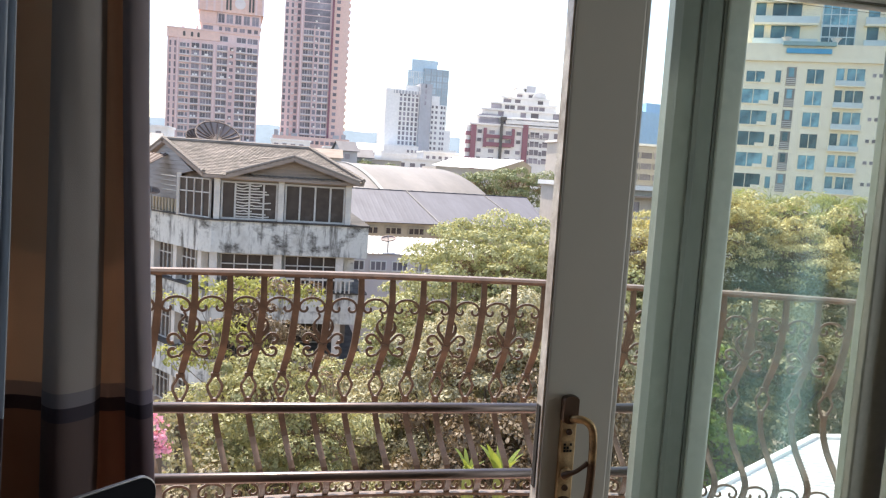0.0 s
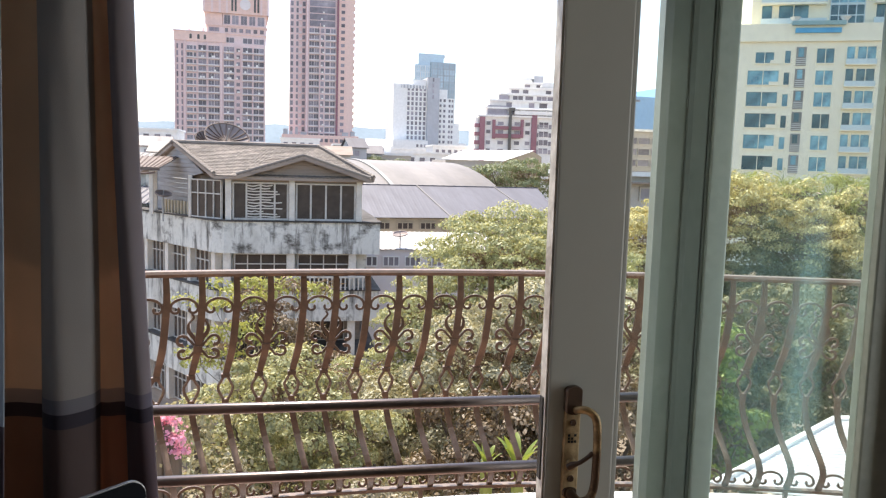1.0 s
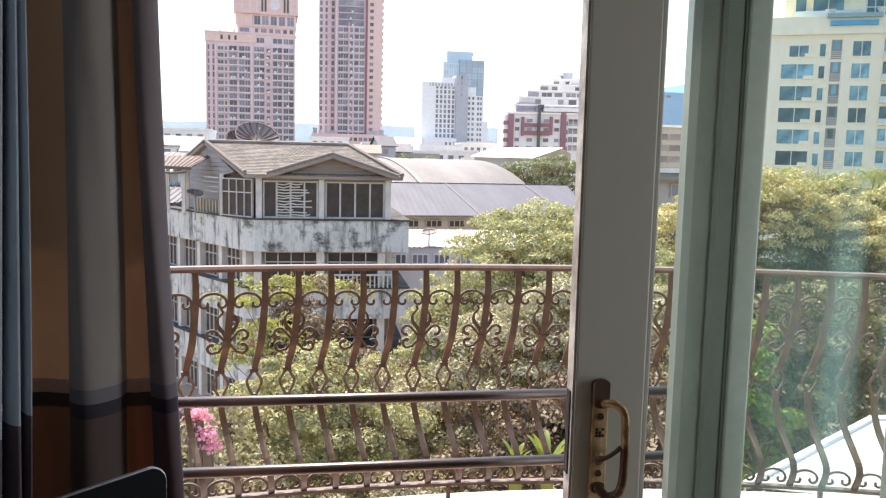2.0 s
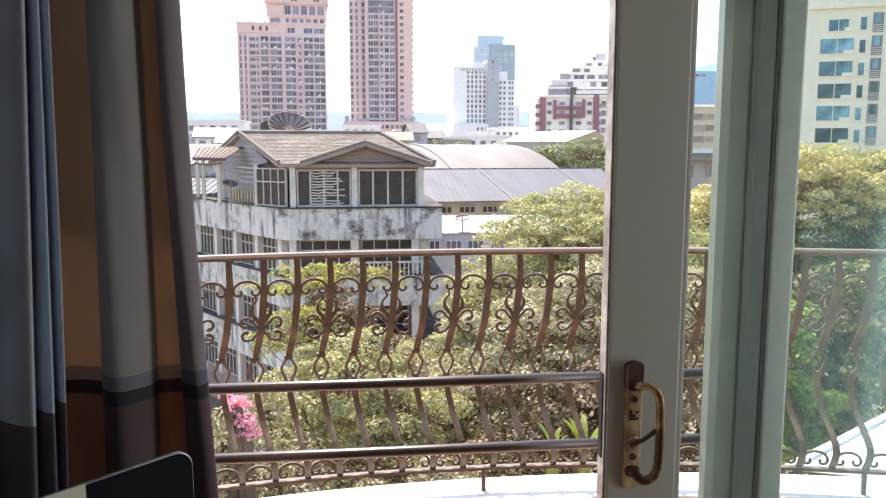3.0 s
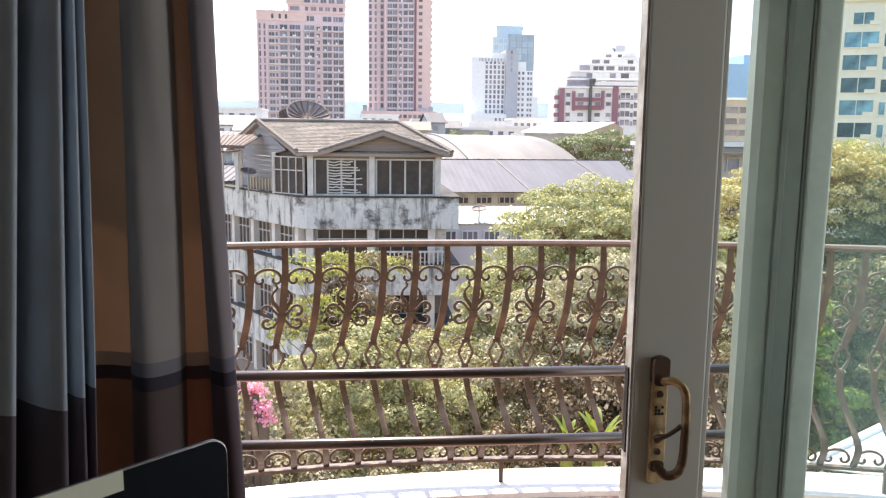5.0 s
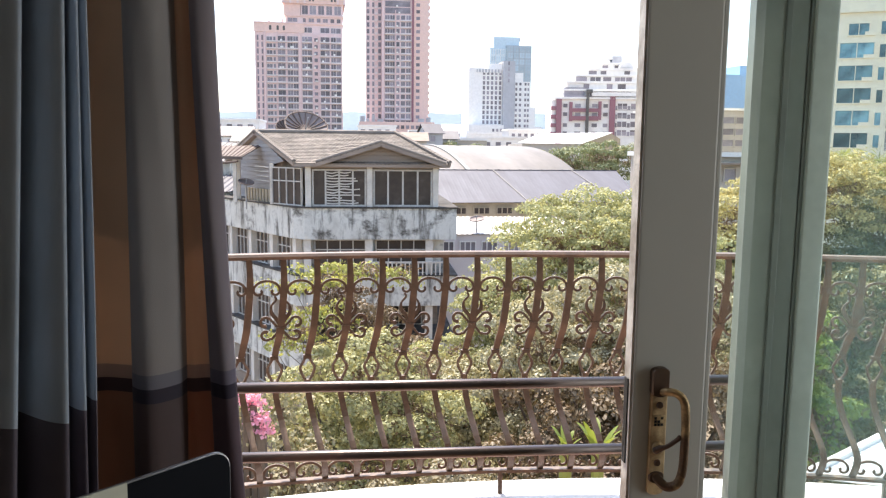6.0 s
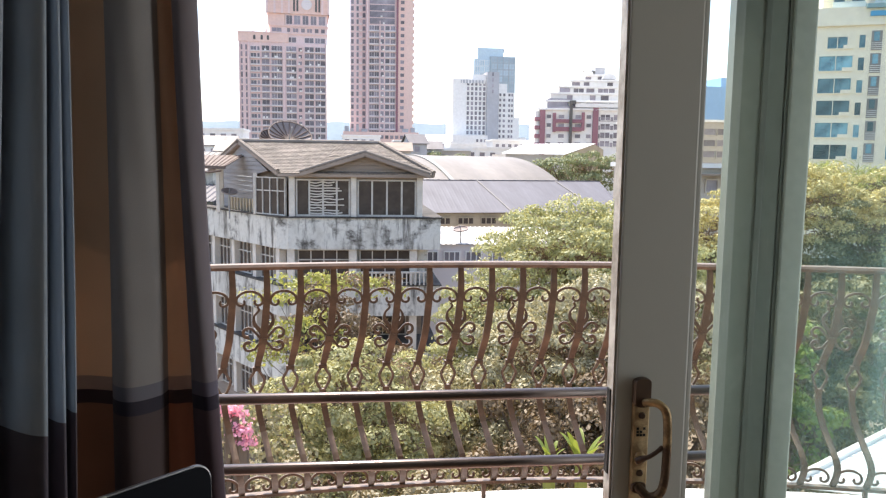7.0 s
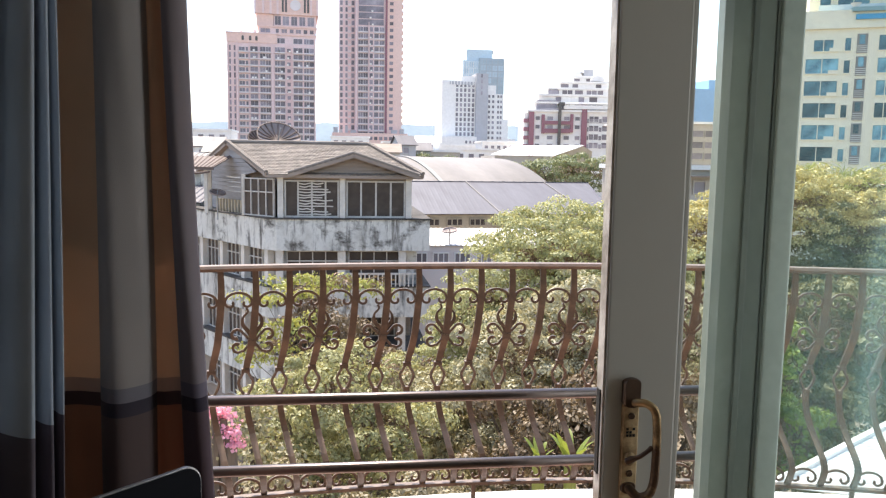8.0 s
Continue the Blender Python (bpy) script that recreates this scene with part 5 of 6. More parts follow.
# roof of a nearer lean-to, low on the right
nr = thing("neighbour_roof", "white ribbed sheet roof of a low neighbouring building", "roof")
P1, P2 = Vector((7.3, 10.6, -3.98)), Vector((11.55, 13.0, -3.72))
P3, P4 = Vector((22.0, 11.5, -3.42)), Vector((19.0, 6.5, -4.3))
hang("roof_sheet", mesh_of("roof_sheet", *ribbed(P1, P2, P4, P3, 26, 0.025), M["whiteroof"]), nr)
hang("verge", mesh_of("verge", *sweep([P1 + Vector((0, 0, 0.02)), P2 + Vector((0, 0, 0.02))], flat(0.12, 0.1)), M["whiteroof"]), nr)
hang("ridge_cap", mesh_of("ridge_cap", *sweep([P2 + Vector((0, 0, 0.02)), P3 + Vector((0, 0, 0.02))], flat(0.2, 0.06)), M["whiteroof"]), nr)
hang("wall", mesh_of("wall", *prism([(7.6, 10.6), (19, 6.9), (21.6, 11.4), (11.6, 12.8)], GROUND, -4.5), M["plaster"]), nr)

# ---------------------------------------------------------------- towers
def block(parent, name, spec, m, label=""):
    return hang(name, box_mesh(name, spec, m), parent, label=label)



t1 = thing("pink_tower", "pink high-rise with rows of dark balconies", "tower", at=(-57.2, 400, 0), turn=4)
block(t1, "body", (0, 43, 0, 32, GROUND, 58.6), M["pink"])
block(t1, "left_parapet", (-0.3, 24.2, -0.5, 30, 58.6, 63.0), M["salmon"], "salmon band with arched slots")
block(t1, "cornice", (-0.6, 24.4, -0.8, 30.5, 63.0, 63.5), M["pink"])
block(t1, "shoulder", (15.2, 43.2, 0.8, 30, 58.6, 67.0), M["pink"])
block(t1, "cornice", (14.8, 43.6, 0.3, 30.5, 62.7, 63.3), M["salmon"])
block(t1, "cornice", (14.8, 43.8, 0.2, 30.5, 66.6, 67.3), M["salmon"])
block(t1, "upper_stage", (22.6, 43.4, 1.6, 29, 67.3, 73.0), M["pink"])
block(t1, "crown", (13.6, 44.6, 0.6, 30, 73.0, 92), M["salmon"])
block(t1, "crown_shaft", (14.2, 22.4, 1.4, 28, 67.3, 73.0), M["salmon"])
for x in (13.2, 17.0, 20.6, 24.0, 40.4, 43.6):
    block(t1, "crown_fin", (x, x + 1.0, 0.0, 2, 73.0, 92), M["pink"])
# slots are dark panels on the wall, their shade given as colour
slot_me = box_mesh("crown_slot", (0, 0.9, -0.2, 0.4, 0, 9), M["darkrecess"])
for x in (26.6, 28.2, 37.4, 39.0):
    hang("crown_slot", slot_me, t1, (x, 0.6, 74.2))
disc = bmesh.new()
bmesh.ops.create_cone(disc, cap_ends=True, segments=24, radius1=2.6, radius2=2.6, depth=0.6, matrix=pose(33.2, 0.5, 77.6, 90))
part("crown_disc", disc, M["paleslab"], t1, "pale round panel")
arch_me = mesh_of("arched_slot", *sweep([(0, -0.12, 0), (0, 0.12, 0)], [(0.55 * math.cos(math.pi * k / 8), 1.7 + 0.55 * math.sin(math.pi * k / 8)) for k in range(9)] + [(-0.55, 0), (0.55, 0)]), M["darkrecess"])
for x in (7.6, 11.2, 14.2):
    hang("arched_slot", arch_me, t1, (x, -0.5, 59.6))
for x in (6.2, 12.8, 17.6):
    block(t1, "roof_plant", (x, x + 1.2, 2, 4, 63.5, 64.6 + (x > 12) * 0.7), M["pink"])
zs1 = [-1.9 + 3.32 * i for i in range(18)]
far_windows(t1, [(1.0, 0.8), (3.2, 0.8)], zs1, 2.5, 0, M["towerglass"], M["pink"])
far_windows(t1, [(5.8, 2.6), (9.0, 1.0)], zs1, 1.8, 0, M["farglass"], M["paleslab"])
far_windows(t1, [(11.2, 3.5), (15.9, 2.5), (18.7, 2.3)], zs1, 2.25, 0, M["towerglass"], M["paleslab"])
right1 = [(23.1, 2.3), (25.7, 2.2), (32.2, 2.1), (34.5, 2.0), (37.4, 2.3), (40.0, 2.2)]
far_windows(t1, right1, zs1, 2.25, 0, M["towerglass"], M["paleslab"])
far_windows(t1, [(29.1, 1.6)], zs1, 1.7, 0, M["farglass"], M["pink"])
far_windows(t1, right1, [59.0], 2.4, 0.8, M["towerglass"], M["paleslab"])
far_windows(t1, [(16.2, 4.6), (23.6, 1.4), (26.4, 2.6), (30.4, 1.8), (33.4, 2.4), (37.2, 1.8), (40.3, 1.8)], [64.0], 1.9, 0.8, M["towerglass"], M["salmon"])
far_windows(t1, [(23.2, 2.8), (27.0, 3.0), (31.2, 2.8), (35.2, 2.8), (39.2, 3.2)], [68.0], 4.2, 1.6, M["farglass"], M["pink"])
for x0, x1 in ((5.5, 10.4), (11.0, 21.2), (23.0, 28.1), (31.9, 42.4)):
    slab_me = box_mesh("balcony_slab", (x0, x1, -1.2, 0, 0, 0.62), M["paleslab"])
    for z in zs1:
        hang("balcony_slab", slab_me, t1, (0, 0, z - 0.72))
for x, w in ((0.0, 0.5), (4.5, 0.7), (10.5, 0.4), (15.1, 0.4), (21.4, 0.9), (28.2, 0.5), (31.3, 0.5), (36.8, 0.4), (42.4, 0.6)):
    block(t1, "pier", (x, x + w, -1.3, 0, GROUND, 58.6), M["pink"])
ac_me = box_mesh("cooler_box", (0, 1.0, -0.5, 0.1, 0, 0.8), M["whitewall"])
rt = random.Random(71)
for k in range(60):
    hang("cooler_box", ac_me, t1, (rt.choice((12.2, 17.4, 25.0, 29.4, 33.6, 38.8)) + rt.uniform(-1, 1), -0.7, rt.choice(zs1) - 0.05))

t2 = thing("salmon_tower", "tall salmon high-rise with dark balconies and pale piers", "tower", at=(-2.7, 420, 0), turn=0)
block(t2, "side_wing", (0, 9.2, 4, 30, GROUND, 106), M["pink"])
block(t2, "body", (9.0, 25.4, 1, 30, GROUND, 108), M["pink"])
block(t2, "corner_strip", (25.4, 33.2, 0, 26, GROUND, 106), M["salmon"])
zs2 = [14.5 + 3.42 * i for i in range(27)]
far_windows(t2, [(0.6, 1.3), (3.4, 1.1), (6.6, 1.5)], zs2, 2.3, 4, M["farglass"], M["paleslab"])
far_windows(t2, [(10.2, 2.4), (12.9, 2.3), (16.2, 1.6), (18.6, 2.2), (21.4, 2.3)], zs2[:17], 2.3, 1, M["towerglass"], M["paleslab"])
far_windows(t2, [(10.4, 12.9)], zs2[17:], 2.7, 1, M["towerglass"], M["farglass"])
far_windows(t2, [(26.6, 1.9)], zs2, 1.7, 0, M["towerglass"], M["salmon"])
slab2 = box_mesh("balcony_slab", (10.0, 15.4, -0.3, 1, 0, 0.7), M["paleslab"])
slab2b = box_mesh("balcony_slab", (18.2, 24.2, -0.3, 1, 0, 0.7), M["paleslab"])
side2 = box_mesh("side_balcony", (32.9, 34.0, 1, 6, 0, 1.5), M["salmon"])
side2b = box_mesh("side_balcony", (4.9, 6.2, 2.8, 4, 0, 1.1), M["paleslab"])
for i, z in enumerate(zs2):
    if i < 17:
        hang("balcony_slab", slab2, t2, (0, 0, z - 0.75))
        hang("balcony_slab", slab2b, t2, (0, 0, z - 0.75))
    hang("side_balcony", side2, t2, (0, 0, z - 0.6))
    hang("side_balcony", side2b, t2, (0, 0, z - 0.6))
    if i % 4:
        hang("cooler_box", ac_me, t2, (16.0 + rt.uniform(-0.3, 1.2), 1, z - 0.1))
block(t2, "pier", (8.6, 9.6, -0.4, 4, GROUND, 106), M["pink"])
block(t2, "pier", (15.5, 15.9, -0.2, 1, GROUND, 74), M["pink"])
block(t2, "pier", (24.4, 25.4, -0.4, 1, GROUND, 106), M["maroon"], "dark maroon pier")
block(t2, "podium", (-3.5, 36, -8, 26, GROUND, 15.8), M["salmon"])
far_windows(t2, [(8 + 2.6 * i, 1.7) for i in range(10)], [12.2], 1.8, -8, M["towerglass"], M["salmon"])
for x, w, z in ((-2.8, 2.2, 18.6), (0.2, 1.6, 17.4), (3.2, 1.4, 19.4), (6.0, 3.0, 17.2), (27.5, 3, 17.6), (32, 2.0, 18.2)):
    block(t2, "roof_plant", (x, x + w, -7.5, -4, 15.8, z), M["greywall"])

wb = thing("white_tower", "white apartment block with a grey stair core", "tower", at=(41.2, 330, 0), turn=3)
block(wb, "left_wing", (0, 14.4, 0, 18, GROUND, 35.9), M["whitewall"])
block(wb, "left_attic", (8.4, 14.4, 1, 16, 35.9, 37.9), M["whitewall"])
# flat grey panel paints the shade of the open terrace
block(wb, "roof_terrace", (3.2, 13.8, -0.25, 0.02, 34.1, 35.4), M["greywall"], "grey panel for the shade of an open roof terrace")
for k in range(8):
    block(wb, "terrace_pier", (3.6 + 1.35 * k, 4.0 + 1.35 * k, -0.4, 0.0, 33.9, 35.6), M["whitewall"])
block(wb, "stair_core", (14.4, 19.5, -1.5, 16, GROUND, 38.9), M["greywall"])
block(wb, "right_wing", (19.5, 23.4, 0, 18, GROUND, 34.2), M["whitewall"])
block(wb, "right_step", (23.4, 26.6, 0, 18, GROUND, 30.6), M["whitewall"])
block(wb, "lower_step", (26.6, 29.0, 0, 18, GROUND, 20), M["whitewall"])
block(wb, "lower_step", (29.0, 32.2, 0, 18, GROUND, 11.6), M["whitewall"])
block(wb, "podium", (-1.5, 13.5, -8, 0, GROUND, 12.0), M["whitewall"])
far_windows(wb, [(8.6 + 1.7 * i, 0.9) for i in range(3)], [4.4, 6.8, 9.2], 1.2, -8, M["farglass"], M["whitewall"])
far_windows(wb, [(5.9 + 1.75 * i, 1.0) for i in range(5)], [12.6 + 2.05 * i for i in range(11)], 1.5, 0, M["farglass"], M["whitewall"])
far_windows(wb, [(20.0, 0.9), (21.7, 1.0), (24.0, 0.9), (25.3, 0.8)], [2.6 + 2.2 * i for i in range(13)], 1.15, 0, M["farglass"], M["whitewall"])
far_windows(wb, [(27.0, 0.7), (28.1, 0.6), (29.6, 0.8), (30.9, 0.8)], [1.4 + 2.2 * i for i in range(4)], 1.1, 0, M["farglass"], M["whitewall"])
slot = box_mesh("core_slot", (16.4, 17.1, -1.62, -1.5, 0, 1.5), M["farglass"])
for i in range(4):
    hang("core_slot", slot, wb, (0, 0, 30 + 2.4 * i))

gt = thing("glass_tower", "blue glass office tower behind the white block", "tower", at=(63.8, 420, 0), turn=2)
# left face and top get a paler glass colour for the light on them
block(gt, "side_body", (0, 8.6, 1.2, 18, GROUND, 56.0), M["litglass"], "blue glass side in a lit, paler tone")
block(gt, "body", (8.6, 22.4, 0, 18, GROUND, 57.4), M["blueglass"])
block(gt, "top_body", (2.0, 16.0, 2, 16, 56.0, 62.0), M["litglass"])
far_windows(gt, [(9.4 + 3.2 * i, 2.8) for i in range(4)], [30.4 + 3.4 * i for i in range(8)], 2.7, 0, M["blueglass"], M["greywall"])
far_windows(gt, [(0.6 + 2.6 * i, 2.3) for i in range(3)], [42.4 + 3.4 * i for i in range(4)], 2.7, 1.2, M["litglass"], M["whitewall"])
block(gt, "mast", (15.2, 17.2, 5, 5.6, 60.2, 62.2), M["greywall"])

zg = thing("terraced_block", "white stepped apartment block with maroon panels", "apartment block", at=(47.6, 200, 0), turn=-7)
for k, (x0, x1, z1, y0) in enumerate(((0, 30, 15.2, 0), (1.9, 27, 17.4, 1.2), (3.2, 24.6, 19.5, 2.6), (5.6, 23.6, 21.4, 4.2), (8.2, 22.0, 23.2, 5.8), (12.2, 20.6, 24.8, 7.4), (15.9, 18.6, 26.9, 9))):
    block(zg, "terrace_level", (x0, x1, y0, 24, GROUND if k == 0 else z1 - 2.3, z1), M["whitewall"] if k < 6 else M["greywall"])
    if k < 6:
        block(zg, "terrace_wall", (x0 - 0.3, x1 + 0.3, y0 - 0.7, y0, z1 - 0.35, z1 + 0.12), M["whitewall"])
    if k:
        rz = random.Random(60 + k)
        far_windows(zg, [(x0 + 0.8 + 3.1 * i + rz.uniform(0, 0.5), rz.choice((1.5, 2.1, 2.7))) for i in range(int((x1 - x0 - 1) / 3.1)) if rz.random() < 0.8], [z1 - 1.85], 1.3, y0, M["towerglass"], M["whitewall"])
for x0, x1, z0, z1 in ((0.35, 1.7, GROUND, 14.8), (14.1, 15.5, GROUND, 16.7), (3.7, 4.5, 9.2, 14.1), (11.2, 11.95, 9.6, 14.3), (4.5, 11.2, 11.6, 12.5), (4.5, 11.2, 9.4, 10.5)):
    block(zg, "maroon_panel", (x0, x1, -0.7, 0.05, z0, z1), M["maroon"])
for z in (12.0, 9.8, 7.6, 5.4):
    block(zg, "maroon_band", (-0.9, 0.35, -0.4, 1.5, z, z + 1.0), M["maroon"])
    block(zg, "dark_balcony", (15.7, 21, -0.15, 0.05, z + 0.1, z + 1.2), M["farglass"])
block(zg, "balcony_tier", (-0.8, 0.3, 0, 4, GROUND, 14.6), M["whitewall"])
block(zg, "mast", (8.0, 8.7, -1.0, 0.05, GROUND, 17.2), M["darkrecess"])
block(zg, "mast_cap", (8.0, 9.5, -1.1, 0.05, 16.4, 17.3), M["darkrecess"])
# dark band laid on the wall as the balcony strip's shade
block(zg, "shaded_strip", (2.4, 14.1, -0.12, 0.05, 15.0, 15.8), M["farglass"])
far_windows(zg, [(2.15, 1.1), (5.2, 1.5), (9.6, 1.4), (12.5, 1.2)], [5.6, 7.7, 10.5, 12.7], 0.95, 0, M["farglass"], M["whitewall"])
for x0, x1, y0, z0, z1 in ((2.4, 7.6, 0.7, 15.4, 17.9), (5.8, 8.2, 3.4, 19.5, 20.9), (22.6, 24.2, 2.2, 17.8, 19.2)):
    block(zg, "glazed_bay", (x0, x1, y0, y0 + 1.5, z0, z1), M["farglass"])
for x, z, r, y in ((19.2, 23.5, 1.9, 5.6), (13.9, 24.9, 1.4, 7.6)):
    hang("curved_roof", mesh_of("curved_roof", *sweep([(x, y, z), (x, y + 5, z)], [(r * math.cos(PI * k / 8), r * 0.8 * math.sin(PI * k / 8)) for k in range(9)]), M["whitewall"]), zg)
block(zg, "roof_slab", (12.0, 16.0, 8.8, 14, 26.0, 26.5), M["whitewall"])
block(zg, "terrace_band", (9.4, 26, -0.8, 0.4, 15.6, 16.6), M["whitewall"])
far_windows(zg, [(16.2, 2.4), (19.6, 1.6), (22.6, 2.2)], [5.6, 7.8, 10.0, 12.4], 1.4, 0, M["towerglass"], M["whitewall"])

bb = thing("blue_block", "distant block clad in plain blue", "office block", at=(112.0, 260, 0), turn=6)
block(bb, "body", (0, 40, 0, 30, GROUND, 28.2), M["blueclad"])
block(bb, "raised_body", (16.0, 40, 2, 28, 28.2, 31.6), M["blueclad"])
far_windows(bb, [(4.5 + 2.5 * i, 1.6) for i in range(2)], [26.4], 0.6, 0, M["farglass"], M["greywall"])

bl3 = thing("beige_block", "beige three-storey block with ribbon windows", "office block", at=(50, 130, 0))
block(bl3, "body", (0, 26, 0, 14, GROUND, 8.7), M["beige"])
block(bl3, "roof_edge", (-0.4, 26.4, -0.6, 14.4, 8.7, 9.1), M["whitewall"])
far_windows(bl3, [(0.6 + 2.5 * i, 2.1) for i in range(10)], [6.5, 4.55, 2.6, 0.6], 1.05, 0, M["farglass"], M["beige"])
bw = thing("beige_house", "beige house with a pale roof edge and awning", "house", at=(27, 70, 0))
block(bw, "body", (0, 16, 0, 8, GROUND, 1.05), M["beige"])
block(bw, "roof_edge", (-0.3, 16.3, -0.7, 8.3, 1.05, 1.5), M["whiteroof"])
block(bw, "awning", (0.3, 15.6, -1.3, 0, 0.35, 0.5), M["planks"])
far_windows(bw, [(1.2 + 2.6 * i, 1.1) for i in range(6)], [-1.2], 1.1, 0, M["farglass"], M["beige"])

# the cream hotel
ho = thing("cream_hotel", "cream hotel with teal windows and balconies", "hotel", at=(64.6, 110, 0), turn=-25)
ho.scale = (0.815, 0.815, 1.0)
block(ho, "body", (0, 40, 0, 20, GROUND, 22.2), M["cream"])
block(ho, "parapet", (-0.3, 40, -0.35, 0.3, 22.0, 24.2), M["cream"])
block(ho, "cornice", (-0.4, 40, -0.5, 0, 21.6, 22.0), M["cream"])
block(ho, "tower_body", (5.0, 40, 5, 24, 21, 64), M["cream"])
hz = [18.45 - 3.21 * i for i in range(6)]
far_windows(ho, [(4.4, 5.4)], hz[1:], 2.1, 0, M["hotelglass"], M["cream"])
far_windows(ho, [(5.6, 3.2)], hz[:1], 1.6, 0, M["hotelglass"], M["cream"])
far_windows(ho, [(10.7, 0.95)], hz, 1.8, 0, M["hotelglass"], M["cream"])
far_windows(ho, [(16.1, 2.9)], hz, 2.1, 0, M["hotelglass"], M["cream"])
far_windows(ho, [(21.1, 1.3), (22.9, 3.0)], hz, 2.35, 0.0, M["hotelglass"], M["cream"])
far_windows(ho, [(29.5, 2.6), (33.5, 4.2)], hz, 1.8, 0.0, M["hotelglass"], M["cream"])
sill = box_mesh("corner_sill", (0, 1.6, -0.3, 0.02, 0, 0.55), M["cream"])
bal_w = box_mesh("balcony_front", (0, 5.1, -0.75, -0.65, 0, 0.75), M["railglass"])
bal_s = box_mesh("balcony_floor", (0, 5.1, -0.75, 0, -0.16, 0), M["cream"])
# proud panel; the recess's shade is only its grey colour
narrow = box_mesh("service_recess", (0, 1.7, -0.12, 0.02, 0, 2.75), M["shaft"])
door_me = box_mesh("service_door", (0.35, 1.25, -0.16, -0.1, 1.3, 2.6), M["hotelglass"])
nrail = [box_mesh("service_rail", (0, 1.7, -0.35, -0.28, 0.12 + 0.28 * k, 0.2 + 0.28 * k), M["whitewall"]) for k in range(4)]
for z in hz:
    hang("balcony_front", bal_w, ho, (20.9, 0, z - 0.2))
    hang("balcony_floor", bal_s, ho, (20.9, 0, z - 0.2))
    hang("corner_sill", sill, ho, (8.2, 0, z - 0.1))
    r = hang("service_recess", narrow, ho, (12.6, 0, z - 0.4))
    for me in nrail:
        hang("service_rail", me, r)
    hang("service_door", door_me, r)
    for x in (27.2, 28.3):
        hang("vent", box_mesh("vent", (0, 0.6, -0.1, 0.02, 0, 0.5), M["farglass"]), ho, (x, 0, z + 1.2))
for k in range(9):
    z = 25.6 + 3.4 * k
    far_windows(ho, [(6.8, 1.8), (9.8, 5.2), (26.6, 2.0), (30, 4.6)], [z - 0.2], 2.3, 5, M["hotelglass"], M["cream"])
    window(ho, (18.7, 5, z - 1.2), 0, 6.0, 3.38, 4, 0.5, M["railglass"], M["hotelglass"], bar=0.16, depth=0.25)
    hang("balcony_front", box_mesh("balcony_front", (0, 11.5, -1.3, -1.1, 0, 1.0), M["railglass"]), ho, (6.5, 5, z - 1.0))
    hang("balcony_front", box_mesh("balcony_front", (0, 11.5, -1.3, -1.1, 0, 1.0), M["railglass"]), ho, (26.0, 5, z - 1.0))
    hang("balcony_floor", box_mesh("balcony_floor", (0, 11.5, -1.3, 0, -0.3, 0), M["cream"]), ho, (6.5, 5, z - 1.0))
    hang("balcony_floor", box_mesh("balcony_floor", (0, 11.5, -1.3, 0, -0.3, 0), M["cream"]), ho, (26.0, 5, z - 1.0))
block(ho, "canopy_roof", (11.4, 20.4, -1.1, 1.2, 23.9, 24.5), M["tealroof"], "teal glazed canopy roof")
block(ho, "pool_canopy", (12.1, 19.8, -0.8, 0.6, 22.8, 23.5), M["poolblue"], "blue canopy over the roof terrace")
urn_prof = [(0.3, 0), (0.45, 0.12), (0.35, 0.3), (0.75, 0.75), (0.95, 0.95)]
for x in (12.0, 20.4):
    V, F = [], []
    for i, (r, z) in enumerate(urn_prof):
        V += [(r * math.cos(2 * PI * k / 12), r * math.sin(2 * PI * k / 12), z) for k in range(12)]
        if i:
            F += [((i - 1) * 12 + k, (i - 1) * 12 + (k + 1) % 12, i * 12 + (k + 1) % 12, i * 12 + k) for k in range(12)]
    hang("urn", mesh_of("urn", V, F, M["whitewall"]), ho, (x, -0.1, 24.2))

# low buildings between
def lowrise(x, y, w, d, top, m, rows, label, turn=0.0, gap=2.6, ww=1.3):
    o = thing("low_building", label, "building", at=(x, y, 0), turn=turn)
    block(o, "body", (0, w, 0, d, GROUND, top), m)
    block(o, "roof_edge", (-0.3, w + 0.3, -0.4, d + 0.3, top, top + 0.5), M["whitewall"])
    far_windows(o, [(0.8 + gap * i, ww) for i in range(int((w - 1) / gap))], [top - 2.2 - 3.0 * k for k in range(rows)], 1.3, 0, M["farglass"], m)
    return o


lowrise(-42, 200, 14, 12, 8.2, M["whitewall"], 2, "pale low-rise building with small windows")
lowrise(-22, 210, 9, 12, 4.6, M["beige"], 2, "beige low-rise building with small windows")
lowrise(-31, 150, 20, 10, 4.2, M["greywall"], 2, "grey low-rise building with a flat roof")
lowrise(-4, 250, 12, 12, 8.6, M["whitewall"], 2, "white low-rise building below the salmon tower")
lowrise(12, 240, 16, 12, 7.0, M["greywall"], 2, "grey low-rise building below the salmon tower")
lowrise(30, 260, 14, 12, 6.8, M["whitewall"], 2, "white low-rise building below the white tower", gap=2.0)
lowrise(41, 230, 12, 12, 7.4, M["whitewall"], 3, "white walk-up block with many windows", gap=1.9, ww=1.0)
lowrise(22, 190, 16, 10, 4.4, M["whitewall"], 2, "white low-rise building with a pale roof")
lowrise(2, 160, 22, 10, 3.4, M["beige"], 1, "beige workshop with a low roof")
lowrise(72, 230, 20, 14, 8.5, M["whitewall"], 3, "white low-rise building beyond the warehouse", gap=2.2)
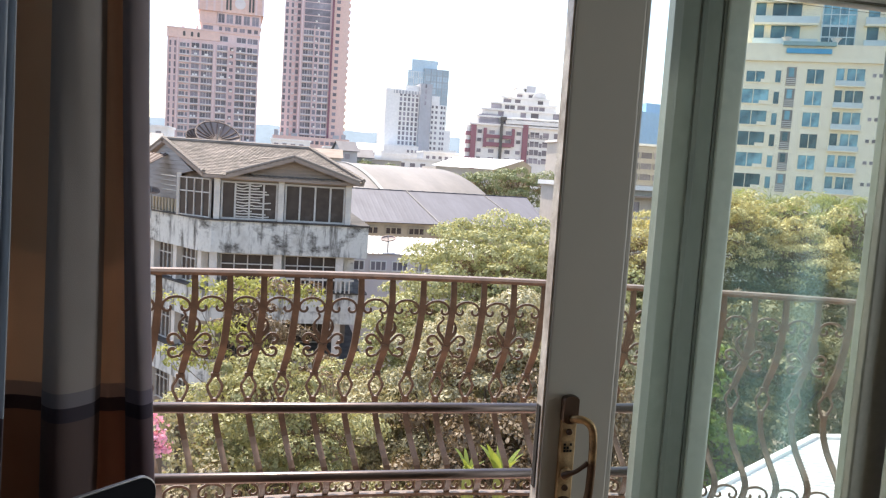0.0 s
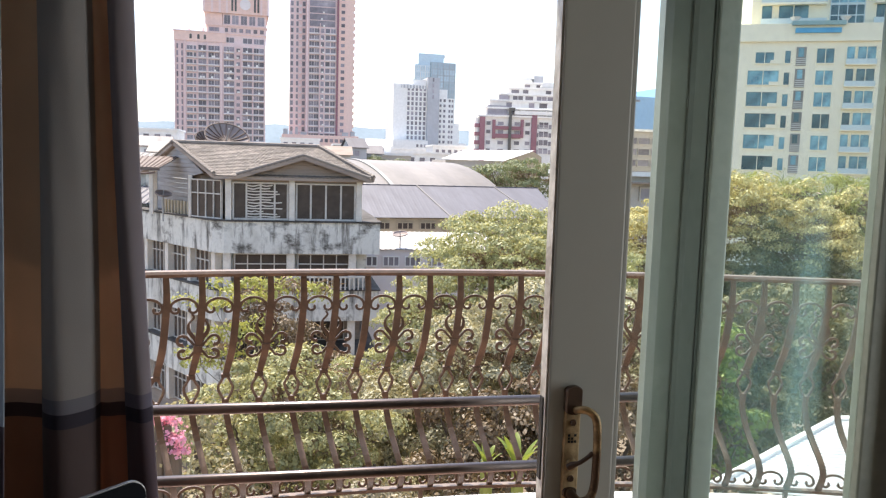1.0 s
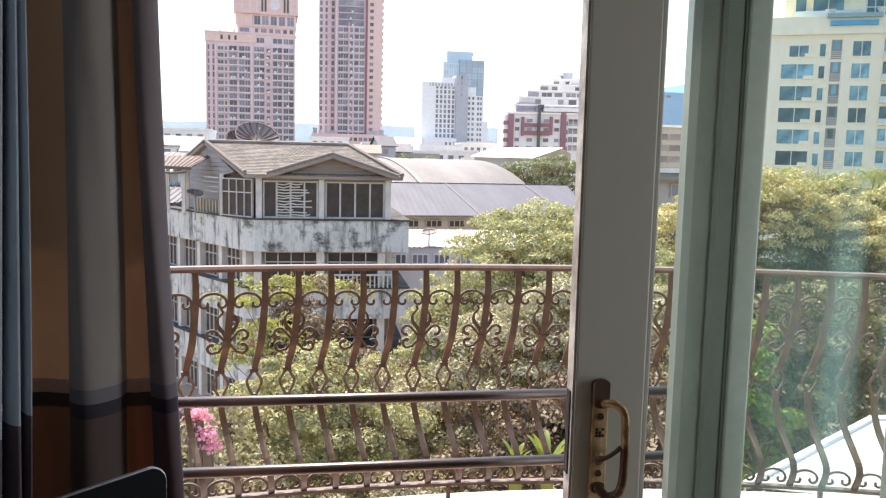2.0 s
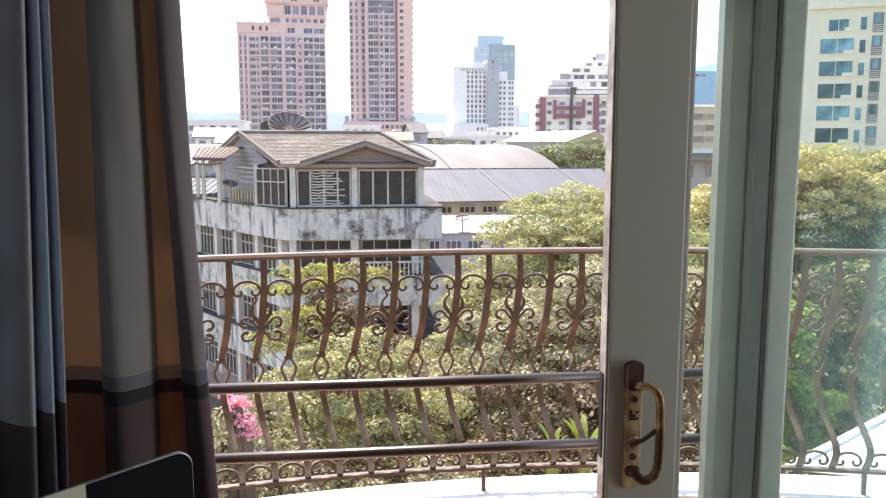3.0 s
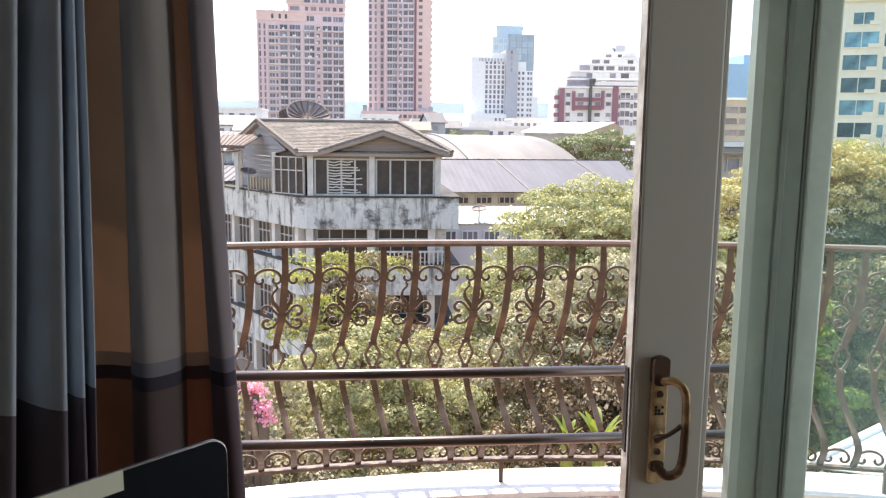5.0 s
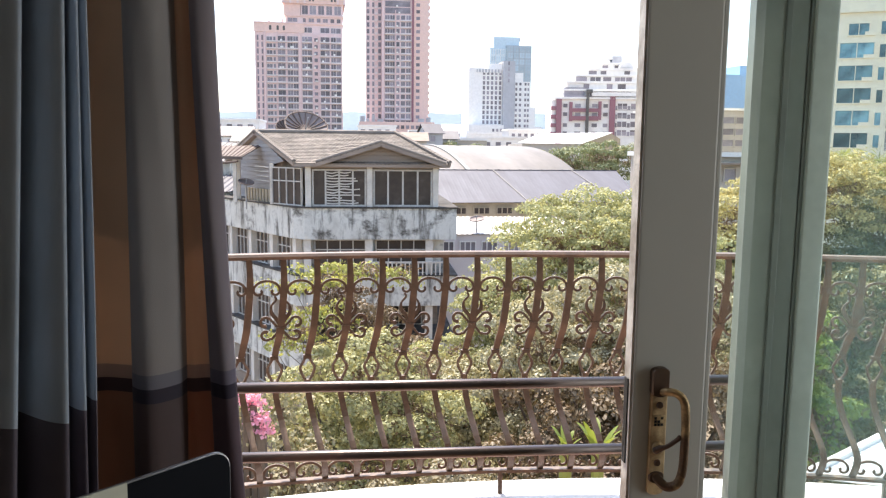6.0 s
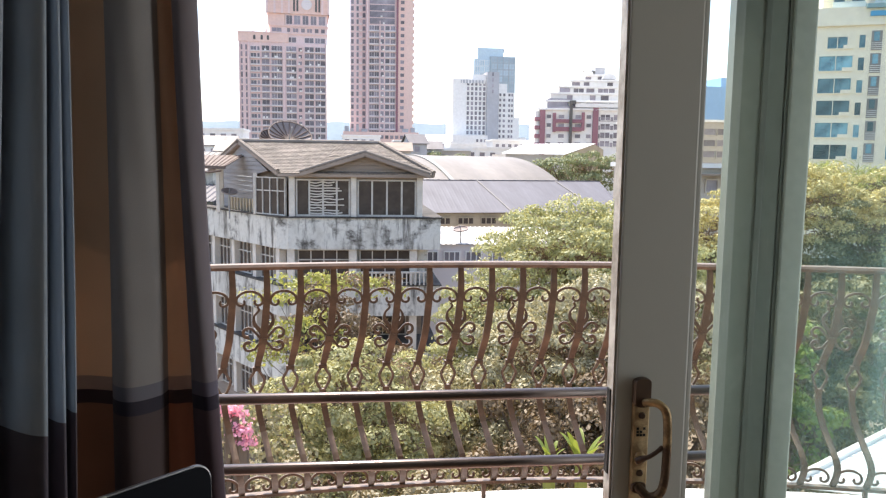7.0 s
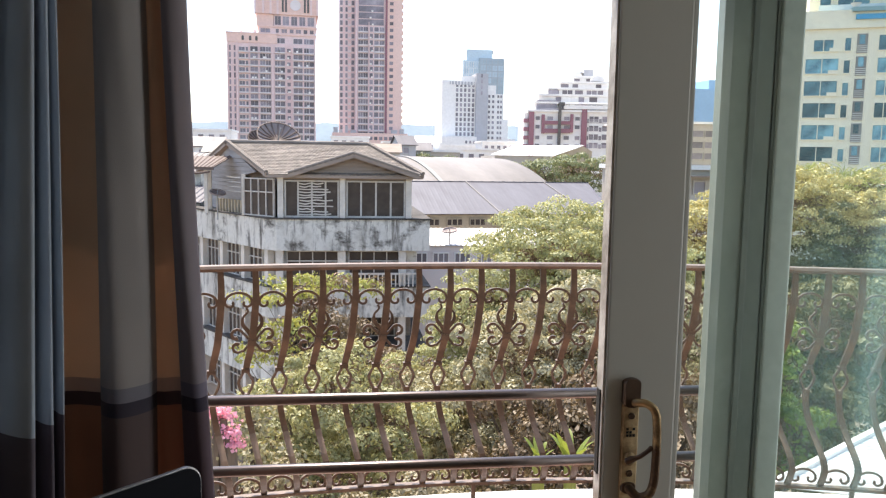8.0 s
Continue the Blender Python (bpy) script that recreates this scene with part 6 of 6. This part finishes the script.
def pitched_house(x, y, w, d, eave, ridge, wall_m, roof_m, label, turn=0.0):
    """A small house with a gable roof whose ridge runs along its width."""
    o = thing("small_house", label, "house", at=(x, y, 0), turn=turn)
    block(o, "body", (0, w, 0, d, GROUND, eave), wall_m)
    e = 0.4
    for y0, y1, nm in ((-e, d / 2, "front_slope"), (d + e, d / 2, "back_slope")):
        z0 = eave - 0.15
        V = [(-e, y0, z0), (w + e, y0, z0), (w + e, y1, ridge), (-e, y1, ridge)]
        hang(nm, mesh_of(nm, V + [(a, b, c + 0.12) for a, b, c in V], [(3, 2, 1, 0), (4, 5, 6, 7), (0, 1, 5, 4), (2, 3, 7, 6), (1, 2, 6, 5), (3, 0, 4, 7)], roof_m), o)
    for gx in (0.0, w):
        hang("gable", mesh_of("gable", [(gx, 0, eave), (gx, d, eave), (gx, d / 2, ridge)], [(0, 1, 2)], wall_m), o)
    far_windows(o, [(0.7 + 1.9 * i, 1.0) for i in range(int((w - 0.6) / 1.9))], [eave - 1.6], 1.0, 0, M["farglass"], wall_m)
    return o


pitched_house(4.6, 128, 4.6, 5, 2.9, 4.2, M["beige"], M["planks"], "small beige house with a brown gable roof")
pitched_house(10.6, 148, 3.2, 6, 4.6, 6.3, M["greywall"], M["tin"], "grey house with a dark sheet roof", 12)
pitched_house(14.2, 152, 2.8, 6, 3.6, 5.1, M["greywall"], M["tin"], "low grey annexe with a dark sheet roof")
pitched_house(15.6, 168, 5.0, 5, 5.6, 6.9, M["whitewall"], M["whiteroof"], "white house with a pale roof behind the annexe", -6)
pitched_house(-1.5, 140, 5.0, 6, 3.2, 4.6, M["beige"], M["vault"], "beige house with a faded sheet roof", 8)
pitched_house(-26, 130, 6.5, 6, 3.4, 4.9, M["whitewall"], M["tin"], "white house with a grey sheet roof beside the low-rises", 5)
pitched_house(-20.5, 118, 5.0, 5, 2.4, 3.8, M["beige"], M["vault"], "beige house with a pale sheet roof among the low-rises", -4)
# side house left of the old house
sh = thing("side_house", "small house with a rusty sheet roof beside the old house", "house", at=(-14.5, 48, 0), turn=-12)
hang("roof", mesh_of("roof", *ribbed((-3, -0.6, 0.55), (6.6, -0.6, 0.55), (-3, 4, 1.75), (6.6, 4, 1.75), 26, 0.04), M["vault"]), sh)
block(sh, "body", (-2.6, 6.2, 0, 8, GROUND, 0.5), M["old_wall"])
window(sh, (3.0, 0, -1.2), 0, 1.6, 1.2, 4, 0, M["winframe"], M["darkglass"])
window(sh, (0.6, 0, -1.2), 0, 1.6, 1.2, 4, 0, M["winframe"], M["darkglass"])
lw = thing("low_wing", "low wing with a pale sheet roof below the terrace", "house", at=(-11.5, 43.5, 0), turn=-10)
hang("roof", mesh_of("roof", *ribbed((-2, -0.4, -1.0), (4.0, -0.4, -1.0), (-2, 3, -0.2), (4, 3, -0.2), 16, 0.04), M["tin"]), lw)
block(lw, "body", (-1.8, 3.8, 0, 5, GROUND, -1.05), M["old_wall"])

# hills on the horizon, distance haze put into their blue
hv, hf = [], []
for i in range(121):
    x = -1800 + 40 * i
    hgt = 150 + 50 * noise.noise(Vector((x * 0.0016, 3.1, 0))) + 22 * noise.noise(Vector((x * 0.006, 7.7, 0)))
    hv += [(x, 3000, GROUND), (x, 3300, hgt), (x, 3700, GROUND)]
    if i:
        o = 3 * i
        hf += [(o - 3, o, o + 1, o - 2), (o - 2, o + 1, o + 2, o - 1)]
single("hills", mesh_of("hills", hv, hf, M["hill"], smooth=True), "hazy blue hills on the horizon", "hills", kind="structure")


# ---------------------------------------------------------------- trees
def leaves(centres, per, spread, size, rng, aspect=0.5, droop=0.25, up=0.5):
    """Folded leaf blades in domed puffs round the centres, facing out of each puff: verts and faces."""
    n = len(centres) * per
    d0 = rng.normal(0, 1, (n, 3))
    d0 /= np.linalg.norm(d0, axis=1)[:, None]
    d0[:, 2] = np.abs(d0[:, 2]) * 1.1 - 0.3
    puff = np.repeat(rng.uniform(0.6, 1.35, (len(centres), 1)), per, 0)
    tip = np.repeat(rng.normal(0, 0.25, (len(centres), 3)), per, 0)
    rad = 0.7 + 0.3 * rng.uniform(0, 1, (n, 1)) ** 0.5
    bump = 1 + 0.16 * np.sin(5 * d0[:, :1] + 9 * puff) * np.cos(6 * d0[:, 1:2] + 7 * puff)
    c = np.repeat(centres, per, 0) + (d0 + tip * d0[:, 2:]) * rad * bump * puff * spread * 1.9 * np.array((1.15, 1.15, 0.7)) + rng.normal(0, 1, (n, 3)) * size * 0.3
    nn = d0 + rng.normal(0, 1, (n, 3)) * 0.33
    nn[:, 2] += up * 0.4
    nn /= np.linalg.norm(nn, axis=1)[:, None]
    d = np.cross(nn, rng.normal(0, 1, (n, 3)))
    d[:, 2] -= droop * 0.5
    d /= np.linalg.norm(d, axis=1)[:, None] + 1e-9
    s = np.cross(d, nn)
    s /= np.linalg.norm(s, axis=1)[:, None] + 1e-9
    w = np.cross(s, d)
    L = size * rng.uniform(0.6, 1.35, (n, 1))
    a, e = c - d * L * 0.5, c + d * L * 0.5
    l = c + s * L * aspect * 0.5 + w * L * 0.1
    r = c - s * L * aspect * 0.5 + w * L * 0.1
    V = np.stack([a, r, e, l], 1).reshape(-1, 3)
    i = np.arange(n)[:, None] * 4
    F = np.concatenate([i + (0, 1, 2), i + (0, 2, 3)], 1).reshape(-1, 3)
    return V, F


def leaf_mesh(name, V, F, m):
    me = bpy.data.meshes.new(name)
    me.vertices.add(len(V)), me.loops.add(F.size), me.polygons.add(len(F))
    me.vertices.foreach_set("co", V.astype(np.float32).ravel())
    me.loops.foreach_set("vertex_index", F.astype(np.int32).ravel())
    me.polygons.foreach_set("loop_start", np.arange(0, F.size, 3, dtype=np.int32))
    me.materials.append(m)
    me.update(calc_edges=True)
    me.validate()
    return me


def tree(label, base, lobes, clumps, per, size, m, seed, spread=0.28, name="tree", aspect=0.5, limbs=14, trunk=0.22, fill=0.5, top_bias=0.3, group="", young=None, gap=2.55):
    """Trunk, limbs reaching into each lobe, and a crown of leaf clumps on the lobes. lobes: (x, y, z, rx, ry, rz)."""
    rng = np.random.default_rng(seed)
    o = thing(name, label, "tree", at=base, group=group)
    b = np.array(base)
    lob = np.array(lobes, float)
    vol = (lob[:, 3] * lob[:, 4] + lob[:, 3] * lob[:, 5])
    many = clumps * 4
    pick = rng.choice(len(lob), many, p=vol / vol.sum())
    d = rng.normal(0, 1, (many, 3))
    d[:, 2] += top_bias
    d /= np.linalg.norm(d, axis=1)[:, None]
    rad = fill + (1.0 - fill) * rng.uniform(0, 1, (many, 1)) ** 0.6
    rad *= 1 + 0.14 * rng.normal(0, 1, (many, 1))
    cen = lob[pick, :3] + d * lob[pick, 3:] * rad
    # clumps keep their distance, so that shade shows between them
    kept = []
    for i in range(many):
        if len(kept) < clumps and (not kept or np.min(np.linalg.norm(cen[kept] - cen[i], axis=1)) > spread * gap):
            kept.append(i)
    cen, d, pick = cen[kept], d[kept], pick[kept]
    clumps = len(kept)
    # golden clumps gather on the tops; the split also paints in top light
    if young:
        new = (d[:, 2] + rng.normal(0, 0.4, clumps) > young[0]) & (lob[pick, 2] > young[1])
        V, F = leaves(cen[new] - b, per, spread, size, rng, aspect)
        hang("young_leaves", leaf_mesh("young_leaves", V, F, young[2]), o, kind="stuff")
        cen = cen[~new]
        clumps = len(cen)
    # brown twigs inside the lobes colour the gaps as if shaded
    core = rng.choice(len(lob), max(24, clumps // 2) if trunk > 0.06 else 4, p=vol / vol.sum())
    e = rng.normal(0, 1, (len(core), 3))
    e *= (rng.uniform(0.1, 0.62, (len(core), 1)) / np.linalg.norm(e, axis=1)[:, None])
    V, F = leaves(lob[core, :3] + e * lob[core, 3:] - b, 70, spread * 1.1, size * 1.7, rng, 0.22)
    hang("inner_twig", leaf_mesh("inner_twig", V, F, M["shade_twig"]), o, kind="stuff")
    V, F = leaves(cen - b, per, spread, size, rng, aspect)
    hang("crown", leaf_mesh("crown", V, F, m), o, kind="stuff")
    top = lob[:, :3].mean(0) - b
    top[2] = min(lob[:, 2] - lob[:, 5] * 0.3) - b[2]
    tp = spline([(0, 0, 0), (top[0] * 0.2, top[1] * 0.2, top[2] * 0.4), (top[0] * 0.6, top[1] * 0.6, top[2] * 0.75), tuple(top)], 4)
    hang("trunk", mesh_of("trunk", *sweep(tp, ring(trunk, 9), up=(1, 0, 0), scale=[1.25 - 0.6 * i / (len(tp) - 1) for i in range(len(tp))]), M["bark"], smooth=True), o)
    for q in cen[rng.choice(clumps, min(limbs, clumps), False)] - b:
        t0 = Vector(top) * rng.uniform(0.75, 1.0)
        midp = t0.lerp(Vector(q), 0.5) + Vector((0, 0, -0.15 * (Vector(q) - t0).length + 0.1))
        ln = spline([t0, midp, q], 5)
        hang("limb", mesh_of("limb", *sweep(ln, ring(trunk * 0.42, 6), up=(1, 0, 0), scale=[1.0 - 0.8 * i / (len(ln) - 1) for i in range(len(ln))]), M["bark"], smooth=True), o)
    return o


G = GROUND
tree("large tree with pale green leaves in full sun", (6.8, 21.0, G), [(6.3, 21, -1.7, 2.2, 2.0, 1.8), (8.4, 21.5, -2.2, 2.3, 2.0, 1.8), (5.4, 20, -4.2, 2.2, 1.8, 1.6), (4.2, 21, -3.0, 1.5, 1.4, 1.0), (3.5, 20, -3.2, 1.1, 1.1, 0.9), (2.9, 19.5, -4.6, 1.4, 1.2, 1.0)], 520, 210, 0.1, M["leaf_pale"], 11, 0.2, aspect=0.6, fill=0.8, gap=2.5)
tree("tree with silvery green leaves before the large pale one", (5.6, 16.5, G), [(4.5, 16.5, -3.3, 1.5, 1.4, 1.3), (6.0, 16.6, -2.7, 1.5, 1.4, 1.2), (7.5, 16.6, -3.4, 1.7, 1.5, 1.7), (3.2, 16.4, -4.3, 1.1, 1.1, 1.0), (5.6, 15.9, -4.4, 1.9, 1.3, 1.3)], 230, 300, 0.1, M["leaf_silver"], 42, 0.22, aspect=0.55, fill=0.8)
tree("tree with dull green leaves below the old house", (2.0, 18.0, G), [(2.0, 18, -5.3, 1.6, 1.6, 1.3), (3.6, 17, -5.7, 1.5, 1.6, 1.4), (1.0, 17, -6.0, 2.0, 1.8, 1.9), (3.0, 15.5, -6.6, 2.2, 1.8, 1.5)], 130, 300, 0.11, M["leaf_mid"], 12, 0.24, aspect=0.6, fill=0.8)
tree("round tree with bright green leaves", (-0.3, 14.0, G), [(-0.15, 14, -3.05, 1.0, 1.1, 0.85), (-1.2, 14, -3.95, 0.8, 1.1, 0.8), (0.85, 13.6, -3.95, 0.95, 1.1, 0.8), (0.75, 14, -2.95, 0.5, 0.6, 0.5), (-0.2, 13.2, -5.2, 1.8, 1.2, 1.0)], 110, 320, 0.085, M["leaf_bright"], 13, 0.19, aspect=0.6, fill=0.8)
tree("thin young tree with lime green sprays", (-1.0, 19.0, G), [(-0.5, 19, -1.85, 1.4, 0.8, 0.22), (-1.9, 19, -2.2, 0.8, 0.8, 0.25), (-1.2, 19, -3.0, 0.9, 0.8, 0.22), (-2.0, 18.6, -3.5, 0.6, 0.7, 0.2), (0.7, 19.2, -1.95, 0.7, 0.6, 0.2)], 60, 60, 0.12, M["leaf_lime"], 14, 0.17, limbs=9, trunk=0.05)
tree("sparse brown-leaved tree standing in for shade beside the old house", (-0.4, 22.5, G), [(-1.0, 22.5, -2.9, 0.8, 0.7, 0.6), (-0.5, 22.4, -3.9, 1.2, 0.8, 0.8), (0.5, 22.5, -5.2, 1.5, 0.8, 0.9), (-1.1, 22.0, -5.2, 0.8, 0.8, 0.8)], 75, 170, 0.12, M["leaf_shade"], 41, 0.2, aspect=0.6, fill=0.4, limbs=10, trunk=0.12)
tree("brown-leaved tree standing in for shade behind the railing", (4.8, 14.0, G), [(4.6, 14, -4.6, 1.8, 1.4, 1.4), (6.4, 14, -4.4, 1.8, 1.4, 1.6), (5.4, 13, -5.8, 2.1, 1.4, 1.3)], 110, 260, 0.105, M["leaf_shade"], 15, 0.22, aspect=0.6, fill=0.8)
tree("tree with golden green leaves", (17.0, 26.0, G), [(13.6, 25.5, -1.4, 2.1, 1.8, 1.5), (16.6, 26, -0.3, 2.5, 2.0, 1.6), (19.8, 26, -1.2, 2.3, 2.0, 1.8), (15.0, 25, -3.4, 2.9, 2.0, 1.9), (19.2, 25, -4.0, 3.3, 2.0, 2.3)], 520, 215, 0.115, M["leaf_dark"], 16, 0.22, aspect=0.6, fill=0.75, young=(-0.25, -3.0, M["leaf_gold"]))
tree("feathery tree behind the golden one", (21.0, 29.0, G), [(19.4, 29, 0.35, 1.7, 1.6, 1.0), (22.0, 29, 0.15, 2.0, 1.6, 1.1), (24.6, 29, -0.4, 2.4, 1.8, 1.6), (26.6, 29, -1.6, 2.4, 1.8, 2.0)], 300, 170, 0.3, M["leaf_fern"], 17, 0.34, aspect=0.085)
tree("shaded tree with deep green leaves", (13.0, 19.0, G), [(11.4, 19, -3.9, 2.0, 1.7, 1.8), (14.2, 19, -3.6, 2.1, 1.7, 1.9), (12.6, 18, -5.6, 2.5, 1.7, 1.6), (17.0, 19, -4.6, 2.1, 1.7, 1.7)], 220, 230, 0.13, M["leaf_dark"], 18, 0.26, aspect=0.6, fill=0.8)
tree("bright green shrub in front of the shaded tree", (9.4, 15.0, G), [(9.95, 15, -2.55, 0.35, 0.5, 0.5), (9.75, 15, -3.3, 0.3, 0.5, 0.4), (10.2, 15, -4.35, 0.85, 0.8, 0.42), (9.6, 15, -5.2, 0.8, 0.8, 0.5)], 90, 110, 0.13, M["leaf_shrub"], 19, 0.17, trunk=0.08, aspect=0.6)
tree("far dark green tree beside the sheds", (25.5, 88.0, G), [(22.5, 88, -0.2, 3.0, 2.5, 1.9), (26.5, 88, 0.2, 3.2, 2.5, 2.0), (30.5, 88, 0.4, 3.2, 2.5, 2.0), (34.5, 88, -0.6, 3, 2.5, 2.0), (27, 86, -3.5, 6, 2.5, 2.2)], 260, 260, 0.24, M["leaf_far"], 20, 0.55, trunk=0.4, aspect=0.6)
tree("far tree among the low buildings", (14.0, 150.0, G), [(9.5, 150, 0.7, 3.5, 3, 1.7), (15, 150, 1.2, 4, 3, 1.8), (20, 150, 0.7, 3.5, 3, 1.8)], 150, 180, 0.32, M["leaf_far"], 21, 0.7, trunk=0.4, aspect=0.6)


def shrubs(label, spots, size, m, seed, per=60, spread=0.3, name="shrub", aspect=0.5):
    rng = np.random.default_rng(seed)
    for x, y, z, r in spots:
        o = thing(name, label, "shrub", at=(x, y, G), group=label)
        k = int(26 * r * r) + 9
        d = rng.normal(0, 1, (k, 3))
        d /= np.linalg.norm(d, axis=1)[:, None]
        cen = d * np.array((r, r, r * 0.9)) * rng.uniform(0.45, 1.05, (k, 1)) + (0, 0, z - G)
        V, F = leaves(cen, per, spread, size, rng, aspect)
        hang("foliage", leaf_mesh("foliage", V, F, m), o, kind="stuff")
        hang("stem", mesh_of("stem", *sweep([(0, 0, 0), (0.05, 0.03, (z - G) * 0.6), (0, 0, z - G)], ring(0.06, 6)), M["bark"]), o)


shrubs("pale silvery-green shrub under the balcony", [(-1.2, 10.5, -4.1, 0.8), (0.6, 10.2, -4.2, 0.8), (1.5, 10.4, -4.1, 0.7), (2.6, 10.6, -4.8, 0.6)], 0.085, M["leaf_grey"], 31, 170, 0.15, aspect=0.6)
shrubs("dense green shrub under the balcony", [(-2.4, 9.5, -4.4, 0.9), (-0.8, 9.0, -4.9, 0.9), (0.8, 9.0, -5.0, 0.9), (2.3, 9.2, -5.1, 1.0), (3.9, 9.6, -5.0, 1.1), (5.4, 9.8, -4.9, 1.0)], 0.1, M["leaf_dark"], 32, 150, 0.18, aspect=0.6)
shrubs("bougainvillea in full pink flower", [(-1.8, 9.9, -2.2, 0.1), (-1.68, 9.85, -2.3, 0.14), (-1.58, 9.8, -2.48, 0.1), (-1.54, 9.8, -2.68, 0.07)], 0.06, M["petal"], 33, 13, 0.065, name="bougainvillea", aspect=0.9)

shrubs("leafy stems round the pink bougainvillea", [(-1.35, 11.4, -3.9, 0.75), (-1.5, 11.8, -3.0, 0.45), (-2.0, 10.4, -2.9, 0.45), (-1.9, 10.3, -3.6, 0.5)], 0.09, M["leaf_mid"], 34, 50, 0.16, aspect=0.6)


def blade(n, length, width, arch, rise):
    """A long arching leaf with a folded midrib."""
    V, F = [], []
    for i in range(n + 1):
        t = i / n
        x = length * t * (0.35 + 0.65 * (1 - rise)) + 0.0
        z = length * rise * t - arch * length * t * t
        w = width * math.sin(math.pi * min(1.0, 0.08 + 0.92 * t)) ** 0.7
        V += [(x, -w, z + 0.18 * w), (x, 0, z), (x, w, z + 0.18 * w)]
        if i:
            o = 3 * i
            F += [(o - 3, o - 2, o + 1, o), (o - 2, o - 1, o + 2, o + 1)]
    return V, F


def banana(x, y, z, seed, count=8, scale=1.0):
    r = random.Random(seed)
    o = thing("banana_plant", "banana plant with broad yellow-green leaves", "plant", at=(x, y, GROUND), group="banana plants")
    hang("stem", mesh_of("stem", *sweep([(0, 0, 0), (0.05, 0, (z - GROUND) * 0.5), (0, 0, z - GROUND + 0.1)], ring(0.09, 8)), M["leaf_lime"]), o)
    for k in range(count):
        me = mesh_of("leaf", *blade(10, r.uniform(0.8, 1.25) * scale, r.uniform(0.055, 0.085) * scale, r.uniform(0.1, 0.45), r.uniform(0.7, 1.0)), M["banana"], smooth=True)
        hang("leaf", me, o, (0, 0, z - GROUND), (0, 0, k * 360 / count + r.uniform(-20, 20)))


banana(3.15, 8.7, -2.75, 3, 10, 0.75)
banana(2.75, 8.9, -2.75, 4, 7, 0.5)

# ---------------------------------------------------------------- balcony tiles and kerb cladding
clad_me = box_mesh("cladding_strip", (-0.0105, 0.0105, -0.012, 0.0, 0, 0.09), M["clad"])
for i in range(150):
    x = -0.9 + 0.0225 * i
    ax, ay, at = arc(x, -0.1, 0.7)
    hang("cladding_strip", clad_me, kerb, (ax, ay, 0.0), (0, 0, at))
tile_me = box_mesh("tile", (0.002, 0.198, 0.002, 0.198, -0.012, 0.0), M["floor_tile"])
for i in range(18):
    for j in range(6):
        x, y = -1.1 + 0.2 * i, 0.15 + 0.2 * j
        if y + 0.2 < min(arc(x, -0.1, 0.7)[1], arc(x + 0.2, -0.1, 0.7)[1]):
            hang("tile", tile_me, balcony, (x, y, 0))
